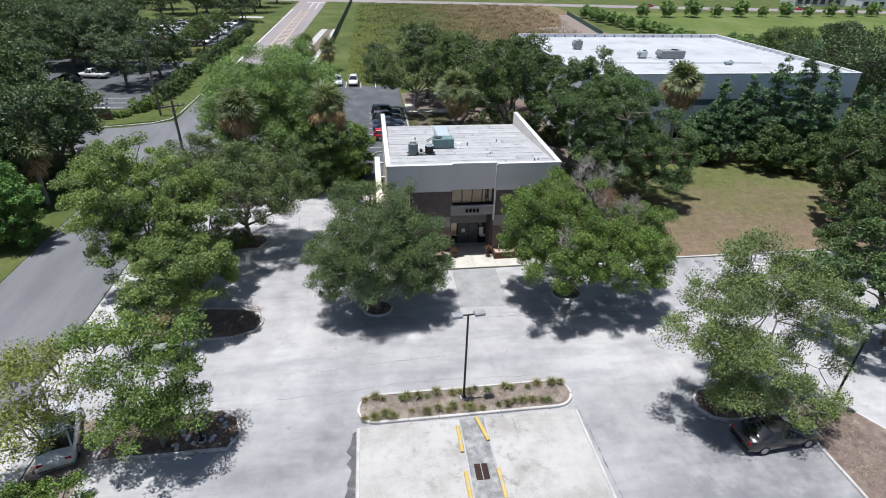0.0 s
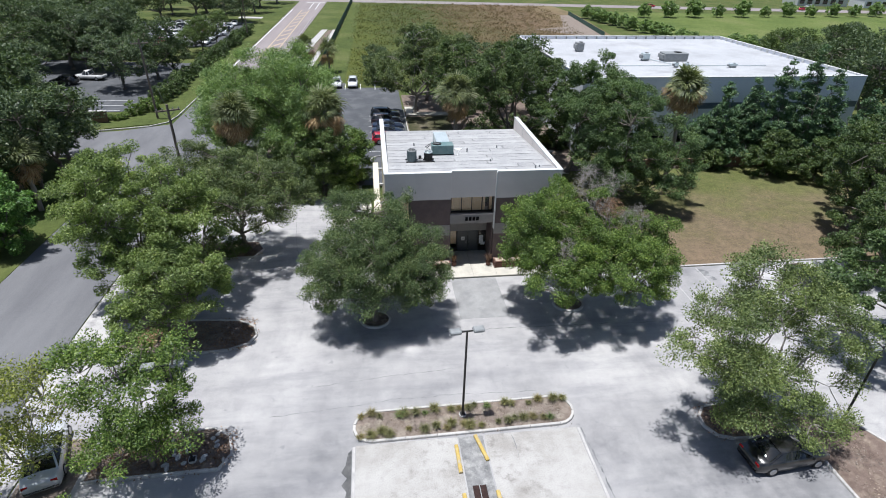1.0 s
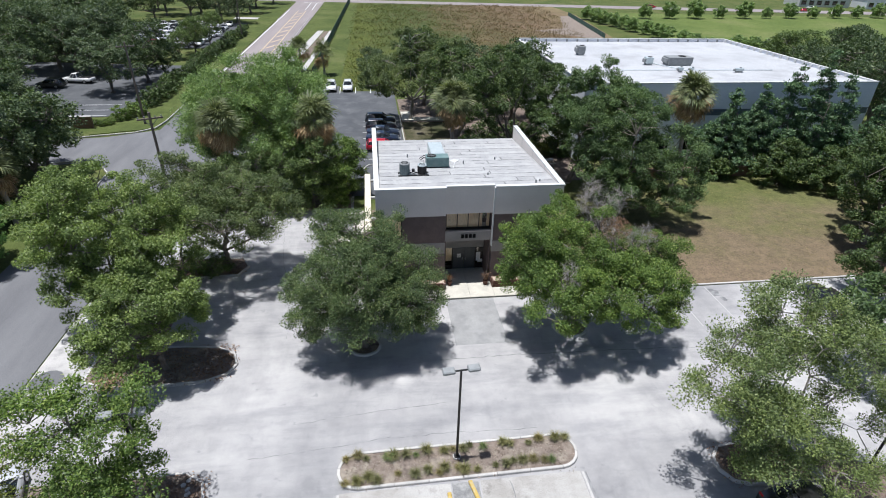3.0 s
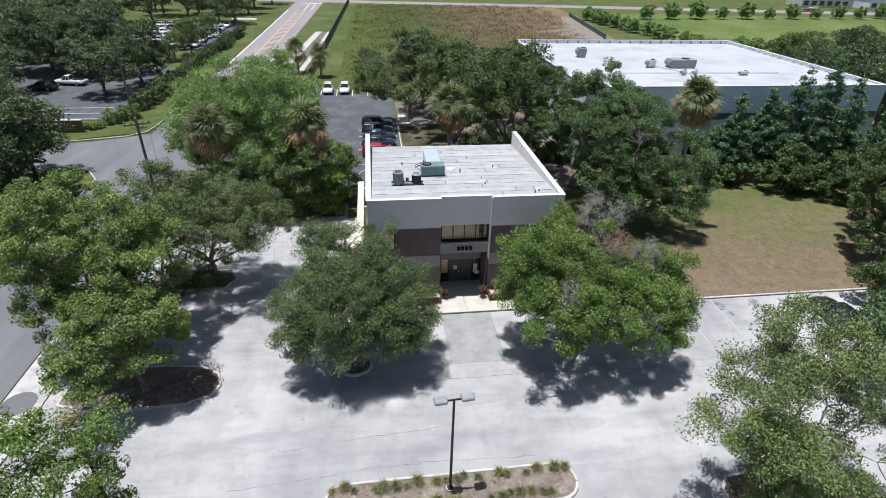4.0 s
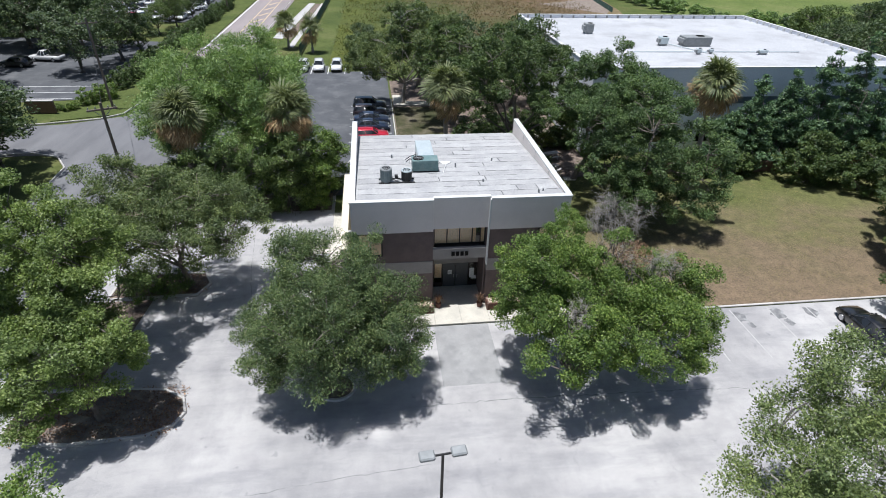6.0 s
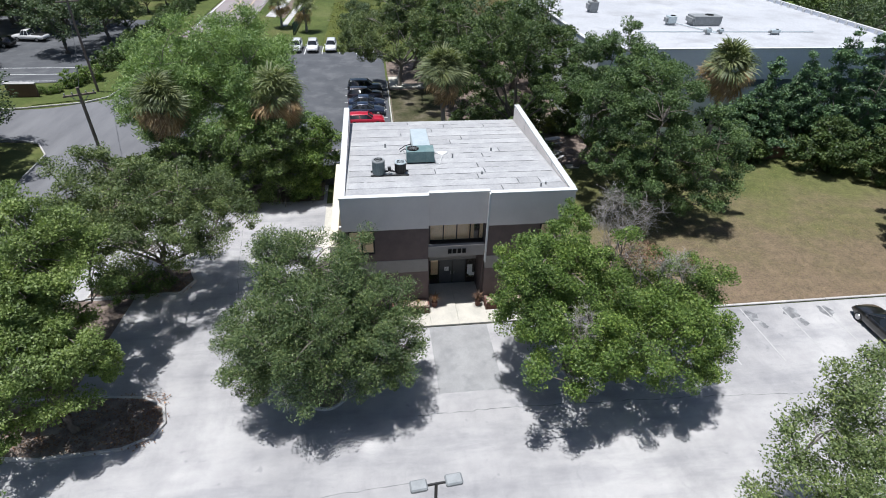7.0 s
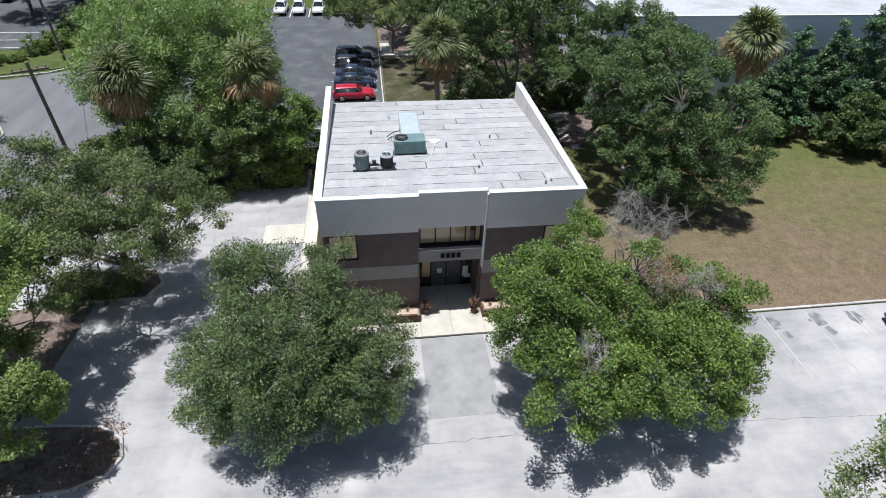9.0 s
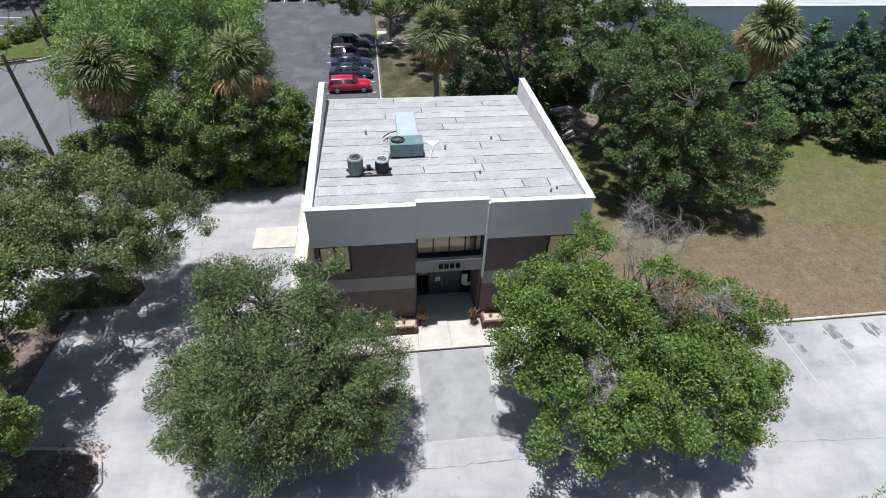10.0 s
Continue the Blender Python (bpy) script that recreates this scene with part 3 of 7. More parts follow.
def tree(name, label, x, y, lobes, mat, leaves=40000, clumps=130, length=0.2, width=0.1, trunk_r=0.2, fork=2.0, limbs=6, bark=None, seed=1, shell=0.5,
         clump_r=0.5, droop=0.1, up=0.7, stems=1, group="", category="tree", bare=(), low=-0.45, flat=0.7, rusty=(), sub_r=1.15, subs=34, tri=None, fluff=0.68):
    """A tree: tapered trunk, bent limbs, side branches to tufts of foliage, and the crown of leaves.
    lobes: (x, y, z, rx, ry, rz) from the tree's foot; tufts sit round each lobe, and clumps of leaves on each tuft.
    fluff: how far the leaves of a clump spread into its neighbours."""
    rng = np.random.default_rng(seed)
    bark = bark or M_BARK
    root = empty(name, x, y, 0)
    thing(root, label, category, group)
    vol = np.array([l[3] * l[4] + l[3] * l[5] + l[4] * l[5] for l in lobes])
    subs, clumps = int(subs * 1.7), int(clumps * 2.1)
    pick = rng.choice(len(lobes), subs, p=vol / vol.sum())
    mid = np.array([np.average([l[k] for l in lobes], weights=vol) for k in range(3)])
    ts, cs, hub = [], [], []
    for k in pick:
        l = np.array(lobes[k])
        best = None
        for _ in range(7):          # the freest of several places, so that the tufts spread evenly
            while True:
                d = rng.normal(size=3)
                d /= np.linalg.norm(d)
                if d[2] > low:
                    break
            c = l[:3] + d * l[3:] * rng.uniform(shell, 1.0)
            free = min((np.linalg.norm(c - t) for t in ts), default=9.0)
            if best is None or free > best[0]:
                best = (free, d, c)
        _, d, c = best
        r = sub_r * (0.5 + 0.38 * fluff) * rng.uniform(0.55, 1.4)
        ts.append(c)
        for _ in range(max(2, int(round(clumps / subs * (r / sub_r) ** 1.6)))):
            e = rng.normal(size=3) + d * 0.55 + np.array([0, 0, 0.55])
            e /= np.linalg.norm(e)
            cs.append(c + e * r * np.array([0.92, 0.92, 0.86]) * rng.uniform(0.4, 1.0))
            hub.append(c - np.array([0, 0, 0.25 * r]))
    ts, cs, hub = np.array(ts), np.array(cs), np.array(hub)
    floor = 0.3 if fork < 1 else 0.9
    cs[:, 2], ts[:, 2] = np.maximum(cs[:, 2], floor), np.maximum(ts[:, 2], floor)
    for centre, radius, _ in bare:          # leaves have dropped where branches are dead
        gone = np.linalg.norm((cs - np.array(centre)) * [1, 1, 0.6], axis=1) < radius * 0.8
        cs, hub = cs[~gone], hub[~gone]
    # trunk
    tops = []
    for s in range(stems):
        foot = (0, 0, -0.1) if stems == 1 else (0.35 * math.cos(2.4 * s), 0.35 * math.sin(2.4 * s), -0.1)
        aim = np.array([mid[0] * 0.45, mid[1] * 0.45, fork]) + (rng.normal(size=3) * [0.35, 0.35, 0.1] if stems > 1 else 0)
        pts = bent(foot, aim, rng, 0.05, 6)
        rr = [trunk_r * (1.35 if k == 0 else 1.0 - 0.06 * k) / (stems ** 0.4) for k in range(6)]
        part("trunk", mesh_from("trunk", *tube_path(pts, rr, 9), bark, True), bark, root)
        tops.append((pts[-1], rr[-1]))
    # limbs to far-apart tufts
    ends = [ts[rng.integers(len(ts))]]
    while len(ends) < limbs:
        dist = np.min([np.linalg.norm(ts - e, axis=1) for e in ends], axis=0)
        ends.append(ts[int(np.argmax(dist * rng.uniform(0.7, 1, len(ts))))])
    nodes = []
    for k, e in enumerate(ends):
        p0, r0 = tops[k % len(tops)]
        e = np.array(p0) + (np.array(e) - p0) * 0.86
        pts = bent(p0, e, rng, 0.1, 7)
        rr = [r0 * 0.62 * (1 - 0.85 * j / 6) for j in range(7)]
        part("limb", mesh_from("limb", *tube_path(pts, rr, 6), bark, True), bark, root)
        nodes += [(np.array(p), r) for p, r in zip(pts[2:], rr[2:])]
    npos = np.array([p for p, _ in nodes])
    vs, fs = [], []

    def twig(p, q, radii, sides):
        v2, f2 = tube_path(bent(p, q, rng, 0.1, len(radii)), radii, sides)
        fs.extend(tuple(i + len(vs) for i in f) for f in f2)
        vs.extend(v2)

    for c in ts:
        j = int(np.argmin(np.linalg.norm(npos - c, axis=1) + rng.uniform(0, 0.6, len(npos))))
        twig(npos[j], c, [nodes[j][1] * 0.55 + 0.012, 0.04, 0.03, 0.018], 4)
    for c in cs[::2] if tri is None else ():
        j = int(np.argmin(np.linalg.norm(ts - c, axis=1)))
        twig(ts[j], c, [0.018, 0.012, 0.005], 3)
    tagged(part("branchwork", mesh_from("branchwork", vs, fs, bark), bark, root), kind="stuff")
    rad = clump_r * fluff * rng.uniform(0.6, 1.4, len(cs))
    me = leaf_mesh("crown", cs, rad, max(1, leaves // len(cs)), length, width, mat, rng, hub, up * 0.7, droop, flat, tri=True)
    part("crown", me, mat, root)
    for centre, radius, count in bare:
        vs, fs = [], []
        base = np.array(centre) - (0, 0, radius * 1.1)
        stubs = []
        for _ in range(max(4, count // 28)):        # a few leaders, then fine side twigs off them
            d = rng.normal(size=3) * [1, 1, 0.5] + [0, 0, 1.2]
            tip = np.array(centre) + d / np.linalg.norm(d) * radius * rng.uniform(0.6, 1.0)
            pts = bent(base + rng.normal(size=3) * 0.15, tip, rng, 0.14, 6)
            v2, f2 = tube_path(pts, [0.022, 0.016, 0.012, 0.009, 0.006, 0.003], 4)
            fs.extend(tuple(i + len(vs) for i in f) for f in f2)
            vs.extend(v2)
            stubs += [np.array(p) for p in pts[2:]]
        for _ in range(int(count * 2.4)):
            p = stubs[rng.integers(len(stubs))] + rng.normal(size=3) * 0.05
            d = rng.normal(size=3) * [1, 1, 0.6] + [0, 0, 0.55]
            q = p + d / np.linalg.norm(d) * radius * rng.uniform(0.12, 0.45)
            twig(p, q, [0.0065, 0.005, 0.0025], 3)
        tagged(part("dead_branchwork", mesh_from("dead_branchwork", vs, fs, M_DEADTWIG), M_DEADTWIG, root, "leafless grey dead branches"), kind="stuff")
    for centre, radius, count in rusty:
        me = leaf_mesh("dead_foliage", [centre], [radius], count, length * 0.8, width * 0.6, L_RUST, rng, mid, up, droop)
        part("dead_foliage", me, L_RUST, root, "withered rust-brown leaves")
    return root


def shrub(name, label, x, y, lobes, mat, leaves=6000, clumps=60, length=0.14, width=0.08, seed=3, group="", category="shrub", clump_r=0.4, sub_r=0.6, tri=True):
    return tree(name, label, x, y, lobes, mat, leaves, clumps, length, width, 0.05, 0.5, 4, seed=seed, clump_r=clump_r, stems=3, group=group, category=category, low=-0.9, shell=0.3, sub_r=sub_r, subs=16, tri=tri)


def frond_mesh(name, mat, rng, dead=False):
    """A fan leaf: stalk and many narrow leaflets that arch over and hang at their tips."""
    vs, fs = [], []
    stalk = 0.55 if dead else 0.7
    vs += [(-0.02, 0, 0), (0.02, 0, 0), (0.015, stalk, 0.05), (-0.015, stalk, 0.05)]
    fs.append((0, 1, 2, 3))
    n = 30
    for k in range(n):
        a = (k / (n - 1) - 0.5) * math.radians(130 if dead else 190) + rng.uniform(-0.05, 0.05)
        ln = (0.85 + 0.3 * math.cos(a * 0.8)) * rng.uniform(0.8, 1.12) * (0.85 if dead else 1)
        dx, dy = math.sin(a), math.cos(a)
        w = 0.019 if dead else 0.028
        hang = (0.35 if dead else 0.42) * rng.uniform(0.5, 1.4)
        p0 = Vector((0, stalk, 0.05 + rng.uniform(-0.03, 0.05)))
        p1 = p0 + Vector((dx * ln * 0.5, dy * ln * 0.5, 0.06 + rng.uniform(-0.05, 0.05)))
        p2 = p0 + Vector((dx * ln * 0.8, dy * ln * 0.8, -hang * 0.35))
        p3 = p0 + Vector((dx * ln * 0.9, dy * ln * 0.9, -hang))
        s = Vector((dy * w, -dx * w, 0))
        b = len(vs)
        vs += [p0, p1 + s, p1 - s, p2 + s * 0.8, p2 - s * 0.8, p3]
        fs += [(b, b + 1, b + 2), (b + 1, b + 3, b + 4, b + 2), (b + 3, b + 5, b + 4)]
    return mesh_from(name, vs, fs, mat)


_r = np.random.default_rng(7)
FRONDS = [frond_mesh("frond", L_FROND, _r) for _ in range(3)]
DRYFRONDS = [frond_mesh("dry_frond", L_DRYFROND, _r, True) for _ in range(2)]


def palm(label, x, y, height, size=1.0, dry=0.4, seed=1, fronds=92):
    """A cabbage palm: ringed trunk, fan leaves all round, dry ones hanging under them."""
    rng = np.random.default_rng(seed)
    root = empty("cabbage_palm", x, y, 0)
    thing(root, label, "palm tree", "cabbage palms")
    pts = [(0.12 * math.sin(k * 0.5) * k / 8, 0, height * k / 12 - 0.1) for k in range(13)]
    part("trunk", mesh_from("trunk", *tube_path(pts, [0.24 - 0.004 * k + 0.02 * (k % 2) for k in range(13)], 9), M_PALEBARK, True), M_PALEBARK, root)
    top = pts[-1]
    for k in range(fronds):
        u = (k + 0.5) / fronds
        old = u > 1 - dry
        v = (u - 1 + dry) / dry if old else u / (1 - dry)
        el = (-8 - 68 * v if old else 84 - 80 * v) + rng.uniform(-13, 13)
        az = k * 137.5 + rng.uniform(-15, 15)
        me = DRYFRONDS[k % 2] if old else FRONDS[k % 3]
        ob = new("dry_frond" if old else "frond", me)
        ob.parent = root
        s = size * rng.uniform(0.72, 1.2) * (1.12 if old else 0.95)
        ob.matrix_basis = Matrix.Translation((top[0], top[1], top[2] - 0.5 * u * size)) @ Euler((0, 0, radians(az))).to_matrix().to_4x4() @ Euler((radians(el), 0, 0)).to_matrix().to_4x4() @ Euler((0, radians(float(rng.uniform(-50, 50))), 0)).to_matrix().to_4x4() @ Matrix.Diagonal((s, s, s, 1))
    return root


def tuft_mesh(name, mat, n, h, spread, rng, width=0.02):
    vs, fs = [], []
    for _ in range(n):
        a, t = rng.uniform(0, 2 * math.pi), rng.uniform(0.15, 1.0) * spread
        ln = h * rng.uniform(0.6, 1.1)
        d = Vector((math.cos(a), math.sin(a), 0))
        s = Vector((-d.y, d.x, 0)) * width
        p = d * 0.05 * rng.uniform(0, 1)
        m = p + d * t * 0.5 + Vector((0, 0, ln * 0.75))
        q = p + d * t * 1.1 + Vector((0, 0, ln * rng.uniform(0.55, 1.0)))
        b = len(vs)
        vs += [p - s, p + s, m + s * 0.8, m - s * 0.8, q]
        fs += [(b, b + 1, b + 2, b + 3), (b + 3, b + 2, b + 4)]
    return mesh_from(name, vs, fs, mat)


# ---------------- vehicles ----------------
def car(name, label, paint, kind="sedan", L=4.7, W=1.82, H=1.45):
    """A parked vehicle with its nose towards +y."""
    root = empty(name)
    thing(root, label, "pickup truck" if kind == "pickup" else "car")
    hl, hw = L / 2, W / 2
    # stations along the length: y, deck height, half width factor, underside
    deck = {"sedan": [(-1, .62, .80, .36), (-.97, .93, .90, .26), (-.72, .98, .985, .2), (-.3, .97, 1, .19), (.25, .96, 1, .19), (.42, .95, .99, .19), (.72, .86, .97, .2), (.93, .72, .88, .24), (1, .52, .76, .34)],
            "suv": [(-1, .7, .84, .42), (-.98, 1.0, .93, .32), (-.75, 1.05, .99, .26), (-.3, 1.04, 1, .25), (.25, 1.03, 1, .25), (.42, 1.03, .99, .25), (.75, .98, .97, .26), (.94, .85, .9, .3), (1, .6, .8, .4)],
            "pickup": [(-1, .75, .93, .5), (-.985, 1.02, .97, .45), (-.6, 1.04, 1, .4), (-.2, 1.05, 1, .38), (.2, 1.06, 1, .38), (.4, 1.06, .99, .38), (.75, 1.03, .97, .38), (.95, .92, .92, .4), (1, .62, .85, .48)]}[kind]
    cols, bm = [], bmesh.new()
    for fy, z, fw, u in deck:
        y, w = fy * hl, hw * fw
        prof = [(-w * .86, u), (-w, u + .12), (-w * 1.0, z * .62), (-w * .95, z * .93), (-w * .82, z), (0, z + .035), (w * .82, z), (w * .95, z * .93), (w, z * .62), (w, u + .12), (w * .86, u)]
        cols.append([bm.verts.new((a, y, b)) for a, b in prof])
    for a, b in zip(cols, cols[1:]):
        for i in range(len(a)):
            j = (i + 1) % len(a)
            bm.faces.new((a[i], b[i], b[j], a[j]))
    bm.faces.new(cols[0])
    bm.faces.new(cols[-1][::-1])
    body = part("body", bm, paint, root, smooth=True)
    # glasshouse: rear foot, rear top, front top, front foot along the length
    g = {"sedan": (-.76, -.42, .08, .46), "suv": (-.95, -.8, .12, .44), "pickup": (-.12, -.06, .22, .42)}[kind]
    zb = {"sedan": .93, "suv": 1.0, "pickup": 1.02}[kind]
    yb0, yt0, yt1, yb1 = (v * hl for v in g)
    wb, wt = hw * .9, hw * .7
    bm = bmesh.new()
    lo = [bm.verts.new(v) for v in ((-wb, yb0, zb), (wb, yb0, zb), (wb, yb1, zb), (-wb, yb1, zb))]
    hi = [bm.verts.new(v) for v in ((-wt, yt0, H - .05), (wt, yt0, H - .05), (wt, yt1, H - .05), (-wt, yt1, H - .05))]
    for i in range(4):
        j = (i + 1) % 4
        bm.faces.new((lo[i], lo[j], hi[j], hi[i]))
    bm.faces.new(hi)
    bmesh.ops.bevel(bm, geom=[e for e in bm.edges if abs(e.verts[0].co.z - e.verts[1].co.z) > .1], offset=.09, segments=2, affect="EDGES")
    part("window_glass", bm, M_GLASS, root, "dark tinted car windows", smooth=True)
    bm = bmesh.new()
    nr = 7
    rows = []
    for k in range(nr):
        f = k / (nr - 1)
        y = yt0 + (yt1 - yt0) * f + (-.05 if k == 0 else .05 if k == nr - 1 else 0)
        z = H - .03 + .05 * math.sin(math.pi * f)
        w = wt * (1.02 - .06 * abs(2 * f - 1) ** 3)
        rows.append([bm.verts.new(v) for v in ((-w, y, z - .07), (-w * .93, y, z - .015), (-w * .5, y, z + .015), (0, y, z + .022), (w * .5, y, z + .015), (w * .93, y, z - .015), (w, y, z - .07))])
    for a, b in zip(rows, rows[1:]):
        for i in range(6):
            bm.faces.new((a[i], a[i + 1], b[i + 1], b[i]))
    part("roof", bm, paint, root, smooth=True)
    # pillars
    for sx in (-1, 1):
        for (ya, yb, r) in ((yb1, yt1, .035), (yb0, yt0, .05), ((yb0 + yb1) / 2, (yt0 + yt1) / 2, .035)):
            part("pillar", rod((sx * wb * .985, ya, zb - .02), (sx * wt * .985, yb, H - .06), r, sides=5), paint, root)
    if kind == "pickup":
        part("cargo_bed", box(-hw * .8, hw * .8, -hl * .95, -hl * .16, 1.05, 1.085), M_BLACKMET, root, "dark open cargo bed")
    wr = .33 if kind == "sedan" else .37
    for sx in (-1, 1):
        for fy in (-.58, .62):
            bm = bmesh.new()
            bmesh.ops.create_cone(bm, cap_ends=True, segments=18, radius1=wr, radius2=wr, depth=.22, matrix=Matrix.Translation((sx * (hw - .1), fy * hl, wr)) @ Euler((0, radians(90), 0)).to_matrix().to_4x4())
            bmesh.ops.bevel(bm, geom=[e for e in bm.edges if len(e.link_faces) == 2 and any(len(f.verts) > 6 for f in e.link_faces)], offset=.03, segments=1, affect="EDGES")
            wheel = part("wheel", bm, M_TYRE, root, "black rubber tyre with a metal rim")
            bm = bmesh.new()
            bmesh.ops.create_cone(bm, cap_ends=True, segments=12, radius1=wr * .66, radius2=wr * .6, depth=.03, matrix=Matrix.Translation((sx * (hw + .02), fy * hl, wr)) @ Euler((0, radians(90 * sx), 0)).to_matrix().to_4x4())
            part("rim", bm, M_RIM, wheel)
        zf, zr = deck[-2][1] - .1, deck[1][1] - .14
        part("headlight", box(sx * hw * .62 - .17, sx * hw * .62 + .17, hl * .93 - .08, hl * .965, zf - .09, zf + .07, .03), M_LENS, root)
        part("tail_light", box(sx * hw * .68 - .15, sx * hw * .68 + .15, -hl * .985, -hl * .955, zr - .1, zr + .1, .02), M_REDLENS, root)
        part("wing_mirror", box(sx * (hw + .07) - .08, sx * (hw + .07) + .08, yb1 - .28, yb1 - .14, zb - .02, zb + .13, .03), paint, root)
    part("bumper", box(-hw * .72, hw * .72, hl * .975, hl * 1.005, .34, .5, .01), M_BLACKPLASTIC, root)
    return root


def place(ob, x, y, rz, z=0):
    ob.matrix_basis = pose(x, y, z, 0, 0, rz)
    return ob


# ---------------- ground and paving ----------------
def sheet(name, outline, z, mat, label, category, thick=0.04):
    return thing(part(name, prism(outline, z - thick, z), mat), label, category, kind="structure")


def ground_sheet():
    """One sheet to the horizon, finer near the place."""
    xs = [-1500, -700, -350, -200] + list(range(-120, 241, 20)) + [320, 450, 700, 1500]
    ys = [-1500, -700, -350, -200, -120] + list(range(-80, 321, 20)) + [400, 550, 800, 1500]
    vs = [(x, y, -0.06) for y in ys for x in xs]
    n = len(xs)
    fs = [(j * n + i, j * n + i + 1, (j + 1) * n + i + 1, (j + 1) * n + i) for j in range(len(ys) - 1) for i in range(n - 1)]
    return thing(part("ground", mesh_from("ground", vs, fs, M_GROUND), M_GROUND), "rough green grass reaching out to the horizon", "ground", kind="structure")


ground_sheet()
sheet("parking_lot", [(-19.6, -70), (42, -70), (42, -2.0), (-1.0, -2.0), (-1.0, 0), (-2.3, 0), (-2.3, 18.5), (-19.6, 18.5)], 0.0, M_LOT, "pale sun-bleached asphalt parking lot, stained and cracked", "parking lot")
sheet("back_lot", [(-13, 18.6), (4.3, 18.6), (4.3, 70), (-13, 70)], -0.004, M_ASPHALT, "dark grey asphalt parking lot behind the office", "parking lot")
sheet("street", [(-30.6, -120), (-22.2, -120), (-22.2, 26), (-16, 34), (-16, 40.5), (-21.5, 46), (-21, 102), (-19.8, 172), (-18.2, 300), (-32.5, 300), (-30.6, 163), (-30.6, 44), (-37, 41), (-70, 37), (-70, 26.5), (-37, 30.8), (-33.5, 30.5), (-31.3, 27.5)], -0.01, M_STREET, "grey asphalt street with a side junction", "road")
sheet("street_apron", [(-22.1, -70), (-19.7, -70), (-19.7, -1), (-22.1, 1.5)], -0.006, M_GREYSLAB, "pale concrete apron beside the street", "pavement")
sheet("far_road", [(-31.0, 70), (-21.2, 70), (-19.9, 172), (-18.3, 296), (-32.4, 296), (-30.9, 163)], -0.004, M_ROADFAR, "pinkish grey road running away between lawns", "road")
sheet("side_lot", [(-75, 47), (-39.5, 51.5), (-38.5, 90), (-75, 95)], -0.012, M_ASPHALT, "dark asphalt parking lot shaded by trees", "parking lot")
sheet("far_lot", [(-75, 112), (-39, 112), (-39, 160), (-75, 160)], -0.012, M_ASPHALT, "distant asphalt parking lot full of cars", "parking lot")
sheet("cross_road", [(-60, 236), (38, 226), (228, 204), (420, 180), (420, 192), (228, 217), (38, 238), (-60, 249)], -0.016, M_ROADFAR, "distant pale cross road", "road")
sheet("dry_lawn", [(15.5, -1.75), (60, -1.75), (60, 21), (15.5, 21)], 0.05, M_DRYLAWN, "dry brownish lawn with greener patches", "lawn", 0.1)
sheet("street_verge", [(-40, -60), (-31.0, -60), (-31.0, 26), (-36, 29.5), (-60, 25)], 0.03, M_LAWN, "green grass verge along the street", "lawn", 0.08)
sheet("corner_lawn", [(-39.5, 42.2), (-31.2, 44.8), (-31.2, 90), (-31.2, 230), (-38, 230), (-37.5, 60), (-38, 46)], 0.03, M_LAWN, "green roadside lawn with a concrete kerb", "lawn", 0.08)
sheet("roadside_lawn", [(-20.6, 100), (-12.2, 86), (-8, 226), (-18, 226)], 0.0, M_LAWN, "green grass strip beside the far road", "lawn")
sheet("mown_strip", [(-10.8, 70), (-6, 70), (-4, 228), (-7.4, 228)], 0.0, M_LAWN, "mown grass strip inside the fence", "lawn")
sheet("marsh_field", [(-5.9, 66), (60, 66), (76, 135), (84, 190), (84, 222), (-3.9, 228)], 0.0, M_FIELD, "rough field of brown and olive marsh grass", "field")
sheet("bare_track", [(54, 146), (69.5, 128), (76, 140), (83, 188), (76, 186), (66, 152)], 0.012, M_MULCH, "bare sandy track along the field", "ground")
sheet("far_lawn", [(86, 60), (330, 60), (330, 186), (100, 200), (88, 140)], -0.02, M_MEADOW, "wide bright green meadow", "lawn")
sheet("back_garden", [(4.6, 16.5), (26, 16.5), (26, 60), (4.6, 60)], -0.02, M_SOIL, "shaded bare soil and patchy grass under oaks", "ground")
sheet("back_grass", [(4.7, 30), (11, 29), (11.5, 46), (4.7, 46)], -0.012, M_PATCHY, "patchy grass beside the back lot", "lawn")
sheet("tree_belt_soil", [(-21.4, 19), (-2.6, 19), (-2.6, 15.5), (-21.4, 15.5)], 0.012, M_SOIL, "leaf litter under the trees", "ground")
sheet("tree_belt_bed", [(-21.4, 18.9), (-13.2, 18.9), (-13.2, 33), (-16.5, 33)], 0.0, M_SOIL, "leaf litter under the roadside trees", "ground")

# worn patches on the lot
sheet("worn_strip", [(3.35, -18.35), (4.75, -18.4), (5.0, -70), (3.2, -70)], 0.004, surface("worn_gravelly_asphalt", (0.15, 0.15, 0.15), (0.3, 0.295, 0.29), 2.5, 18, 0.95, bump=0.6, stain=(0.36, 0.355, 0.34), stain_scale=1.8), "worn gravelly strip between the wheel stops", "pavement")
for k, (xa, xb, ya, yb) in enumerate(((-2.45, 3.28, -24.6, -18.35), (4.85, 10.35, -24.6, -18.35), (-2.45, 3.14, -31, -24.63), (5.0, 10.35, -31, -24.63))):
    sheet("bay_slab", [(xa, ya), (xb, ya), (xb, yb), (xa, yb)], 0.005, M_BAY, "weathered pale concrete parking bay slab", "pavement")
for x0, x1 in ((-2.62, -2.47), (10.38, 10.52)):
    sheet("slab_edge", [(x0, -40), (x1, -40), (x1, -18.4), (x0, -18.4)], 0.012, M_GREYSLAB, "narrow concrete edge strip", "pavement")
_w = np.random.default_rng(44)
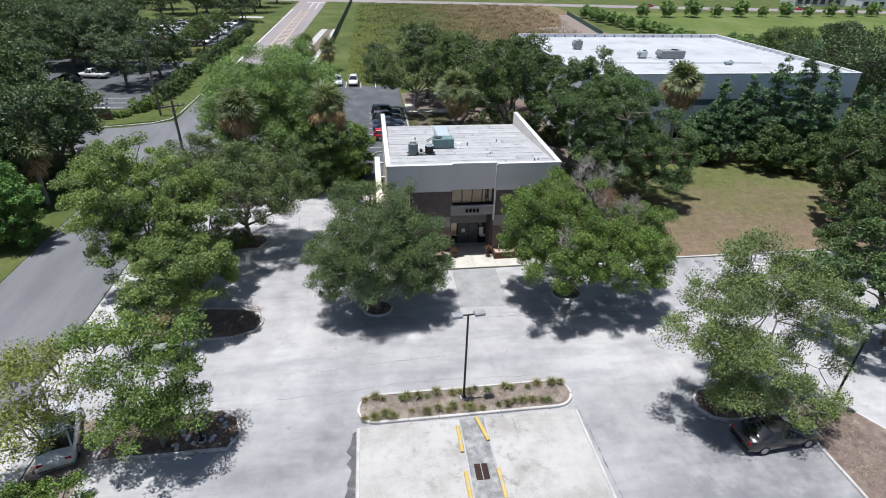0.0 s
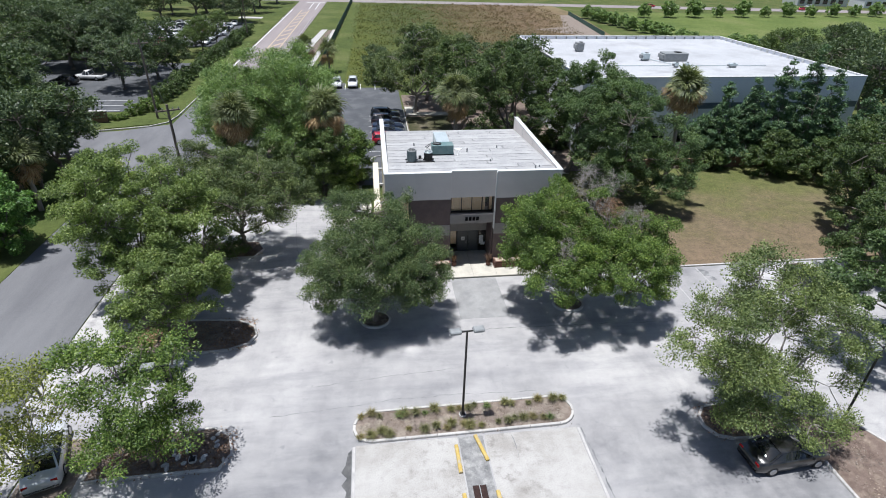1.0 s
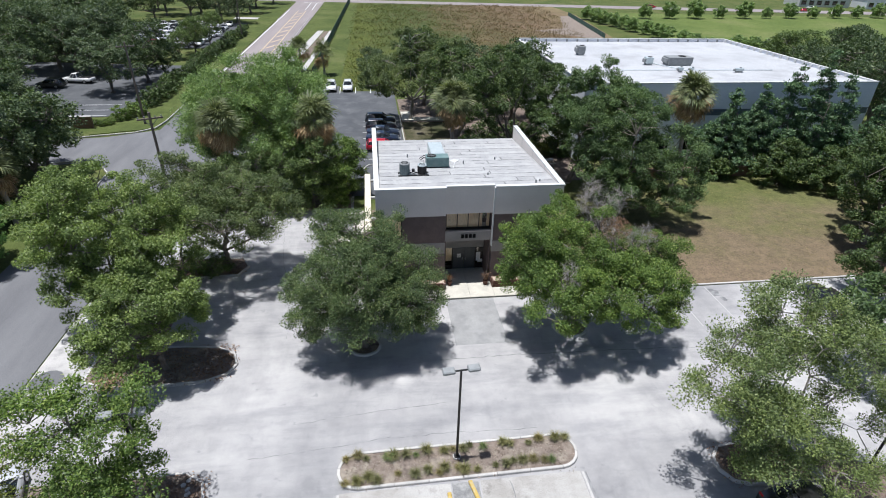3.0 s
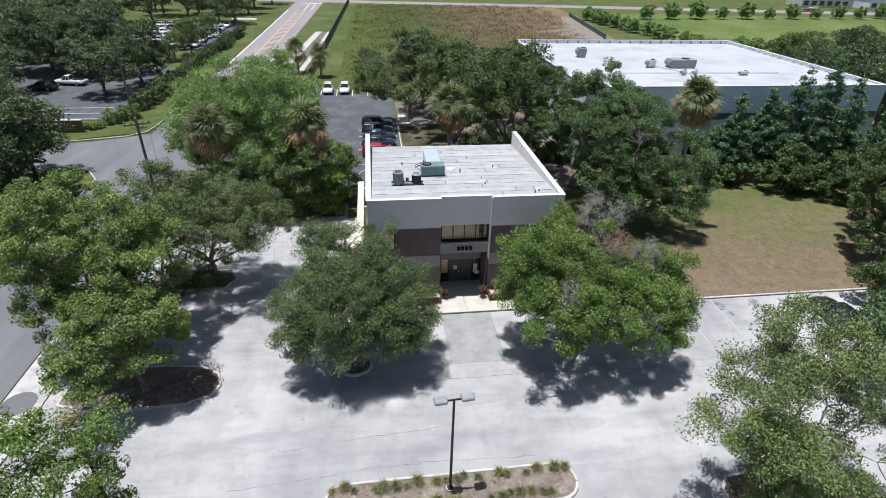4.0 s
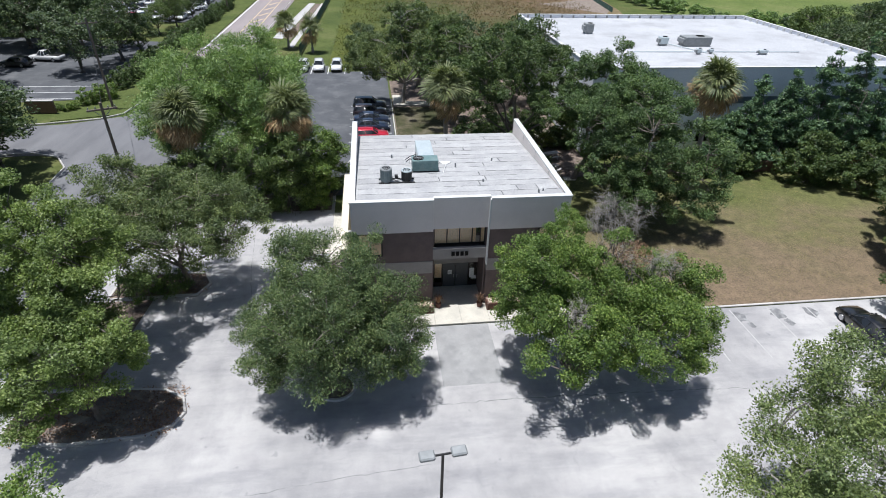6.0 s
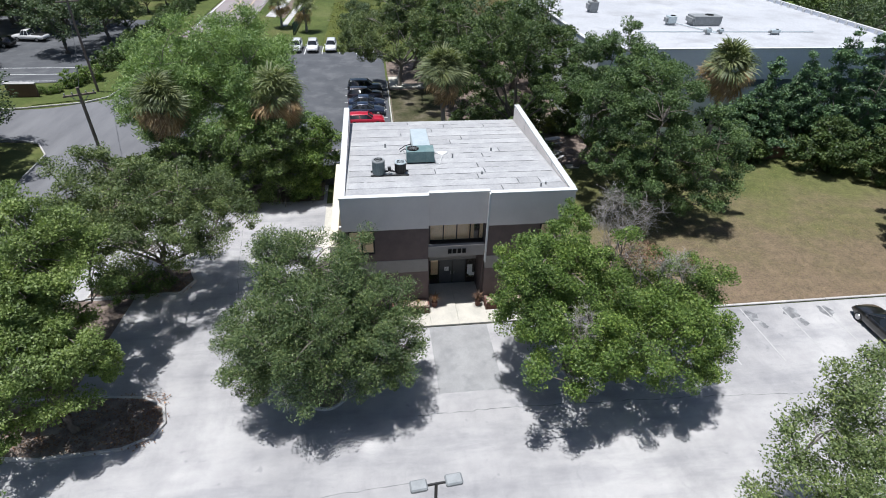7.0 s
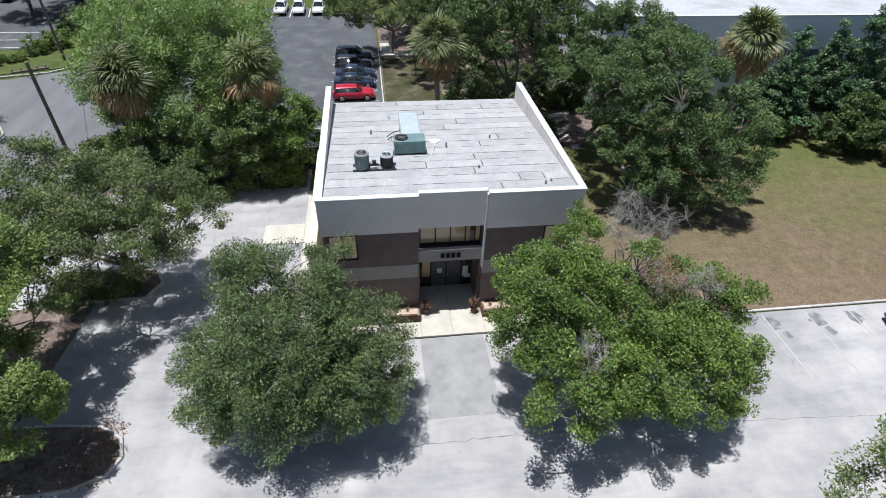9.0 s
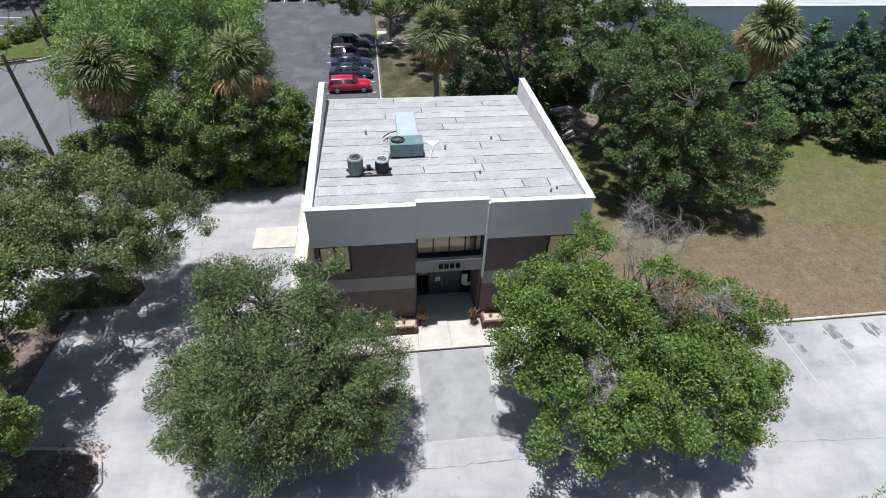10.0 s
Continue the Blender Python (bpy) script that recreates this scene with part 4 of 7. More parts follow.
sheet("dirt_strip", [(-2.66, -40), (-2.66, -18.6)] + [(-2.8 - float(_w.uniform(0.02, 0.42)), -18.8 - 0.4 * k) for k in range(53)], 0.006, M_DIRT, "dark worn asphalt edge", "pavement")
sheet("manhole_patch", [(-21.5 + 1.0 * math.cos(a) + 0.4, -8.3 + 1.0 * math.sin(a)) for a in (2 * math.pi * k / 14 for k in range(14))], 0.002, M_STREET, "round dark asphalt patch", "pavement")
sheet("drive_patch", [(5.2, -7.5), (9.0, -7.5), (9.0, -2.05), (5.2, -2.05)], 0.004, surface("greyer_asphalt", (0.25, 0.248, 0.248), (0.33, 0.328, 0.325), 0.8, 20, 0.9, stain=(0.22, 0.22, 0.222), stain_scale=0.9), "greyer resurfaced drive before the entrance", "pavement")


_r = np.random.default_rng(33)
for x, y, r in ((24.6, -3.2, 0.5), (27.4, -3.1, 0.55), (27.7, -4.0, 0.3), (30.4, -3.0, 0.6), (30.7, -3.9, 0.35), (33.0, -3.0, 0.55), (21.6, -3.3, 0.5)):
    pts = [(x + r * _r.uniform(0.55, 1.2) * math.cos(a), y + 1.2 * r * _r.uniform(0.55, 1.2) * math.sin(a)) for a in (2 * math.pi * k / 14 for k in range(14))]
    thing(part("oil_stain", prism(pts, -0.01, 0.003), M_STAIN), "dark oil stain on the pale asphalt", "stain", "oil stains", "structure")


def seam(label, pts, w=0.05, name="pavement_seam"):
    """A thin dark joint or crack that wanders along a line of points."""
    q = []
    for a, b2 in zip(pts, pts[1:]):
        n = max(2, int((Vector(b2) - Vector(a)).length / 0.35))
        q += [Vector(a).lerp(Vector(b2), k / n) + Vector((float(_w.normal()) * 0.03, float(_w.normal()) * 0.03)) for k in range(n)]
    ws = [w * float(_w.uniform(0.3, 1.5)) for _ in q]
    vs = [(p.x, p.y - s / 2, 0.0045) for p, s in zip(q, ws)] + [(p.x, p.y + s / 2, 0.0045) for p, s in zip(q, ws)]
    if abs(pts[0][0] - pts[-1][0]) < abs(pts[0][1] - pts[-1][1]):
        vs = [(p.x - s / 2, p.y, 0.0075) for p, s in zip(q, ws)] + [(p.x + s / 2, p.y, 0.0075) for p, s in zip(q, ws)]
    n = len(q)
    me = mesh_from(name, vs, [(k, k + 1, n + k + 1, n + k) for k in range(n - 1)], M_STAIN)
    thing(part(name, me, M_STAIN), label, "crack", "pavement cracks", "structure")


seam("dark crack across the pale asphalt", [(-7.5, -15.7), (-3.3, -15.4), (-0.2, -15.1), (3.4, -15.05), (9.2, -15.3)], 0.035)
seam("fine crack across the pale asphalt", [(-5.3, -13.5), (-0.1, -13.0), (4.5, -12.7)], 0.035)
seam("straight joint across the pale asphalt", [(3.9, -8.86), (9.4, -8.86), (20.7, -9.25), (29.1, -9.85), (40, -10.4)], 0.045)
seam("fine crack in the drive", [(-9.0, 12), (-8.2, 5), (-7.0, -1), (-6.6, -6)], 0.03)
seam("dark gap beside the bay slab", [(10.62, -18.4), (10.75, -21), (10.8, -26)], 0.09)
seam("crack in the bay slab", [(6.4, -18.5), (6.5, -19.6), (6.45, -20.5)], 0.04)
seam("crack in the bay slab", [(5.0, -21.3), (7.2, -21.0)], 0.12)


def strips(name, label, rects, z, mat, group):
    for x0, x1, y0, y1 in rects:
        thing(part(name, prism([(x0, y0), (x1, y0), (x1, y1), (x0, y1)], z - 0.01, z), mat), label, "road marking", group, "structure")


strips("bay_line", "worn white parking bay line", [(x, x + 0.12, 64.6, 69.4) for x in (-11.3, -8.6, -5.75, -2.9, -0.1, 2.7)], 0.004, M_PAINT, "bay lines")
strips("bay_line", "worn white parking bay line", [(-1.4, 4.0, y, y + 0.1) for y in (29.9, 32.7, 35.5, 38.3, 41.1, 43.9, 46.7)], 0.004, M_PAINT, "bay lines")
strips("bay_line", "faded white parking bay line", [(x, x + 0.1, -7.2, -2.2) for x in (18.0, 21.0, 24.0, 27.0, 30.0, 33.0, 36.0)], 0.0045, M_FADED, "bay lines")
strips("bay_line", "white parking bay line", [(-60, -41, y, y + 0.14) for y in (51.9, 55.0, 58.2)], -0.004, M_PAINT, "bay lines")
strips("edge_line", "white road edge line", [(-30.7, -30.4, 84, 200), (-22.0, -21.7, 70, 100)], 0.003, M_PAINT, "road lines")
strips("stop_line", "white stop line", [(-27.5, -19.6, 226, 227.2)], 0.003, M_PAINT, "road lines")
for k in range(9):
    y = 112 + k * 9
    thing(part("hatch_line", prism([(-26.6, y), (-25.9, y), (-24.0, y + 5), (-24.7, y + 5)], -0.004, 0.006), M_YLINE), "yellow hatched median stripe", "road marking", "median stripes", "structure")
strips("median_line", "yellow median line", [(-26.9, -26.6, 95, 196), (-24.0, -23.7, 95, 196)], 0.003, M_YLINE, "road lines")
strips("lane_line", "white lane line", [(-24.6, -24.3, 200, 226), (-22.0, -21.7, 200, 226)], 0.003, M_PAINT, "road lines")

# pale pavements by the far road
for pts in ([(-18.9, 94), (-16.8, 93), (-13.6, 143), (-15.4, 143)], [(-14.8, 85), (-13.6, 85), (-10.9, 143), (-11.9, 143)], [(-46, 170), (-31, 168.5), (-31, 173), (-46, 174.5)]):
    sheet("far_pavement", pts, 0.02, M_GREYSLAB, "pale concrete path beside the far road", "pavement")
sheet("drain_swale", [(-16.6, 94), (-14.9, 92), (-12.0, 142), (-13.4, 142)], 0.012, M_SOIL, "dark planting strip between paths", "ground")

# long kerbs
def kerb_run(label, pts, group="long kerbs", h=0.15):
    root = empty("kerb")
    thing(root, label, "kerb", group, "structure")
    kerb_ring("kerb_stone", densify(pts, 0.75)[:-max(1, int((Vector(pts[0]) - Vector(pts[-1])).length / 0.75))] + [pts[-1]], root, h=h, closed=False, piece=2.9)


kerb_run("pale concrete kerb along the dry lawn", [(15.6, -1.9), (41.5, -1.9)], h=0.08)
kerb_run("pale concrete kerb round the roadside lawn", [(-55, 39.2), (-40, 40.9), (-33.5, 42.7), (-31.4, 44.6), (-30.9, 48), (-30.9, 84)])
kerb_run("pale concrete kerb on the street corner", [(-30.9, 22), (-31.2, 27.0), (-33.2, 30.0), (-36.5, 31.2), (-50, 29.4)][::-1])
kerb_run("white concrete kerb along the far road", [(-20.9, 172), (-21.3, 100), (-21.6, 86)])
kerb_run("white concrete kerb curving behind the office", [(-3.4, 25.85), (-1.7, 26.0), (-1.2, 26.3), (-0.95, 27.0), (-0.5, 27.7), (0.8, 27.9)])
kerb_run("white concrete kerb beside the back lot", [(4.35, 50), (4.35, 19)])


# ---------------- planted islands ----------------
def island(label, outline, bed_mat, h=0.15, group="planted islands"):
    root = empty("planted_island", 0, 0, 0)
    thing(root, label, "planter island", group)
    kerb_ring("kerb_stone", outline, root, 0.17, h)
    part("bed", prism(offset_ring(outline, 0.16), -0.02, h - 0.05), bed_mat, root)
    return root


def oval(cx, cy, rx, ry, n=22):
    return [(cx + rx * math.cos(2 * math.pi * k / n), cy + ry * math.sin(2 * math.pi * k / n)) for k in range(n)]


MED = [(x, y) for x, y in densify(stadium(-2.65, 10.65, -18.3, -15.95, 9, 0.012), 0.9)]
island("long kerbed island of brown mulch with bunch grasses", MED, M_MULCH)
island("kerbed ring of dark litter round a tree", oval(-1.15, -7.0, 1.15, 1.05), M_SOIL)
island("kerbed ring of dark litter round a tree", oval(13.9, -6.4, 1.25, 1.1), M_SOIL)
island("rounded kerbed island of dark litter", densify([(19.9, -20.35), (23.0, -20.45), (23.0, -17.45), (19.9, -17.5), (18.6, -17.65), (17.95, -18.35), (17.85, -19.2), (18.3, -20.0), (19.1, -20.3)], 0.8), M_SOIL)
island("wide mulched bed with a pale kerb", densify([(23.2, -40), (31, -40), (31, -24), (28.2, -21.9), (27.2, -20.0), (25.2, -18.95), (23.2, -18.7)], 0.9), M_DARKMULCH)
island("long kerbed island of brown mulch and litter", densify([(-17.2, -9.4), (-15, -9.7), (-11.2, -9.5), (-9.9, -8.9), (-9.45, -8.0), (-9.8, -6.9), (-11, -6.1), (-13.3, -5.8), (-18.8, -5.6), (-18.8, -8.8)], 0.8), M_MULCH)
island("kerbed island of brown mulch", densify([(-17.8, 2.9), (-11.6, 3.0), (-10.9, 4.4), (-11.6, 5.9), (-17.8, 6.2)], 0.8), M_SOIL)
island("kerbed island of litter, stones and roots", densify([(-16.4, -19.3), (-9.6, -19.2), (-9.05, -18.2), (-9.4, -16.9), (-10.4, -16.2), (-16.4, -16.2)], 0.8), M_SOIL)
sheet("left_strip_mulch", [(-19.5, -35), (-16.7, -35), (-16.7, -16.2), (-19.5, -16.2)], 0.02, M_MULCH, "brown mulched strip", "ground")
sheet("left_grass", [(-19.5, -32), (-18, -32), (-18, -20), (-19.5, -20)], 0.03, M_LAWN, "small patch of grass", "lawn")
sheet("tree_row_bed", [(-19.5, -5.4), (-15.2, -5.4), (-14.6, 2.8), (-19.5, 2.8)], 0.02, M_SOIL, "litter-covered bed under trees", "ground")

# stones in the left island
rng = np.random.default_rng(11)
for k in range(26):
    bm = bmesh.new()
    bmesh.ops.create_icosphere(bm, subdivisions=1, radius=1, matrix=Matrix.Translation((rng.uniform(-12.6, -9.5), rng.uniform(-18.9, -16.6), 0.14)) @ Euler((0, 0, rng.uniform(0, 6))).to_matrix().to_4x4() @ Matrix.Diagonal((rng.uniform(0.1, 0.26), rng.uniform(0.08, 0.18), rng.uniform(0.07, 0.15), 1)))
    thing(part("stone", bm, M_GREYSLAB), "pale rough stone in the planted island", "stone", "island stones")

# bunch grasses in the long island
_r = np.random.default_rng(5)
TUFTS = [tuft_mesh("foliage", m, 260, h, s, _r, 0.008) for m, h, s in ((L_SEDGE, 0.36, 0.46), (L_RUSH, 0.3, 0.42), (L_SEDGE, 0.4, 0.42), (L_AIRY, 0.36, 0.44))]
for k in range(24):
    for row in (0, 1):
        x = -2.1 + k * 0.53 + _r.uniform(-0.15, 0.15)
        y = (-17.75 if row == 0 else -16.4) + _r.uniform(-0.18, 0.18) + 0.012 * (x + 2.6)
        if _r.uniform() < 0.22:
            continue
        me = TUFTS[_r.choice(4, p=(0.36, 0.22, 0.3, 0.12))]
        s = _r.uniform(0.65, 1.25)
        root = empty("bunch_grass", x, y, 0.08, _r.uniform(0, 360))
        root.scale = (s, s, s)
        thing(root, "low clump of olive and straw bunch grass in mulch", "bunch grass", "island grasses")
        ob = part("foliage", me, me.materials[0], root)

# wheel stops and drain
def wheel_stop(x, y, rz):
    bm = box(-0.105, 0.105, -0.91, 0.91, 0, 0.15, 0.035)
    ob = part("wheel_stop", bm, M_YELLOW)
    ob.matrix_basis = pose(x, y, 0.006, 0, 0, rz)
    thing(ob, "faded yellow concrete wheel stop, chipped at the end", "wheel stop", "wheel stops")


for x, y, rz in ((3.13, -19.85, 0), (4.51, -19.25, 13), (3.1, -22.9, 0.5), (4.87, -22.9, 1)):
    wheel_stop(x, y, rz)
grate = empty("drain_grate", 3.97, -22.05, 0.006)
thing(grate, "rusty iron storm drain grate in the asphalt", "drain grate")
part("frame", box(-0.36, 0.36, -0.5, 0.5, -0.02, 0.008), M_GRATE, grate)
for k in range(9):
    part("bar", box(-0.32 + 0.076 * k, -0.29 + 0.076 * k, -0.45, 0.45, 0.008, 0.03), M_GRATE, grate)


part("middle_bar", box(-0.022, 0.022, -0.5, 0.5, 0.03, 0.04), M_GREYMET, grate, "worn grey middle bar")


# ---------------- lamp posts, poles ----------------
def lamp_post(x, y, h, rz, label):
    root = empty("street_lamp", x, y, 0, rz)
    thing(root, label, "street lamp", "parking lot lamps")
    part("footing", rod((0, 0, 0), (0, 0, 0.22), 0.22, sides=14), M_GREYSLAB, root)
    part("base_plate", box(-0.15, 0.15, -0.15, 0.15, 0.22, 0.26), M_BLACKMET, root)
    part("pole", rod((0, 0, 0.24), (0, 0, h), 0.075, sides=8, r2=0.06), M_BLACKMET, root)
    part("arm", box(-0.65, 0.65, -0.035, 0.035, h - 0.05, h + 0.03, 0.01), M_BLACKMET, root)
    for s in (-1, 1):
        head = part("lamp_head", box(s * 0.64 - 0.31, s * 0.64 + 0.31, -0.22, 0.22, h - 0.06, h + 0.14, 0.05), M_GREYMET, root, "grey box-shaped lamp head")
        part("lens", box(s * 0.64 - 0.24, s * 0.64 + 0.24, -0.17, 0.17, h - 0.075, h - 0.06), M_LENS, head)
    return root


lamp_post(3.83, -16.85, 6.45, 5, "black steel lamp post with two grey heads")
lamp_post(25.6, -20.35, 6.45, 8, "black steel lamp post with two grey heads in a mulch bed")
lamp_post(-11.1, -18.45, 6.85, 5, "black steel lamp post with two grey heads among branches")


def utility_pole(x, y, h, lean, arm=True, label="weathered timber utility pole with a crossarm"):
    root = empty("utility_pole", x, y, 0)
    thing(root, label, "utility pole", "utility poles")
    root.matrix_basis = pose(x, y, 0, 0, lean, 25)
    part("pole", rod((0, 0, -0.2), (0, 0, h), 0.17, sides=10, r2=0.12), M_POLE, root)
    if arm:
        part("crossarm", box(-1.2, 1.2, -0.08, 0.08, h - 0.7, h - 0.55, 0.01), M_POLE, root)
        for s in (-1.05, -0.5, 0.5, 1.05):
            part("insulator", rod((s, 0, h - 0.55), (s, 0, h - 0.35), 0.05), M_GREYMET, root)
        part("brace", rod((-0.7, 0, h - 0.65), (0, 0, h - 1.4), 0.025), M_GREYMET, root)
        part("brace", rod((0.7, 0, h - 0.65), (0, 0, h - 1.4), 0.025), M_GREYMET, root)
    return root


utility_pole(-21.9, 19.5, 9.3, 0)
utility_pole(-33.6, 47, 11.6, 0, True, "tall weathered timber utility pole on the corner lawn")
utility_pole(-35, 128, 10.5, 0, False, "distant timber utility pole")
# service cable between the poles
_pts = [(-21.9 + (-33.6 + 21.9) * t, 19.5 + 27.5 * t, 8.75 + 2.3 * t - 0.8 * math.sin(math.pi * t)) for t in (k / 12 for k in range(13))]
thing(part("overhead_cable", mesh_from("overhead_cable", *tube_path(_pts, [0.018] * 13, 4), M_BLACKMET), M_BLACKMET), "thin black overhead cable between timber poles", "cable")


# ---------------- the office ----------------
W, D, TOP = 14.4, 14.93, 8.78
XL, XR, FB = 5.3, 9.08, 6.42             # middle bay and the underside of the fascia
office = empty("office_building")
thing(office, "two-storey office with grey fascia, brown walls and pale flat roof", "office building")


def op(name, bm, mat, label="", parent=None):
    return part(name, bm, mat, parent or office, label)


# grey fascia panels and their white coping
op("fascia_panel", box(0.0, XL, 0.0, 0.28, FB, TOP - 0.1, 0.01), M_FASCIA, "smooth grey fascia panel")
op("fascia_panel", box(XL + 0.003, XR - 0.003, 0.28, 0.5, FB + 0.02, TOP - 0.08, 0.01), M_FASCIA, "smooth grey fascia panel")
op("fascia_panel", box(XR, W, 0.0, 0.28, FB, TOP - 0.1, 0.01), M_FASCIA, "smooth grey fascia panel")
op("coping", box(-0.05, XL + 0.02, -0.05, 0.3, TOP - 0.1, TOP, 0.012), M_WHITE, "white metal coping")
op("coping", box(XL + 0.025, XR - 0.025, 0.22, 0.52, TOP - 0.08, TOP + 0.005, 0.012), M_WHITE)
op("coping", box(XR - 0.02, W + 0.05, -0.05, 0.3, TOP - 0.1, TOP + 0.004, 0.012), M_WHITE)
# white strip paints in the sunlit side face of the right panel
op("sunlit_return", box(XR - 0.09, XR - 0.004, -0.03, 0.27, 3.6, TOP - 0.102), M_WHITE, "white strip painted as the panel's sunlit side face")
# lower walls, front
for xa, xb in ((0.12, XL), (XR, W - 0.12)):
    op("wall_panel", box(xa, xb, 0.14, 0.42, 4.02, FB), M_BROWN, "dark mauve-brown aggregate wall panel")
    op("stone_band", box(xa, xb, 0.11, 0.42, 3.03, 4.016, 0.01), M_BAND, "pale stone band")
    op("wall_panel", box(xa, xb, 0.14, 0.42, 0.0, 3.026), M_BROWN, "dark mauve-brown aggregate wall panel")
# upper corner windows beneath the fascia
for xa in (0.35, W - 1.95):
    w = op("window", box(xa, xa + 1.6, 0.09, 0.139, 4.6, FB - 0.03, 0.01), M_BRONZE, "bronze-framed window with tan blinds")
    for k in range(2):
        op("pane", box(xa + 0.06 + 0.76 * k, xa + 0.78 + 0.76 * k, 0.076, 0.088, 4.66, FB - 0.09), M_GLASS, parent=w)
        op("blind", box(xa + 0.1 + 0.76 * k, xa + 0.74 + 0.76 * k, 0.06, 0.075, 4.8, FB - 0.12), M_BLIND, parent=w)
# side and back walls
op("side_wall", box(0.0, 0.3, 0.285, D, 0.0, TOP - 0.1), M_CREAM, "sunlit cream stucco side wall")
op("side_wall", box(W - 0.3, W, 0.285, D, 0.0, TOP - 0.1), M_FASCIA, "grey stucco side wall")
op("back_wall", box(0.3, W - 0.3, D - 0.3, D, 0.0, 7.3), M_CREAM, "cream stucco back wall")
op("coping", box(-0.06, 0.34, 0.305, D + 0.03, TOP - 0.1, TOP), M_WHITE, "white metal coping")
op("coping", box(W - 0.34, W + 0.06, 0.305, D + 0.03, TOP - 0.1, TOP), M_WHITE, "white metal coping")
for sx, xa in ((1, 0.302), (-1, W - 0.342)):
    for k in range(4):
        op("parapet_panel", box(xa, xa + 0.04, 0.6 + 3.58 * k, 4.1 + 3.58 * k, 6.9, TOP - 0.15, 0.012), M_FASCIA, "raised inner parapet panel")
    for k in range(5):
        op("parapet_seam", box(xa, xa + 0.06, 0.5 + 3.58 * k, 0.56 + 3.58 * k, 7.0, TOP - 0.11), M_GREYMET)
# right side windows
for k in range(3):
    y = 2.5 + 4.2 * k
    for z in (1.0, 4.8):
        w = op("window", box(W, W + 0.03, y, y + 1.6, z, z + 1.4), M_BRONZE, "bronze-framed side window")
        op("pane", box(W + 0.031, W + 0.04, y + 0.06, y + 1.54, z + 0.06, z + 1.34), M_GLASS, parent=w)

# roof: sloping deck with overlapping sheets
Z0, Z1 = 8.62, 7.45


def roof_z(y):
    return Z0 + (Z1 - Z0) * (y - 0.5) / (D - 0.5)


def sloped(x0, x1, y0, y1, t, lift=0.0, mat=None, name="roof_sheet"):
    bm = bmesh.new()
    vs = [bm.verts.new((x, y, roof_z(y) + lift + dz)) for dz in (-t, 0) for x, y in ((x0, y0), (x1, y0), (x1, y1), (x0, y1))]
    for f in ((3, 2, 1, 0), (4, 5, 6, 7), (0, 1, 5, 4), (1, 2, 6, 5), (2, 3, 7, 6), (3, 0, 4, 7)):
        bm.faces.new([vs[i] for i in f])
    return op(name, bm, mat or M_ROOF)


sloped(0.3, W - 0.3, 0.5, D + 0.12, 0.25, -0.012, M_GREYMET, "roof_deck")
_r = np.random.default_rng(9)
y, k = 0.52, 0
while y < D:
    y2 = min(y + 0.965, D + 0.15)
    cuts = sorted(_r.choice([2.2, 4.3, 6.1, 7.9, 9.4, 11.2, 12.6], 2, replace=False)) if k % 2 else [float(_r.uniform(3, 11))]
    xs = [0.36] + [float(c) for c in cuts] + [W - 0.36]
    for a, b in zip(xs, xs[1:]):
        sloped(a + 0.012, b - 0.012, y + 0.012, y2, 0.012, 0.006 * (k % 2) + _r.uniform(0, 0.003))
    # tar seams along the laps, broken here and there
    for a in np.arange(0.5, W - 1.0, 1.15):
        if _r.uniform() < 0.72:
            wdt = _r.uniform(0.02, 0.048)
            sloped(a, a + _r.uniform(0.6, 1.25), y - wdt / 2, y + wdt / 2, 0.003, 0.016, M_SEAM, "tar_seam")
    for c in cuts:
        c = float(c)
        sloped(c - 0.03, c + 0.03, y + 0.1, y2 - 0.16, 0.004, 0.018, M_SEAM, "tar_seam")
    y, k = y2, k + 1
op("eave_gutter", box(0.2, W - 0.2, D + 0.14, D + 0.26, Z1 - 0.2, Z1 - 0.06, 0.01), M_WHITE, "white eave gutter")

# entrance bay
op("bay_cheek", box(XL, XL + 0.12, 0.5, 2.6, 0.0, FB), M_BROWN, "dark brown recess wall")
op("bay_cheek", box(XR - 0.12, XR, 0.5, 2.6, 0.0, FB), M_BROWN, "dark brown recess wall")
op("bay_soffit", box(XL, XR, 0.5, 2.6, 6.65, 6.75), M_BROWN, "dark soffit")
lintel = op("sign_band", box(XL + 0.004, XR - 0.1, 0.16, 0.44, 4.1, 4.93, 0.012), M_BAND, "pale sign band over the entrance")
op("ledge", box(XL + 0.12, XR - 0.12, 0.44, 0.75, 4.6, 4.9), M_BRONZE, "dark bronze ledge under the window")
for k in range(4):
    x = 6.58 + 0.31 * k
    op("number_bar", box(x, x + 0.23, 0.1, 0.158, 4.36, 4.7, 0.008), M_BLACKPLASTIC, "black bar-shaped numeral plate", lintel)
win = op("window", box(XL + 0.12, XR - 0.12, 0.75, 0.81, 4.9, 5.0), M_BRONZE, "wide bronze-framed window with tan blinds")
for k in range(5):
    x = XL + 0.12 + (XR - XL - 0.3) * k / 4
    op("mullion", box(x, x + 0.06, 0.71, 0.81, 5.0, 6.65), M_BRONZE, parent=win)
for k in range(4):
    x = XL + 0.18 + (XR - XL - 0.3) * k / 4
    op("pane", box(x, x + 0.8, 0.75, 0.76, 5.0, 6.65), M_PANE, parent=win).visible_shadow = False
    for j in range(7):
        if k == 3 and 1 < j < 5:
            continue
        op("blind_slat", box(x + 0.004 + 0.118 * j, x + 0.118 + 0.118 * j, 0.8, 0.812, 5.02, 6.6), M_BLIND, parent=win)
plant = empty("hanging_plant", XL + 3.05, 1.25, 5.95)
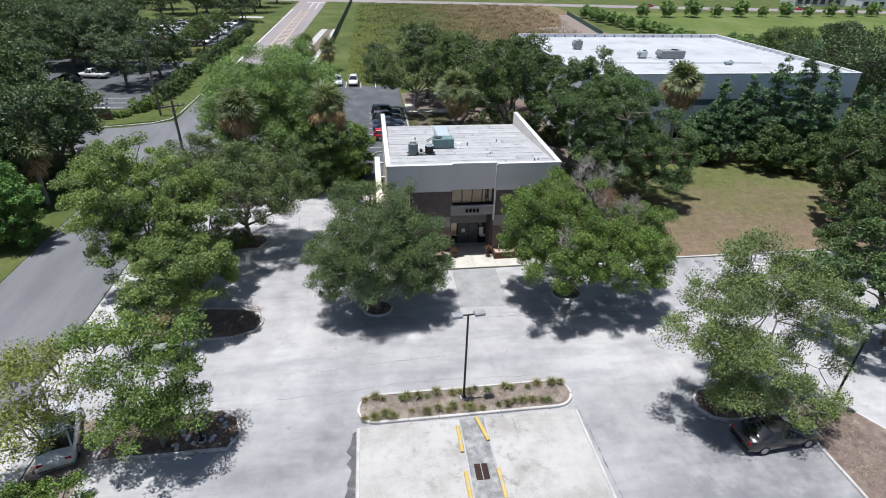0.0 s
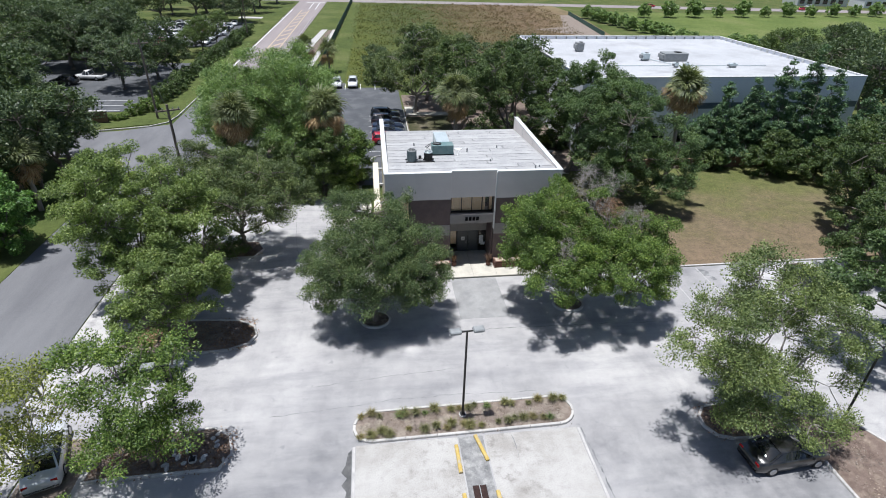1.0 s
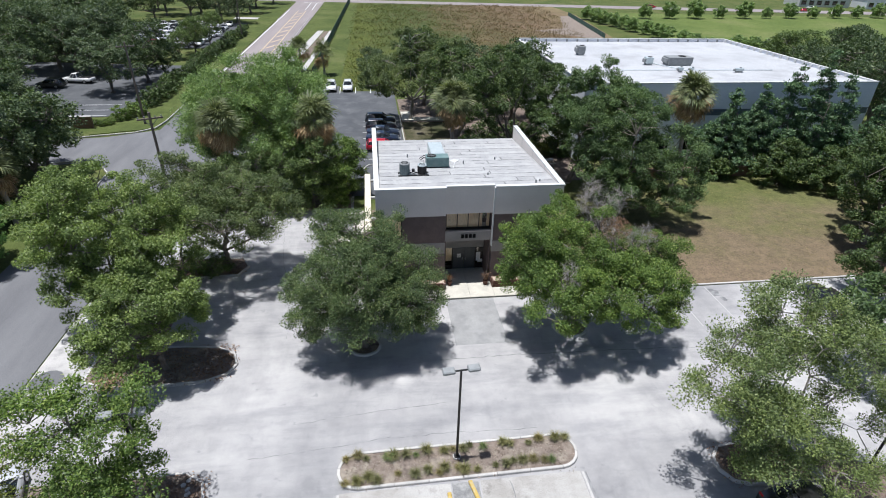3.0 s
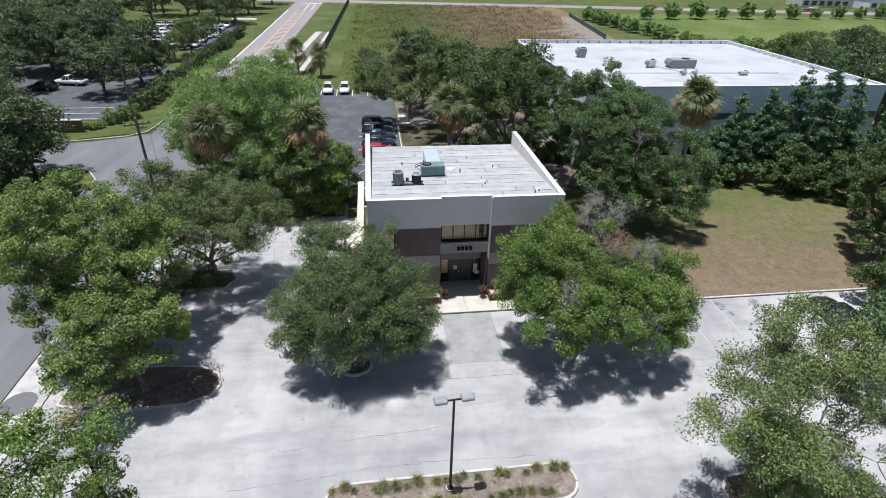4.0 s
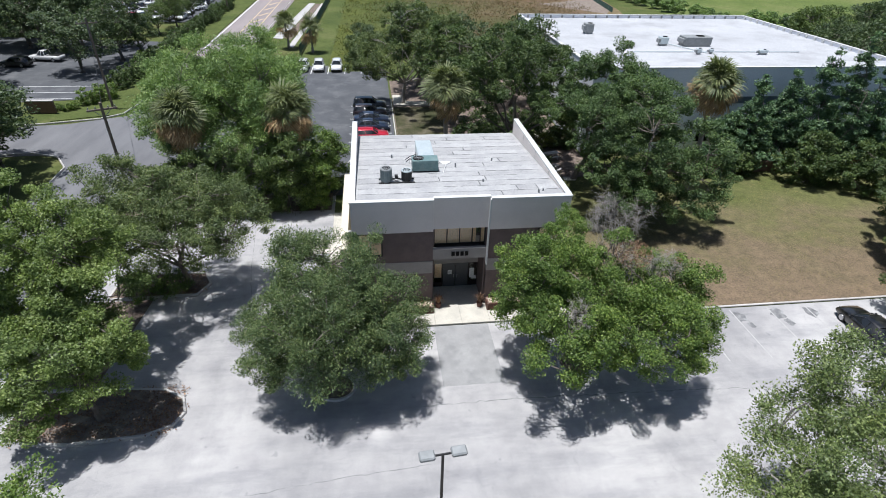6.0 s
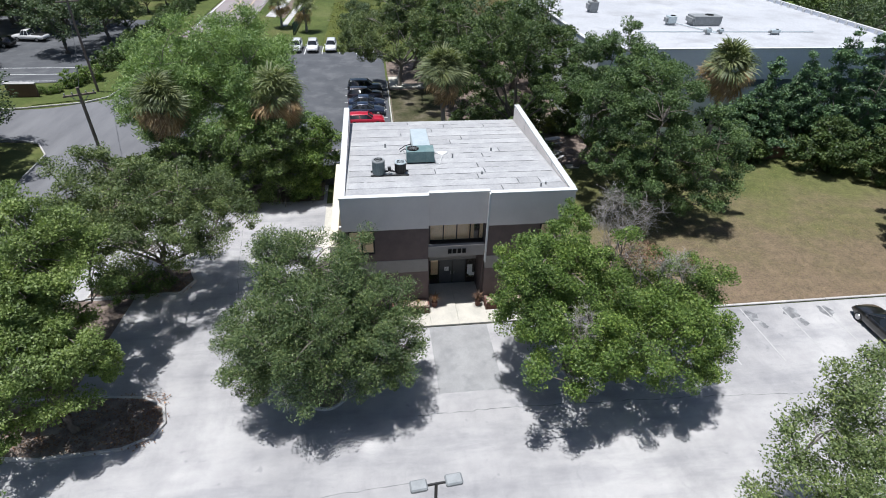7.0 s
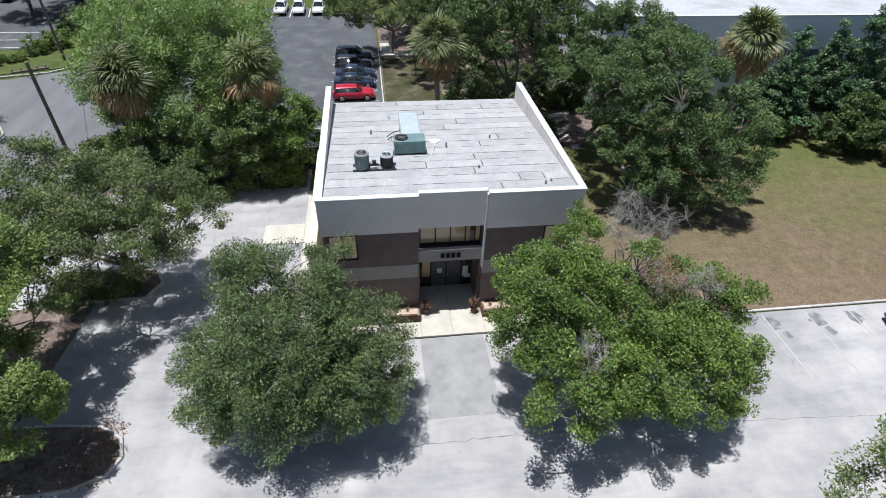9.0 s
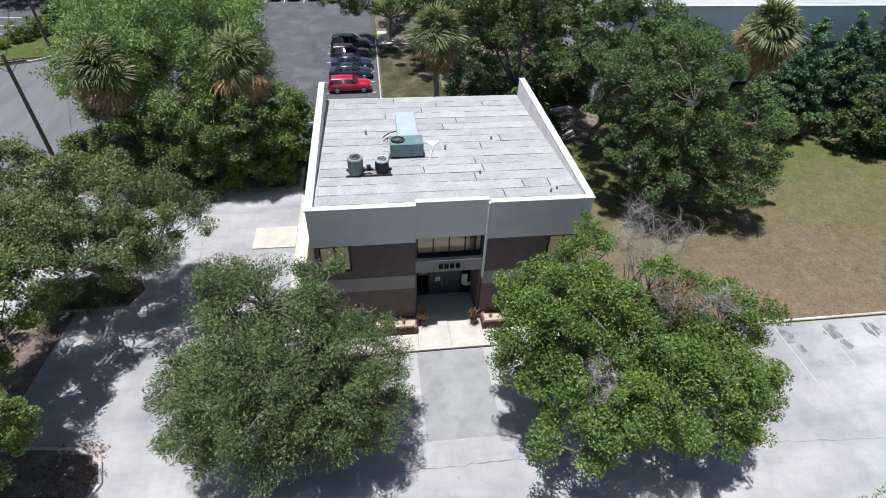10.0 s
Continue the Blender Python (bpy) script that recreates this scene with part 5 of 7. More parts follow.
thing(plant, "dark leafy plant hanging behind the upper window", "plant")
part("foliage", leaf_mesh("foliage", [(0, 0, 0), (0.1, 0, -0.25), (-0.12, 0, -0.2)], 0.32, 70, 0.16, 0.07, L_DARK, np.random.default_rng(77), None, 0.3, 0.5), L_DARK, plant)
part("cord", rod((0, 0, 0.05), (0, 0, 0.64), 0.008, sides=5), M_BLACKMET, plant)
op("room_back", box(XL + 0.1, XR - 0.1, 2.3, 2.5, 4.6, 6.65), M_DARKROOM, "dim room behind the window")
# entrance doors and side lights
YD = 2.4
op("door_head", box(XL + 0.12, XR - 0.12, YD, YD + 0.12, 2.2, 4.6), M_BAND, "pale wall over the entrance doors")
for xa, xb in ((6.35, 7.27), (7.31, 8.23)):
    d = op("door", box(xa, xb, YD, YD + 0.06, 0.02, 2.18, 0.012), M_DOOR, "charcoal entrance door leaf")
    op("panel", box(xa + 0.12, xb - 0.12, YD - 0.012, YD - 0.001, 0.2, 2.0, 0.006), M_DOOR, parent=d)
    xh = xb - 0.1 if xa < 7 else xa + 0.1
    op("handle", rod((xh, YD - 0.06, 0.95), (xh, YD - 0.06, 1.25), 0.016), M_RIM, "steel pull handle", d)
op("notice", box(6.72, 7.02, YD - 0.02, YD - 0.013, 1.25, 1.6), M_PAPER, "white paper notice with grey bars")
for j in range(3):
    op("notice_bar", box(6.76, 6.98, YD - 0.024, YD - 0.021, 1.32 + 0.08 * j, 1.35 + 0.08 * j), M_GREYMET)
# second side light: dark sheet painted as unlit room instead of a blind
for xa, xb, lit in ((XL + 0.14, 6.31, True), (8.27, XR - 0.14, False)):
    s = op("side_light", box(xa, xb, YD + 0.02, YD + 0.1, 0.0, 0.5), M_BRONZE, "bronze-framed glass side light")
    op("frame", box(xa, xa + 0.06, YD, YD + 0.1, 0.5, 2.2), M_BRONZE, parent=s)
    op("frame", box(xb - 0.06, xb, YD, YD + 0.1, 0.5, 2.2), M_BRONZE, parent=s)
    op("pane", box(xa + 0.06, xb - 0.06, YD + 0.03, YD + 0.04, 0.5, 2.2), M_PANE, parent=s).visible_shadow = False
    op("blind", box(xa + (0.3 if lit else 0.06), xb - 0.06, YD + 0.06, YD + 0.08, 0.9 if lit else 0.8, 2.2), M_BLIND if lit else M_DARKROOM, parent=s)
op("window_poster", box(8.36, 8.72, YD - 0.012, YD - 0.004, 0.85, 1.7), M_PAPER, "white posters in the side light")
op("window_poster", box(8.5, 8.9, YD - 0.02, YD - 0.013, 0.72, 1.0), M_PAPER, "white posters in the side light")
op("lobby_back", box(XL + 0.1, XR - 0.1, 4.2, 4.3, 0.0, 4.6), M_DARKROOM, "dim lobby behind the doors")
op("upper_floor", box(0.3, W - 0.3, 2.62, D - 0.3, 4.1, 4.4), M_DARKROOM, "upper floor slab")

# screen wall beside the office, tied to it by beams
screen = empty("screen_wall")
thing(screen, "tall cream stucco screen wall tied to the office by beams", "screen wall")
part("wall", box(-0.86, -0.42, 0.35, 12.0, 0.0, 5.1, 0.02), M_CREAM, screen)
part("cap", box(-0.9, -0.38, 0.3, 12.05, 5.1, 5.2, 0.015), M_CREAM, screen, "pale cap")
for y in (2.7, 6.8, 10.6):
    part("beam", box(-0.38, -0.003, y - 0.09, y + 0.09, 4.95, 5.15, 0.01), M_WHITE, screen, "white tie beam")

# entrance paving, side walks
walkway = empty("entrance_walk")
thing(walkway, "cream concrete entrance walk in large slabs", "pavement", kind="structure")
for x0, x1, y0, y1 in ((-0.9, 2.2, -1.95, -0.75), (2.21, 5.35, -1.95, -0.75), (5.36, 7.2, -1.95, 0.3), (7.21, 9.18, -1.95, 0.3), (9.19, 12.2, -1.95, -0.75), (12.21, 15.4, -1.95, -0.75), (5.4, 7.2, 0.31, 2.4), (7.21, 9.0, 0.31, 2.4)):
    part("slab", box(x0, x1, y0, y1, -0.02, 0.13, 0.008), M_SLAB, walkway)
sidewalk = empty("side_walk")
thing(sidewalk, "cream concrete walk along the side of the office", "pavement", kind="structure")
for k in range(6):
    part("slab", box(-2.28, -1.25, 0.0 + 2.45 * k, 2.44 + 2.45 * k, -0.02, 0.12, 0.008), M_SLAB, sidewalk)
part("slab", box(-5.2, -2.3, 7.9, 10.2, -0.02, 0.09, 0.01), M_SLAB, sidewalk, "cream concrete ramp slab")
sheet("side_bed", [(-0.4, 0.3), (-0.02, 0.3), (-0.02, 14.8), (-0.4, 14.8)], 0.05, M_SOIL, "narrow soil bed beside the office wall", "ground")


# ---------------- rooftop equipment ----------------
def condenser(x, y, label, r, h, casing, cap):
    z = roof_z(y)
    root = empty("condenser_unit", x, y, z + 0.12)
    thing(root, label, "air conditioner", "rooftop units")
    bm = bmesh.new()
    bmesh.ops.create_cone(bm, cap_ends=True, segments=20, radius1=r, radius2=r, depth=h, matrix=Matrix.Translation((0, 0, h / 2)))
    part("casing", bm, casing, root, "louvred casing")
    for k in range(20):
        a = 2 * math.pi * k / 20
        part("louvre", rod(((r + 0.01) * math.cos(a), (r + 0.01) * math.sin(a), 0.04), ((r + 0.008) * math.cos(a), (r + 0.008) * math.sin(a), h - 0.03), 0.016, sides=4), casing, root)
    bm = bmesh.new()
    bmesh.ops.create_cone(bm, cap_ends=True, segments=20, radius1=r * 1.1, radius2=r, depth=0.07, matrix=Matrix.Translation((0, 0, h + 0.035)))
    top = part("cover", bm, cap, root)
    for q in (0.24, 0.48, 0.72):
        pts = [(r * q * math.cos(2 * math.pi * k / 16), r * q * math.sin(2 * math.pi * k / 16), h + 0.095) for k in range(17)]
        part("guard_ring", mesh_from("guard_ring", *tube_path(pts, [0.012] * 17, 4), cap), cap, top)
    bm = bmesh.new()
    bmesh.ops.create_cone(bm, cap_ends=True, segments=16, radius1=r * 0.78, radius2=r * 0.78, depth=0.02, matrix=Matrix.Translation((0, 0, h + 0.08)))
    part("fan_opening", bm, M_BLACKPLASTIC, top)
    return root


condenser(2.42, 3.7, "round teal-grey condenser unit on a black rail frame", 0.38, 0.86, surface("teal_grey_steel", (0.13, 0.17, 0.18), (0.19, 0.235, 0.24), 3, 40, 0.55, 0.2), M_GREYMET)
condenser(3.82, 3.78, "small black condenser unit with a pale fan cover", 0.34, 0.66, M_BLACKMET, M_GALV)
rack = empty("equipment_rack", 3.1, 3.72, roof_z(3.72))
thing(rack, "black steel rail frame under the condenser units", "rack")
for s in (-0.34, 0.3):
    part("rail", box(-1.2, 1.25, s - 0.05, s + 0.05, 0.02, 0.12, 0.01), M_BLACKMET, rack)
for x in (-1.05, -0.2, 0.2, 1.1):
    part("block", box(x - 0.09, x + 0.09, -0.4, 0.36, -0.05, 0.02), M_GREYMET, rack)
part("junction_box", box(-0.1, 0.12, -0.1, 0.1, 0.12, 0.5, 0.01), M_BLACKMET, rack)
part("pipe", mesh_from("pipe", *tube_path([(-0.3, 0.1, 0.25), (-0.1, 0.2, 0.4), (0.15, 0.15, 0.35), (0.35, 0.05, 0.2)], [0.035] * 4, 6), M_WHITE), M_WHITE, rack, "white insulated pipe")
part("pipe", mesh_from("pipe", *tube_path([(-0.25, -0.25, 0.2), (0.0, -0.3, 0.3), (0.3, -0.25, 0.18)], [0.03] * 3, 6), M_WHITE), M_WHITE, rack, "white insulated pipe")
rtu = empty("rooftop_unit", 5.3, 5.35, 0)
thing(rtu, "long teal rooftop air handler with a fan and pale duct cover", "air conditioner")
z = roof_z(6.0)
part("skid", box(-0.95, 0.95, 0.1, 0.25, z - 0.02, z + 0.16), M_BLACKMET, rtu)
part("skid", box(-0.44, 0.72, 3.8, 3.95, roof_z(9.3) - 0.02, z + 0.16), M_BLACKMET, rtu)
part("cabinet", box(-0.95, 0.92, 0.0, 1.05, z + 0.16, z + 0.95, 0.02), M_TEAL, rtu, "teal steel cabinet")
part("duct_cover", box(-0.46, 0.74, 1.055, 4.15, z + 0.16, z + 0.9, 0.03), M_GALV, rtu, "pale galvanised duct cover")
bm = bmesh.new()
bmesh.ops.create_cone(bm, cap_ends=True, segments=20, radius1=0.4, radius2=0.4, depth=0.05, matrix=Matrix.Translation((-0.5, 0.52, z + 0.97)))
fan = part("fan_ring", bm, M_BLACKPLASTIC, rtu, "black round fan opening")
for k in range(6):
    a = math.pi * k / 6
    part("guard_bar", rod((-0.5 - 0.38 * math.cos(a), 0.52 - 0.38 * math.sin(a), z + 1.005), (-0.5 + 0.38 * math.cos(a), 0.52 + 0.38 * math.sin(a), z + 1.005), 0.009, sides=4), M_GREYMET, fan)
for k in range(3):
    part("access_panel", box(-0.82 + 0.56 * k, -0.32 + 0.56 * k, -0.015, -0.002, z + 0.25, z + 0.85, 0.005), M_TEAL, rtu)
part("pipe", rod((0.2, -0.25, z + 0.12), (1.3, -0.2, z + 0.08), 0.03), M_WHITE, rtu)
part("pipe", rod((1.25, -0.2, z + 0.08), (1.6, 1.2, z + 0.05), 0.03), M_WHITE, rtu)
part("pipe", rod((-0.9, 1.4, z + 0.3), (-1.4, 1.7, z + 0.1), 0.03), M_WHITE, rtu)
part("conduit", mesh_from("conduit", *tube_path([(-1.25, 2.4, z - 0.1), (-1.0, 2.1, z + 0.25), (-0.7, 1.7, z + 0.3), (-0.46, 1.5, z + 0.4)], [0.035] * 4, 6), M_BLACKMET), M_BLACKMET, rtu)
part("conduit", mesh_from("conduit", *tube_path([(-1.3, 2.9, z - 0.15), (-0.9, 2.95, z + 0.1), (-0.46, 2.8, z + 0.3)], [0.03] * 3, 6), M_BLACKMET), M_BLACKMET, rtu)
part("line_set", mesh_from("line_set", *tube_path([(-2.0, -1.3, z + 0.15), (-1.6, -1.0, z + 0.1), (-1.2, -0.4, z + 0.1), (-0.9, 0.2, z + 0.3)], [0.03] * 4, 6), M_BLACKMET), M_BLACKMET, rtu)
_c = np.random.default_rng(71)
_z = roof_z(7.3) + 0.02
thing(part("torn_sheet", prism([(7.0 + (0.42 + float(_c.uniform(-0.16, 0.12))) * math.cos(a), 7.3 + (0.36 + float(_c.uniform(-0.14, 0.12))) * math.sin(a)) for a in (2 * math.pi * k / 11 for k in range(11))], _z - 0.04, _z + 0.05, 0.02), M_WHITE), "crumpled white sheet lying on the roof", "debris")
for x, y, h in ((7.6, 6.3, 0.35), (10.6, 7.5, 0.25), (9.1, 3.2, 0.2), (3.0, 8.8, 0.3), (12.4, 0.9, 0.25), (12.8, 1.2, 0.18)):
    thing(part("vent_pipe", rod((x, y, roof_z(y) - 0.02), (x, y, roof_z(y) + h), 0.06), M_GREYMET), "short grey roof vent pipe", "vent pipe", "roof vents")


# ---------------- planters and entrance plants ----------------
def brick_planter(x0, x1, y0, y1, h):
    root = empty("brick_planter", x0, y0, 0.0)
    thing(root, "low red-brown brick planter filled with pale gravel", "planter", "entrance planters")
    w, d = x1 - x0, y1 - y0
    part("core", box(0.02, w - 0.02, 0.02, d - 0.02, 0, h - 0.04), M_MORTAR, root)
    part("gravel", box(0.12, w - 0.12, 0.12, d - 0.12, h - 0.04, h - 0.01, 0.005), M_GRAVEL, root, "pale gravel fill")
    me = bpy.data.meshes.new("brick")
    b2 = box(-0.105, 0.105, -0.05, 0.05, -0.03, 0.03, 0.006)
    b2.to_mesh(me)
    b2.free()
    me.materials.append(M_BRICK)
    rows = int(h / 0.072)
    for r in range(rows):
        z = 0.036 + r * 0.072
        sh = 0.11 * (r % 2)
        for ya, rz in ((0.045, 0), (d - 0.045, 0)):
            x = 0.11 + sh * 0.5
            while x < w - 0.1:
                ob = new("brick", me)
                ob.parent = root
                ob.matrix_basis = pose(x, ya, z, 0, 0, rz)
                x += 0.22
        for xa in (0.045, w - 0.045):
            y = 0.2 + sh * 0.5
            while y < d - 0.15:
                ob = new("brick", me)
                ob.parent = root
                ob.matrix_basis = pose(xa, y, z, 0, 0, 90)
                y += 0.22
    return root


brick_planter(2.9, 5.36, -0.72, 0.1, 0.72)
brick_planter(9.2, 11.7, -0.72, 0.1, 0.72)
_r = np.random.default_rng(21)
RUST = [tuft_mesh("foliage", L_RUST, 130, 0.75, 0.5, _r, 0.012), tuft_mesh("foliage", L_DRYFROND, 60, 0.5, 0.35, _r, 0.014)]


def pot_plant(x, y, z, s, label, pot=True, me=None):
    root = empty("potted_plant" if pot else "planter_plant", x, y, z)
    thing(root, label, "plant", "entrance plants")
    if pot:
        bm = rod((0, 0, 0), (0, 0, 0.38), 0.16, sides=14, r2=0.22)
        part("pot", bm, M_BRICK, root, "brown clay pot")
    b = part("foliage", me or RUST[0], L_RUST, root)
    b.matrix_basis = Matrix.Translation((0, 0, 0.34 if pot else 0)) @ Matrix.Diagonal((s, s, s, 1))


pot_plant(5.75, -0.05, 0.13, 1.1, "rusty red fountain grass in a brown clay pot")
pot_plant(8.72, -0.2, 0.13, 1.1, "rusty red fountain grass in a brown clay pot")
for x in (3.3, 3.9, 4.6, 9.7, 10.4, 11.1):
    pot_plant(x, -0.3, 0.7, 0.55, "small dry brown plant in the planter gravel", False, RUST[1])


# ---------------- warehouse ----------------
WX0, WX1, WY0, WY1, WH = 26.2, 66.4, 27.6, 62.8, 10.0
ware = empty("warehouse")
thing(ware, "large flat-roofed warehouse with pale blue-grey walls and white roof", "warehouse")
for k in range(6):
    xa = WX0 + (WX1 - WX0) * k / 6
    xb = WX0 + (WX1 - WX0) * (k + 1) / 6
    part("wall_panel", box(xa + 0.006, xb - 0.006, WY0, WY0 + 0.3, 0, WH - 0.12), M_WHWALL, ware, "pale blue-grey tilt-up wall panel")
    if k > 1:
        part("window_band", box(xa + (2.6 if k == 2 else 0.1), xb - 0.1, WY0 - 0.02, WY0 - 0.002, 5.8, 6.6), M_DUSKGLASS, ware, "dark window band")
    part("window_band", box(xa + 0.8, xb - 0.8, WY0 - 0.02, WY0 - 0.002, 1.2, 2.6), M_GLASS, ware, "dark window band")
part("wall", box(WX0, WX0 + 0.3, WY0 + 0.302, WY1, 0, WH - 0.12), M_WHWALL, ware)
part("wall", box(WX1 - 0.3, WX1, WY0 + 0.302, WY1, 0, WH - 0.12), M_WHWALL, ware)
part("wall", box(WX0 + 0.302, WX1 - 0.302, WY1 - 0.3, WY1, 0, WH - 0.12), M_WHWALL, ware)
part("roof", box(WX0 + 0.3, WX1 - 0.3, WY0 + 0.3, WY1 - 0.3, WH - 0.9, WH - 0.55), M_ROOFWH, ware, "white coated flat roof")
part("roof_slope", prism([(WX0 + 0.3, WY0 + 0.3), (WX1 - 0.3, WY0 + 0.3), (WX1 - 0.3, WY0 + 3.2), (WX0 + 0.3, WY0 + 3.2)], WH - 0.5, WH - 0.2), M_ROOFWH, ware)
for b in ((WX0 - 0.05, WX1 + 0.05, WY0 - 0.05, WY0 + 0.35), (WX0 - 0.05, WX1 + 0.05, WY1 - 0.35, WY1 + 0.05), (WX0 - 0.05, WX0 + 0.35, WY0 + 0.36, WY1 - 0.36), (WX1 - 0.35, WX1 + 0.05, WY0 + 0.36, WY1 - 0.36)):
    part("coping", box(b[0], b[1], b[2], b[3], WH - 0.12, WH), M_WHITE, ware, "white metal coping")
for k in range(20):
    y = WY0 + 1.5 + 1.7 * k
    part("parapet_brace", box(WX1 - 0.45, WX1 - 0.3, y, y + 0.4, WH - 0.55, WH - 0.15), M_WHITE, ware)
    x = WX0 + 1.5 + 1.95 * k
    part("parapet_brace", box(x, x + 0.25, WY1 - 0.45, WY1 - 0.3, WH - 0.55, WH - 0.15), M_GREYMET, ware)


def roof_box(x, y, sx, sy, sz, mat, label):
    root = empty("rooftop_unit", x, y, WH - 0.55)
    thing(root, label, "air conditioner", "warehouse rooftop units")
    part("curb", box(-sx / 2 + 0.1, sx / 2 - 0.1, -sy / 2 + 0.1, sy / 2 - 0.1, 0, 0.25), M_GREYMET, root)
    part("cabinet", box(-sx / 2, sx / 2, -sy / 2, sy / 2, 0.25, sz, 0.05), mat, root)
    part("hood", box(-sx / 2 - 0.25, -sx / 2 - 0.005, -sy / 2 + 0.1, sy / 2 - 0.1, sz * 0.35, sz * 0.8, 0.03), M_GREYMET, root)
    bm = bmesh.new()
    bmesh.ops.create_cone(bm, cap_ends=True, segments=14, radius1=min(sx, sy) * 0.3, radius2=min(sx, sy) * 0.3, depth=0.06, matrix=Matrix.Translation((sx * 0.15, 0, sz + 0.03)))
    part("fan_opening", bm, M_BLACKPLASTIC, root)


roof_box(45.6, 41.5, 3.8, 1.9, 1.2, M_GREYMET, "long grey rooftop air conditioner")
roof_box(41.0, 41.5, 1.1, 1.0, 1.1, M_GALV, "small pale rooftop unit")
roof_box(33.4, 49.5, 1.2, 1.3, 1.4, M_GREYMET, "boxy grey rooftop air conditioner")
roof_box(43.3, 36.3, 0.6, 0.6, 0.7, M_GALV, "small pale rooftop vent box")
roof_box(45.1, 36.5, 0.5, 0.5, 0.6, M_GALV, "small pale rooftop vent box")
roof_box(52.0, 36.0, 1.2, 0.5, 0.6, M_GALV, "low pale rooftop duct")
thing(part("roof_pipe", rod((35, 37.2, WH - 0.42), (58, 37.0, WH - 0.44), 0.06), M_GALV), "long grey pipe along the warehouse roof", "pipe")
thing(part("roof_pipe", rod((41.8, 42.2, WH - 0.42), (44.6, 36.6, WH - 0.44), 0.06), M_GALV), "grey pipe along the warehouse roof", "pipe")

# low wall at the back of the dry lawn, garden wall and sign wall
low = empty("low_wall")
thing(low, "low brown block wall behind the lawn", "wall")
part("blocks", box(28, 60, 20.9, 21.15, 0, 1.2), M_SIGNWALL, low)
part("cap", box(27.95, 60.05, 20.85, 21.2, 1.2, 1.3, 0.01), M_SIGNWALL, low)
signw = empty("sign_wall")
thing(signw, "low brown block entrance wall with pale cap", "wall")
part("blocks", box(-43.6, -40.2, 45.4, 45.8, 0, 1.6), M_SIGNWALL, signw)
part("cap", box(-43.7, -40.1, 45.3, 45.9, 1.6, 1.72, 0.02), M_GREYSLAB, signw)

# bench tables and pale slabs in the back garden
plaza = empty("patio")
thing(plaza, "white concrete patio slabs at the edge of the lot", "pavement", kind="structure")
for x0, x1, y0, y1 in ((4.7, 6.6, 46.5, 51.5), (6.62, 12.0, 46.5, 48.2), (22.0, 23.6, 32.6, 34.0), (21.8, 23.0, 20.1, 20.9)):
    part("slab", box(x0, x1, y0, y1, -0.02, 0.14, 0.01), M_SLAB, plaza)


def picnic_table(x, y, rz):
    root = empty("picnic_table", x, y, 0, rz)
    thing(root, "pale weathered picnic table under the trees", "picnic table", "picnic tables")
    for k in range(5):
        part("top_board", box(-0.9, 0.9, -0.36 + 0.148 * k, -0.225 + 0.148 * k, 0.72, 0.76, 0.008), M_GREYSLAB, root)
    for s in (-0.75, 0.6):
        part("seat", box(-0.9, 0.9, s - 0.05, s + 0.2, 0.42, 0.46, 0.008), M_GREYSLAB, root)
    for sx in (-0.65, 0.65):
        part("leg", rod((sx, -0.65, 0), (sx, -0.1, 0.72), 0.045, sides=5), M_GREYSLAB, root)
        part("leg", rod((sx, 0.65, 0), (sx, 0.1, 0.72), 0.045, sides=5), M_GREYSLAB, root)
        part("cross_beam", box(sx - 0.04, sx + 0.04, -0.8, 0.8, 0.37, 0.42), M_GREYSLAB, root)


picnic_table(22.0, 26.2, 15)
picnic_table(21.0, 22.4, 40)
picnic_table(25.5, 15.2, 70)

# ---------------- cars ----------------
place(car("sedan_car", "black sedan parked nose to the mulch bed", P_BLACK), 21.0, -21.75, -86)
place(car("sedan_car", "black sedan parked at the lawn kerb", P_BLACK), 35.3, -5.6, -2)
place(car("hatchback_car", "bright red hatchback parked behind the office", P_RED, "suv", 4.5, 1.8, 1.5), 1.3, 33.4, -88)
place(car("sedan_car", "navy blue sedan in the back lot", P_BLUE), 1.4, 36.9, -91)
place(car("sedan_car", "dark blue sedan in the back lot", P_BLUE), 1.5, 39.6, -88)
place(car("suv_car", "dark maroon car in the back lot", P_MAROON, "suv", 4.6, 1.85, 1.6), 1.3, 42.4, -90)
place(car("suv_car", "black car in the shade of the back lot", P_BLACK, "suv", 4.7, 1.9, 1.65), 1.3, 45.6, -90)
_w = car("suv_car", "white car parked at the far end of the back lot", P_WHITE, "suv", 4.6, 1.85, 1.6)
place(_w, -4.25, 67.4, 180)
copy_thing(_w, pose(-7.3, 67.3, 0, 0, 0, 182))
copy_thing(_w, pose(-10.0, 67.3, 0, 0, 0, 178))
place(car("pickup_truck", "white pickup truck in the side lot", P_WHITE, "pickup", 5.6, 1.95, 1.8), -54.5, 74.5, 80)
place(car("suv_car", "dark car in the side lot", P_BLACK, "suv", 4.7, 1.9, 1.65), -57.5, 70.5, 85)
place(car("sedan_car", "pale silver sedan parked under the street trees", P_SILVER), -18.7, -17.5, 20)
_far = [car("sedan_car", "white car in the distant lot", P_WHITE), car("sedan_car", "silver car in the distant lot", P_SILVER), car("suv_car", "black car in the distant lot", P_BLACK, "suv", 4.7, 1.9, 1.6), car("sedan_car", "red car in the distant lot", P_RED)]
_r = np.random.default_rng(2)
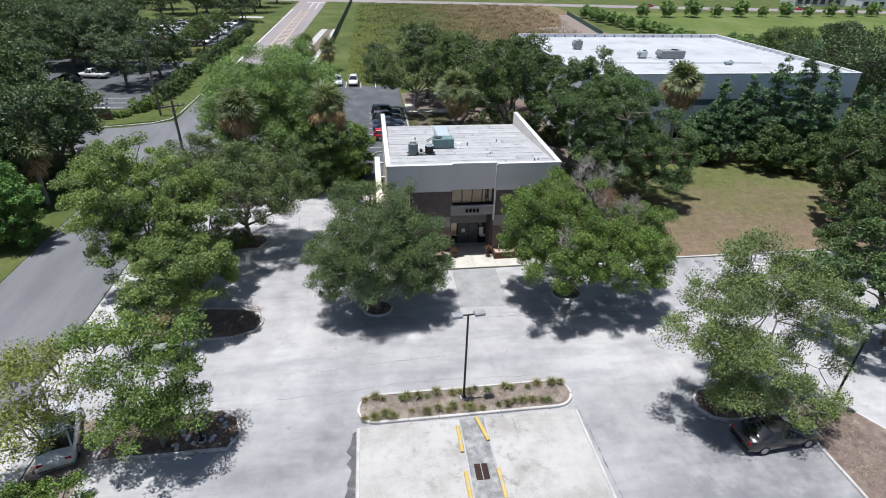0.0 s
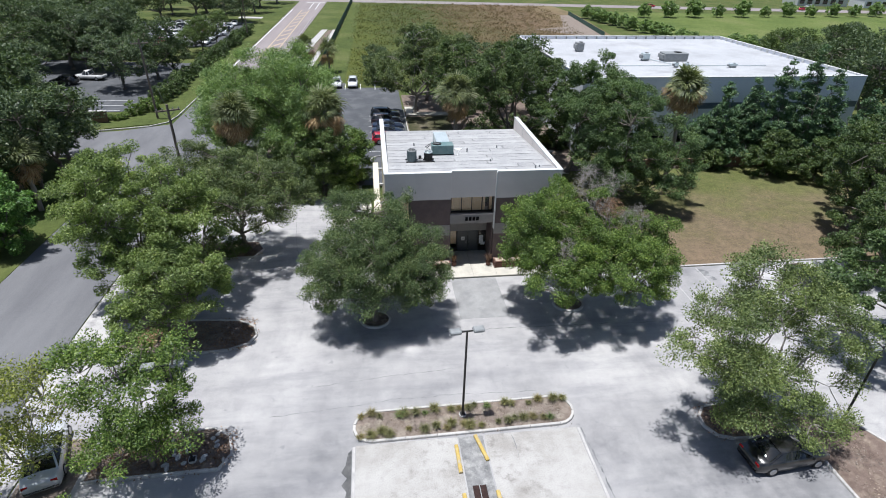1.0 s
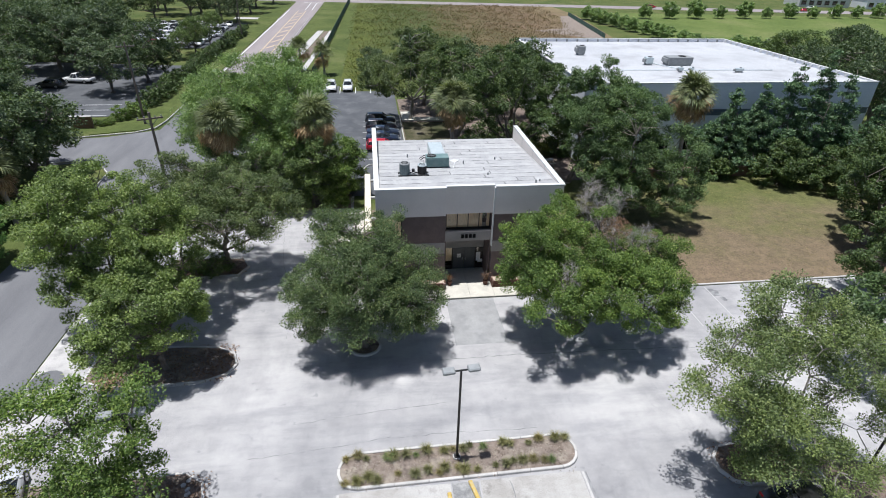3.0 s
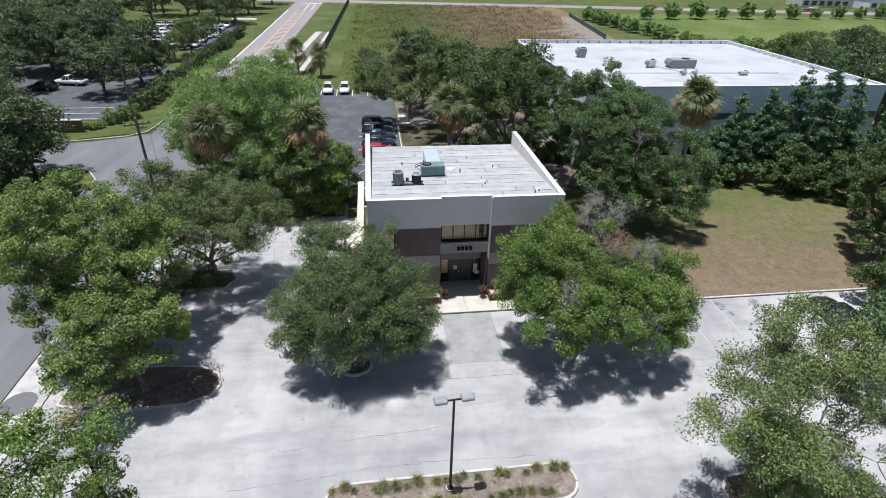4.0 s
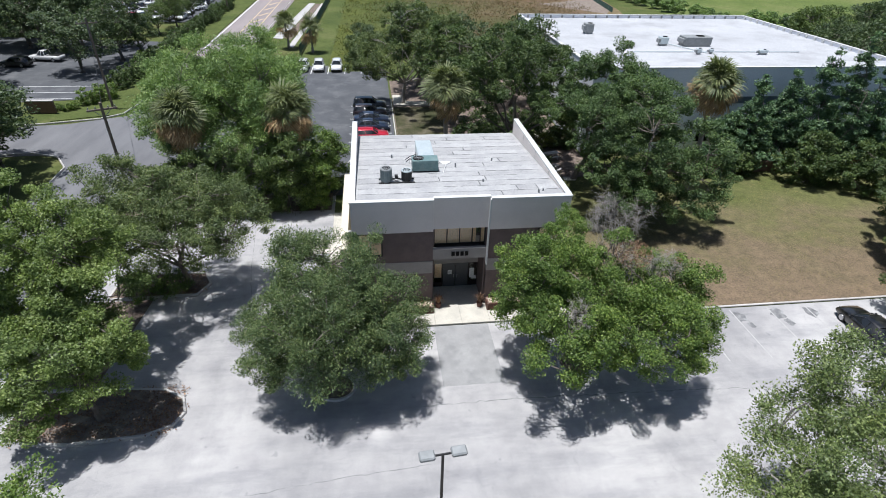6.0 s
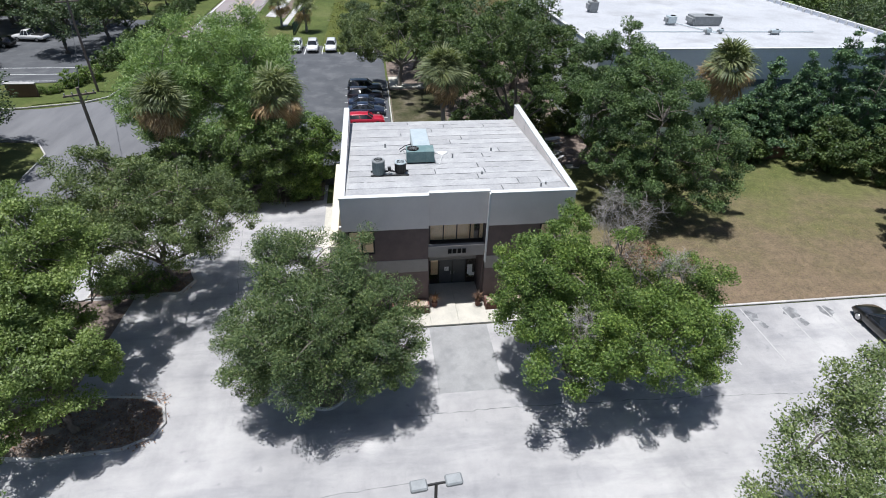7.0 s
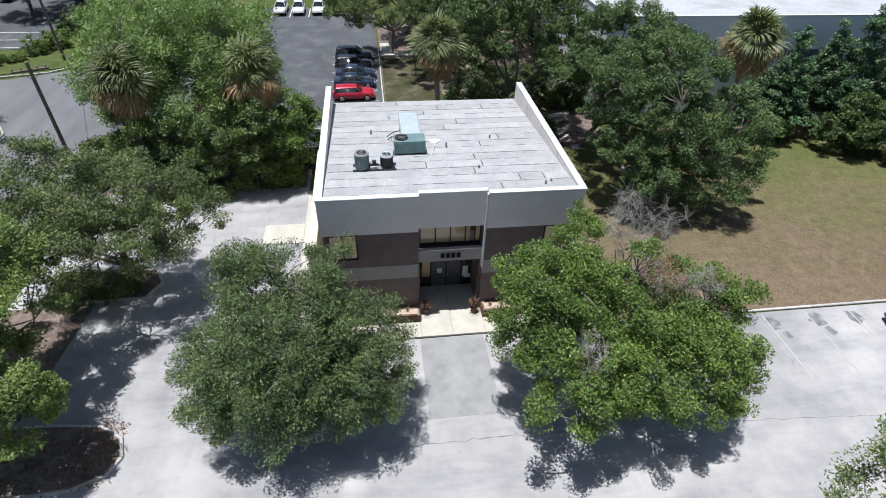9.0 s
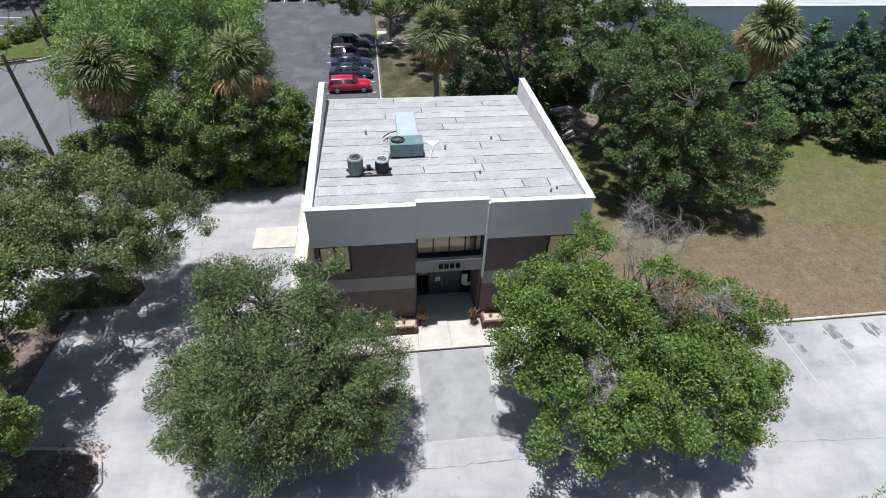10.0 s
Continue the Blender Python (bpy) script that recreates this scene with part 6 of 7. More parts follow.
for k, m in enumerate(pose(-63 + 2.8 * (k % 8), 116 + 7.2 * (k // 8), 0, 0, 0, float(_r.uniform(-4, 4)) + 180 * (k % 2)) for k in range(48)):
    if k < 4:
        _far[k].matrix_basis = m
    else:
        copy_thing(_far[int(_r.choice(4, p=(0.45, 0.25, 0.25, 0.05)))], m)
for x, y in ((-44, 134), (-44, 138), (-43.5, 131)):
    copy_thing(_far[0 if y != 138 else 2], pose(x, y, 0, 0, 0, 88))
copy_thing(_far[3], pose(132, 222, 0, 0, 0, -84))
copy_thing(_far[3], pose(205, 214, 0, 0, 0, -84))
copy_thing(_far[0], pose(218, 226, 0, 0, 0, 20))

# ---------------- fences and far buildings ----------------
fence = empty("mesh_fence")
thing(fence, "dark green mesh fence along the field", "fence")
n = 16
for k in range(n):
    t0, t1 = k / n, (k + 1) / n
    x0, y0, x1, y1 = -11.6 + 3.8 * t0, 78 + 158 * t0, -11.6 + 3.8 * t1, 78 + 158 * t1
    bm = prism([(x0 - 0.02, y0), (x0 + 0.02, y0), (x1 + 0.02, y1 - 0.1), (x1 - 0.02, y1 - 0.1)], 0.05, 1.9)
    part("fence_panel", bm, M_FENCE, fence)
    part("post", rod((x0, y0, -0.1), (x0, y0, 2.0), 0.05), M_BLACKMET, fence)


fence2 = empty("chain_link_fence")
thing(fence2, "grey-green chain link fence beside the field", "fence")
for k in range(12):
    t0, t1 = k / 12, (k + 1) / 12
    x0, y0, x1, y1 = 80 - 8 * t0, 188 - 58 * t0, 80 - 8 * t1, 188 - 58 * t1
    part("fence_panel", prism([(x0 - 0.02, y0), (x0 + 0.02, y0), (x1 + 0.02, y1 + 0.1), (x1 - 0.02, y1 + 0.1)], 0.05, 1.4), M_FENCE, fence2)
    part("post", rod((x0, y0, -0.1), (x0, y0, 1.5), 0.05), M_GREYMET, fence2)


def far_block(label, x, y, sx, sy, h, mat, rz):
    root = empty("commercial_building", x, y, 0, rz)
    thing(root, label, "building", "distant buildings")
    part("wall", box(-sx / 2, sx / 2, -sy / 2, sy / 2, 0, h), mat, root)
    part("roof", box(-sx / 2 - 0.3, sx / 2 + 0.3, -sy / 2 - 0.3, sy / 2 + 0.3, h, h + 0.5, 0.05), M_WHITE, root)
    for k in range(int(sx / 4)):
        xa = -sx / 2 + 1 + 4 * k
        w = part("window", box(xa, xa + 2.4, -sy / 2 - 0.04, -sy / 2 - 0.005, 1.0, 3.0), M_GLASS, root)
        part("sill", box(xa - 0.1, xa + 2.5, -sy / 2 - 0.12, -sy / 2 - 0.045, 0.85, 0.98), M_WHITE, w)


far_block("distant white commercial building", 233, 242, 26, 14, 6, M_WHITE, -7)
far_block("distant dark-fronted commercial building", 262, 232, 24, 12, 5, M_WHWALL, -7)


# ---------------- trees, shrubs, grasses ----------------
tree("elm_tree", "dense dark green small-leaved tree in a kerbed ring", -1.15, -7.0,
     [(0.3, 0.5, 5.2, 4.6, 3.7, 3.5), (-2.6, 0.6, 4.3, 2.3, 2.2, 2.0), (3.0, -0.3, 3.6, 2.5, 2.3, 2.0), (0.9, 2.0, 7.0, 2.6, 2.2, 2.2), (-0.2, -1.5, 3.9, 3.3, 1.5, 1.6), (-1.9, 2.6, 7.9, 1.4, 1.3, 1.3), (0.2, -0.8, 4.6, 3.0, 2.6, 2.4), (0.0, 0.6, 7.2, 2.6, 2.2, 1.8), (1.7, -1.2, 3.8, 2.6, 1.7, 1.7), (-2.0, -1.1, 3.8, 2.4, 1.7, 1.7)],
     L_DEEP, 190000, 640, 0.15, 0.052, 0.24, 1.7, 9, seed=11, clump_r=0.6, droop=0.15, up=0.45, subs=120, sub_r=0.95, low=-0.7, fluff=0.82)
tree("oak_tree", "bright green oak with leafless grey branches in its crown", 13.9, -6.5,
     [(-3.2, 0.4, 5.8, 2.5, 2.5, 2.9), (-1.6, -2.0, 5.0, 3.1, 3.0, 2.6), (-2.6, -3.4, 4.6, 2.2, 2.0, 2.0), (3.4, -1.8, 4.5, 3.0, 3.1, 2.4), (0.8, 1.4, 6.4, 3.2, 2.7, 2.7), (5.0, 0.4, 5.4, 2.0, 2.3, 2.0), (-0.4, 3.2, 7.2, 2.2, 1.6, 1.8), (2.0, -2.8, 4.6, 2.6, 2.2, 2.2), (1.6, -0.4, 5.6, 3.0, 2.8, 2.2)],
     L_LIVE, 185000, 620, 0.125, 0.085, 0.28, 1.8, 9, seed=12, clump_r=0.56, droop=0.05, up=0.6, subs=112, sub_r=1.0, fluff=0.8,
     bare=[((2.2, 3.0, 8.0), 2.4, 380), ((3.6, -0.3, 7.4), 1.3, 170), ((1.9, -0.2, 7.8), 1.1, 130), ((-2.2, -3.0, 6.7), 1.2, 160), ((-1.6, 2.4, 7.8), 0.8, 60)], rusty=[((1.8, -0.2, 8.5), 0.95, 1100), ((4.5, -0.2, 7.8), 0.35, 110)])
tree("sycamore_tree", "airy light green tree with open branching over a kerbed island", 20.4, -18.9,
     [(-0.4, 1.4, 8.9, 2.7, 2.3, 1.2), (-2.8, 0.5, 7.9, 1.9, 1.9, 1.1), (-4.3, -0.2, 6.3, 1.9, 1.9, 1.3), (-2.6, -1.0, 5.4, 1.8, 1.6, 1.0), (2.7, 0.4, 6.8, 2.3, 2.1, 1.7), (3.8, 0.0, 4.0, 1.4, 1.6, 1.4), (-0.6, -1.6, 4.1, 1.8, 1.6, 1.4), (1.8, -2.6, 2.4, 1.8, 1.3, 0.9), (0.8, 2.2, 6.6, 2.2, 1.7, 1.2), (-2.0, -2.0, 3.4, 1.2, 1.1, 0.8)],
     L_AIRY, 80000, 300, 0.14, 0.076, 0.2, 2.0, 12, bark=M_PALEBARK, seed=13, clump_r=0.62, droop=0.15, up=0.6, subs=58, sub_r=0.95, fluff=0.86)
tree("oak_tree", "broad bushy green oak beside the street", -16.6, -4.0,
     [(-0.6, 0.0, 8.6, 4.2, 3.8, 3.8), (-3.2, 0.4, 6.6, 2.8, 2.8, 3.0), (1.7, 0.4, 7.6, 2.8, 2.8, 2.8), (-2.0, 2.6, 8.2, 3.0, 2.6, 2.8), (0.6, -2.4, 6.4, 3.0, 2.2, 2.4), (2.6, 0.2, 6.6, 2.2, 2.2, 2.2), (-0.4, -1.4, 4.8, 3.2, 2.4, 2.5)],
     L_SUNOAK, 118400, 350, 0.16, 0.09, 0.26, 1.8, 8, seed=14, clump_r=0.62, subs=74, sub_r=1.15, fluff=0.8)
tree("oak_tree", "low yellow-green oak in a long kerbed island", -13.9, -8.0,
     [(0.1, -0.2, 5.2, 3.0, 2.4, 2.1), (-1.0, 1.2, 5.6, 2.4, 2.0, 2.0), (-1.4, -1.4, 3.8, 2.3, 1.8, 1.6), (1.6, -0.2, 4.4, 1.6, 1.8, 1.6)],
     L_SUNOAK, 57600, 180, 0.151, 0.09, 0.2, 1.4, 7, seed=15, clump_r=0.55, subs=38, sub_r=0.95, fluff=0.8, bare=[((-0.6, -1.4, 5.6), 0.9, 70)])
tree("oak_tree", "grey-green spreading oak beside the drive", -12.6, 4.6,
     [(0.4, -0.4, 6.6, 4.4, 3.5, 2.7), (4.0, 0.0, 5.8, 2.5, 2.4, 1.9), (-2.8, 0.2, 7.2, 3.0, 3.0, 2.4), (1.0, -1.4, 4.6, 3.2, 2.2, 1.9), (1.2, -3.6, 6.0, 2.8, 2.4, 2.0), (-1.8, -4.6, 6.0, 2.6, 2.4, 2.2)],
     L_GREY, 99200, 330, 0.151, 0.082, 0.25, 2.0, 8, seed=16, clump_r=0.62, subs=70, sub_r=1.1, fluff=0.8)
tree("maple_tree", "slender light green tree in a stony kerbed island", -13.0, -18.6,
     [(-1.4, 0.2, 7.0, 1.7, 1.5, 1.0), (0.5, 0.0, 5.4, 2.2, 2.0, 1.4), (1.7, -0.5, 3.6, 1.3, 1.2, 0.8), (-0.4, -1.2, 2.8, 1.5, 1.3, 0.9), (1.6, 0.5, 7.0, 1.3, 1.3, 0.7), (0.4, -2.2, 4.0, 1.5, 1.2, 0.8)],
     L_LIVE, 30000, 140, 0.15, 0.085, 0.15, 2.2, 9, seed=17, clump_r=0.58, subs=34, sub_r=0.85, fluff=0.84, rusty=[((1.4, 0.9, 8.0), 0.5, 120)])
tree("ash_tree", "sparse yellowing tree with thin pale branches", -18.4, -19.0,
     [(1.1, 0.0, 6.4, 1.3, 1.3, 1.0), (1.5, 0.3, 3.9, 1.6, 1.4, 1.1), (-0.6, -0.5, 2.8, 1.7, 1.5, 1.2), (-0.9, 0.1, 4.7, 1.5, 1.4, 1.1)],
     L_YELLOW, 14000, 100, 0.15, 0.08, 0.12, 1.6, 9, bark=M_PALEBARK, seed=18, clump_r=0.6, subs=26, sub_r=0.8, fluff=0.9)
shrub("hedge_shrub", "dense green clipped shrub by the lot", -16.0, -22.6, [(0, 0, 1.0, 1.8, 1.4, 1.0), (-2.4, -0.6, 1.0, 1.6, 1.4, 1.0)], L_LIVE, 16000, 140, 0.13, 0.09, 19)
shrub("hedge_shrub", "dense green shrub by the lot", -19.8, -24.4, [(0, 0, 1.2, 1.9, 1.6, 1.2)], L_LIVE, 12000, 110, 0.13, 0.09, 20)

# beside and behind the office
tree("oak_tree", "large dark oak beside the office and dry lawn", 23.3, 11.6,
     [(1.0, 0.4, 8.8, 4.8, 4.6, 3.8), (5.8, -0.6, 6.4, 4.0, 3.8, 3.0), (-1.4, 1.6, 8.6, 2.8, 3.4, 3.2), (8.0, -1.4, 3.8, 2.5, 2.5, 1.9), (2.6, 2.2, 10.6, 2.6, 2.6, 2.2), (-0.6, -0.8, 5.6, 2.8, 2.8, 2.4), (3.2, -2.0, 4.8, 3.8, 3.0, 2.6), (0.6, -2.4, 4.8, 2.8, 2.4, 2.4), (2.0, -3.6, 3.9, 3.2, 2.0, 1.9), (5.6, -3.0, 3.6, 2.8, 2.1, 2.0)],
     L_DENSE, 112000, 400, 0.185, 0.107, 0.34, 2.4, 10, seed=21, low=-0.9, clump_r=0.75, subs=76, sub_r=1.35)
tree("oak_tree", "dark oak behind the office", 17.2, 26.0,
     [(-1.2, 0.6, 10.8, 4.8, 4.4, 3.8), (3.6, 1.2, 9.4, 3.8, 3.8, 3.4), (-4.4, 0.4, 8.4, 3.0, 3.4, 3.0), (3.2, -2.6, 7.8, 3.2, 3.0, 2.4)],
     L_DARK, 66000, 260, 0.22, 0.14, 0.34, 2.6, 9, seed=22, low=-0.8, tri=True, clump_r=0.8, subs=46, sub_r=1.4)
tree("oak_tree", "open grey-green oak behind the parked cars", 6.0, 47.6,
     [(1.0, 0.0, 9.6, 5.0, 4.4, 3.8), (-4.2, -0.6, 7.6, 3.6, 3.2, 3.0), (5.6, 0.6, 9.2, 4.2, 3.6, 3.2), (0.6, -1.0, 6.4, 4.0, 3.0, 2.6), (-3.2, -3.6, 6.4, 3.2, 2.6, 2.4), (-5.0, -4.0, 6.2, 2.2, 2.2, 2.2), (2.4, -7.6, 9.0, 3.4, 3.4, 2.2), (5.0, -1.4, 6.0, 3.6, 2.8, 2.6)],
     L_GREY, 60000, 330, 0.26, 0.13, 0.32, 3.2, 10, bark=M_PALEBARK, seed=23, low=-0.8, tri=True, clump_r=0.8, subs=52, sub_r=1.3)
tree("oak_tree", "dark oak beside the warehouse", 22.8, 20.5, [(0.8, -1.0, 9.6, 4.0, 3.8, 3.8), (4.6, -1.6, 9.6, 2.7, 2.7, 3.0), (2.2, -2.0, 12.4, 2.2, 2.0, 1.6), (3.6, 0.6, 7.0, 3.2, 3.0, 2.8), (-1.8, -0.4, 8.0, 2.6, 2.6, 2.2)], L_DENSE, 58000, 240, 0.21, 0.12, 0.3, 2.4, 8, seed=24, low=-0.8, tri=True, clump_r=0.8, subs=38, sub_r=1.35)
tree("laurel_tree", "dark leafy tree behind the office", 12.0, 38.5, [(0, 0, 8.5, 4.6, 4.2, 3.8), (6.5, 0, 8, 4.2, 4.2, 3.6)], L_DARK, 22000, 170, 0.3, 0.18, 0.3, 2.4, 8, seed=25, low=-0.8, tri=True, clump_r=0.9, subs=34, sub_r=1.5)

# those at (19.6, 31.0) and (18.4, 22.4) are added to darken shaded ground
for k, (x, y, r, h, m) in enumerate(((12.4, 26.5, 2.6, 4.6, L_DARK), (15.4, 21.0, 2.4, 5.0, L_DARK), (15.8, 31.0, 2.8, 4.6, L_DARK), (12.6, 21.6, 1.9, 3.4, L_DARK), (19.6, 31.0, 2.4, 4.6, L_DARK), (18.4, 22.4, 1.7, 2.8, L_DARK), (24.6, 30.4, 2.2, 4.0, L_DARK))):
    shrub("understory_shrub", "dark leafy understory shrub in the shade behind the office", x, y, [(0, 0, h * 0.45, r, r * 0.9, h * 0.5)], m, 7000, 90, 0.26, 0.17, 140 + k, "understory shrubs", clump_r=0.7, sub_r=0.9)
shrub("yellow_shrub", "small yellow-green shrub beside the patio", 22.4, 29.4, [(0, 0, 1.0, 0.9, 0.9, 0.9)], L_YELLOW, 2500, 40, 0.16, 0.1, 150)
for k, (x, y, r, m) in enumerate(((15.9, -0.4, 0.9, L_LIVE), (17.6, 0.4, 1.0, L_YELLOW), (-15.4, 3.2, 1.4, L_LIVE), (-13.4, 3.6, 1.1, L_OLIVE))):
    shrub("low_shrub", "low light green shrub at the edge of the bed", x, y, [(0, 0, r * 0.7, r, r, r * 0.8)], m, 3500, 50, 0.14, 0.08, 160 + k, "low shrubs")

# feathery thicket left of the office
for k, (x, y, lobes, m, s) in enumerate((
        (-12.6, 21.5, [(0, 0, 9.2, 4.6, 4.2, 4.8), (-3.6, -0.4, 7.8, 3.4, 3.2, 4.0), (-2.0, -2.6, 5.4, 3.0, 2.4, 3.4)], L_LIME, 31),
        (-7.4, 19.8, [(-0.4, 0.6, 8.6, 3.4, 3.4, 4.6), (2.0, -0.6, 4.6, 1.9, 2.4, 3.2), (-1.6, -2.2, 5.6, 2.8, 2.2, 3.4)], L_LIME, 32),
        (-9.6, 26.0, [(-0.2, 0, 9.2, 4.2, 4.2, 4.6), (2.4, 0.6, 5.0, 2.0, 2.8, 3.0)], L_LIME, 33),
        (-16.8, 26.0, [(0, 0, 7.4, 3.8, 4.0, 4.0), (-0.6, 3.2, 5.8, 2.8, 3.0, 3.0)], L_LIME, 34))):
    tree("willow_thicket_tree", "feathery light green many-stemmed tree in a thicket", x, y, lobes, m, 52000, 300, 0.28, 0.085, 0.12, 2.0, 8, seed=s, clump_r=0.75, stems=3, tri=True, droop=0.1, up=0.3, group="thicket trees", subs=54, sub_r=1.1, low=-0.8, fluff=0.95)
for k, (x, y, r, h, m) in enumerate(((-3.7, 15.4, 1.7, 7.0, L_LIVE), (-5.9, 14.9, 2.0, 7.8, L_OLIVE), (-8.6, 15.2, 2.3, 6.6, L_OLIVE), (-11.6, 15.6, 2.4, 5.6, L_DARK), (-2.9, 18.4, 1.9, 6.0, L_LIVE), (-18.6, 17.6, 2.0, 3.4, L_GREY), (-15.2, 15.8, 2.2, 6.4, L_OLIVE))):
    shrub("thicket_shrub", "dense shaded green shrub at the edge of the thicket", x, y, [(0, 0.4, h * 0.3, r, r * 0.8, h * 0.32), (0.2, 0.4, h * 0.68, r * 0.9, r * 0.75, h * 0.32)], m, 15000, 150, 0.2, 0.12, 40 + k, "thicket shrubs", clump_r=0.6, sub_r=0.85)

tree("crape_myrtle_tree", "small tree with faded rusty flower heads beside the far road", -22.2, 52.0, [(0, 0, 3.6, 2.6, 2.4, 1.8), (1.8, 0.6, 4.2, 1.8, 1.8, 1.4)], L_GREY, 8000, 70, 0.3, 0.16, 0.12, 1.4, 6, seed=35, tri=True, clump_r=0.6, rusty=[((0.2, -0.4, 5.2), 1.5, 500), ((1.9, 0.2, 5.4), 1.1, 300)])
palm("cabbage palm with olive fronds and a skirt of dry leaves", -14.9, 17.4, 8.8, 1.45, 0.45, 51)
palm("cabbage palm with a rusty skirt of dry leaves", -5.6, 17.2, 9.2, 1.45, 0.55, 52)
palm("cabbage palm with green drooping fronds behind the office", 9.0, 22.0, 9.6, 1.5, 0.25, 53)
palm("cabbage palm with yellow-brown fronds before the warehouse", 33.8, 16.8, 11.4, 1.5, 0.48, 54)
palm("small cabbage palm by the far road", -14.4, 84, 4.8, 1.6, 0.3, 55, 30)
palm("small cabbage palm by the fence", -9.4, 80, 4.6, 1.5, 0.3, 56, 30)
palm("cabbage palm across the street", -34.5, 14.5, 5.6, 1.4, 0.3, 57, 36)
palm("cabbage palm across the street", -39.5, 20, 6.5, 1.4, 0.3, 58, 36)

# screen of conical trees before the warehouse
_r = np.random.default_rng(61)
for k, (x, y, h) in enumerate(((40.8, 22.8, 7.2), (42.9, 22.0, 10.2), (46.6, 22.4, 10.9), (49.9, 22.0, 13.2), (53.4, 21.8, 14.7), (57.4, 22.4, 12.0), (61.4, 20.4, 9.6), (66.0, 21.6, 10.0))):
    w = _r.uniform(2.1, 2.9)
    tree("conical_tree", "dark blue-green conical screen tree by the warehouse", x, y, [(0, 0, h * 0.22, w, w, h * 0.2), (0.2, 0, h * 0.4, w * 0.8, w * 0.75, h * 0.2), (0, 0.1, h * 0.58, w * 0.55, w * 0.55, h * 0.2), (0.1, 0, h * 0.74, w * 0.34, w * 0.34, h * 0.18), (0, 0, h * 0.88, w * 0.14, w * 0.14, h * 0.13)], L_CONIF, 18000, 190, 0.28, 0.15, 0.16, 1.2, 7, seed=62 + k, tri=True, clump_r=0.6, group="screen trees", low=-0.8, subs=64, sub_r=0.55)
for k, (x, y, z, r) in enumerate(((48.0, 17.6, 2.2, 3.0), (52.5, 15.6, 2.4, 3.2), (57.0, 13.4, 2.6, 3.4), (62, 10.5, 2.8, 3.6), (41.5, 20.6, 1.4, 1.8))):
    shrub("spreading_shrub", "dark spreading shrub at the lawn edge", x, y, [(0, 0, z, r, r * 0.8, z), (0.5, 0.6, z * 1.5, r * 0.7, r * 0.6, z * 0.8)], L_DARK, 12000, 130, 0.28, 0.16, 75 + k, "lawn edge shrubs", clump_r=0.7, sub_r=1.0)
tree("oak_tree", "dark oak at the corner of the dry lawn", 47.0, 3.4, [(0.6, 0, 6.6, 4.6, 4.4, 4.2), (-2.4, -2.4, 3.8, 2.8, 2.6, 2.4), (3.0, 3.0, 6.4, 3.8, 3.8, 3.8)], L_DARK, 60000, 240, 0.22, 0.13, 0.32, 1.8, 8, seed=81, low=-0.8, clump_r=0.75, subs=44, sub_r=1.3)
tree("oak_tree", "green oak beside the lot", 42.2, -5.6, [(0, 0, 5.4, 4.2, 3.8, 3.6), (-1.6, 1.0, 3.0, 2.5, 2.3, 1.8)], L_DARK, 42000, 190, 0.2, 0.12, 0.26, 1.6, 8, seed=82, low=-0.8, clump_r=0.7, subs=30, sub_r=1.15)
tree("oak_tree", "green oak over the side of the lot", 34.8, -14.8, [(-0.4, 0.4, 6.6, 4.6, 4.0, 3.4), (-3.4, 1.2, 5.0, 2.5, 2.5, 2.2), (-2.0, -1.6, 3.8, 2.6, 2.2, 2.0)], L_DENSE, 42000, 190, 0.2, 0.12, 0.26, 2.0, 8, seed=83, clump_r=0.7, subs=30, sub_r=1.15)

# across the street and along the side lots
tree("laurel_tree", "dense bright green broadleaf tree on the street verge", -32.9, 6.2,
     [(0, 0, 4.4, 2.5, 2.4, 2.6), (0.5, -0.6, 2.4, 2.2, 2.0, 1.9), (-0.6, 0.6, 6.4, 1.7, 1.7, 1.3)], L_FRESH, 20000, 160, 0.22, 0.15, 0.2, 1.2, 7, seed=95, low=-0.85, clump_r=0.6, subs=40, sub_r=0.8, fluff=0.75)
_r = np.random.default_rng(90)
FAR = []
for k, (m, s) in enumerate(((L_OLIVE, 91), (L_BLUISH, 92), (L_WOOD, 93), (L_BLUISH, 94))):
    FAR.append(tree("roadside_tree", ("soft green", "greyish green", "dull green", "grey-green")[k] + " roadside tree with an uneven crown", (-38.4, -41, -39.5, -44)[k], (6, 13, 20.5, 24)[k], [(0, 0, 5.0, 3.4, 3.4, 2.8), (1.6, -0.8, 3.4, 2.5, 2.5, 1.9), (-1.4, 1.0, 6.6, 2.2, 2.2, 1.7)], m, 10500, 170, 0.25, 0.17, 0.25, 1.8, 7, seed=s, clump_r=0.75, group="roadside trees", subs=30, sub_r=1.2, tri=True))
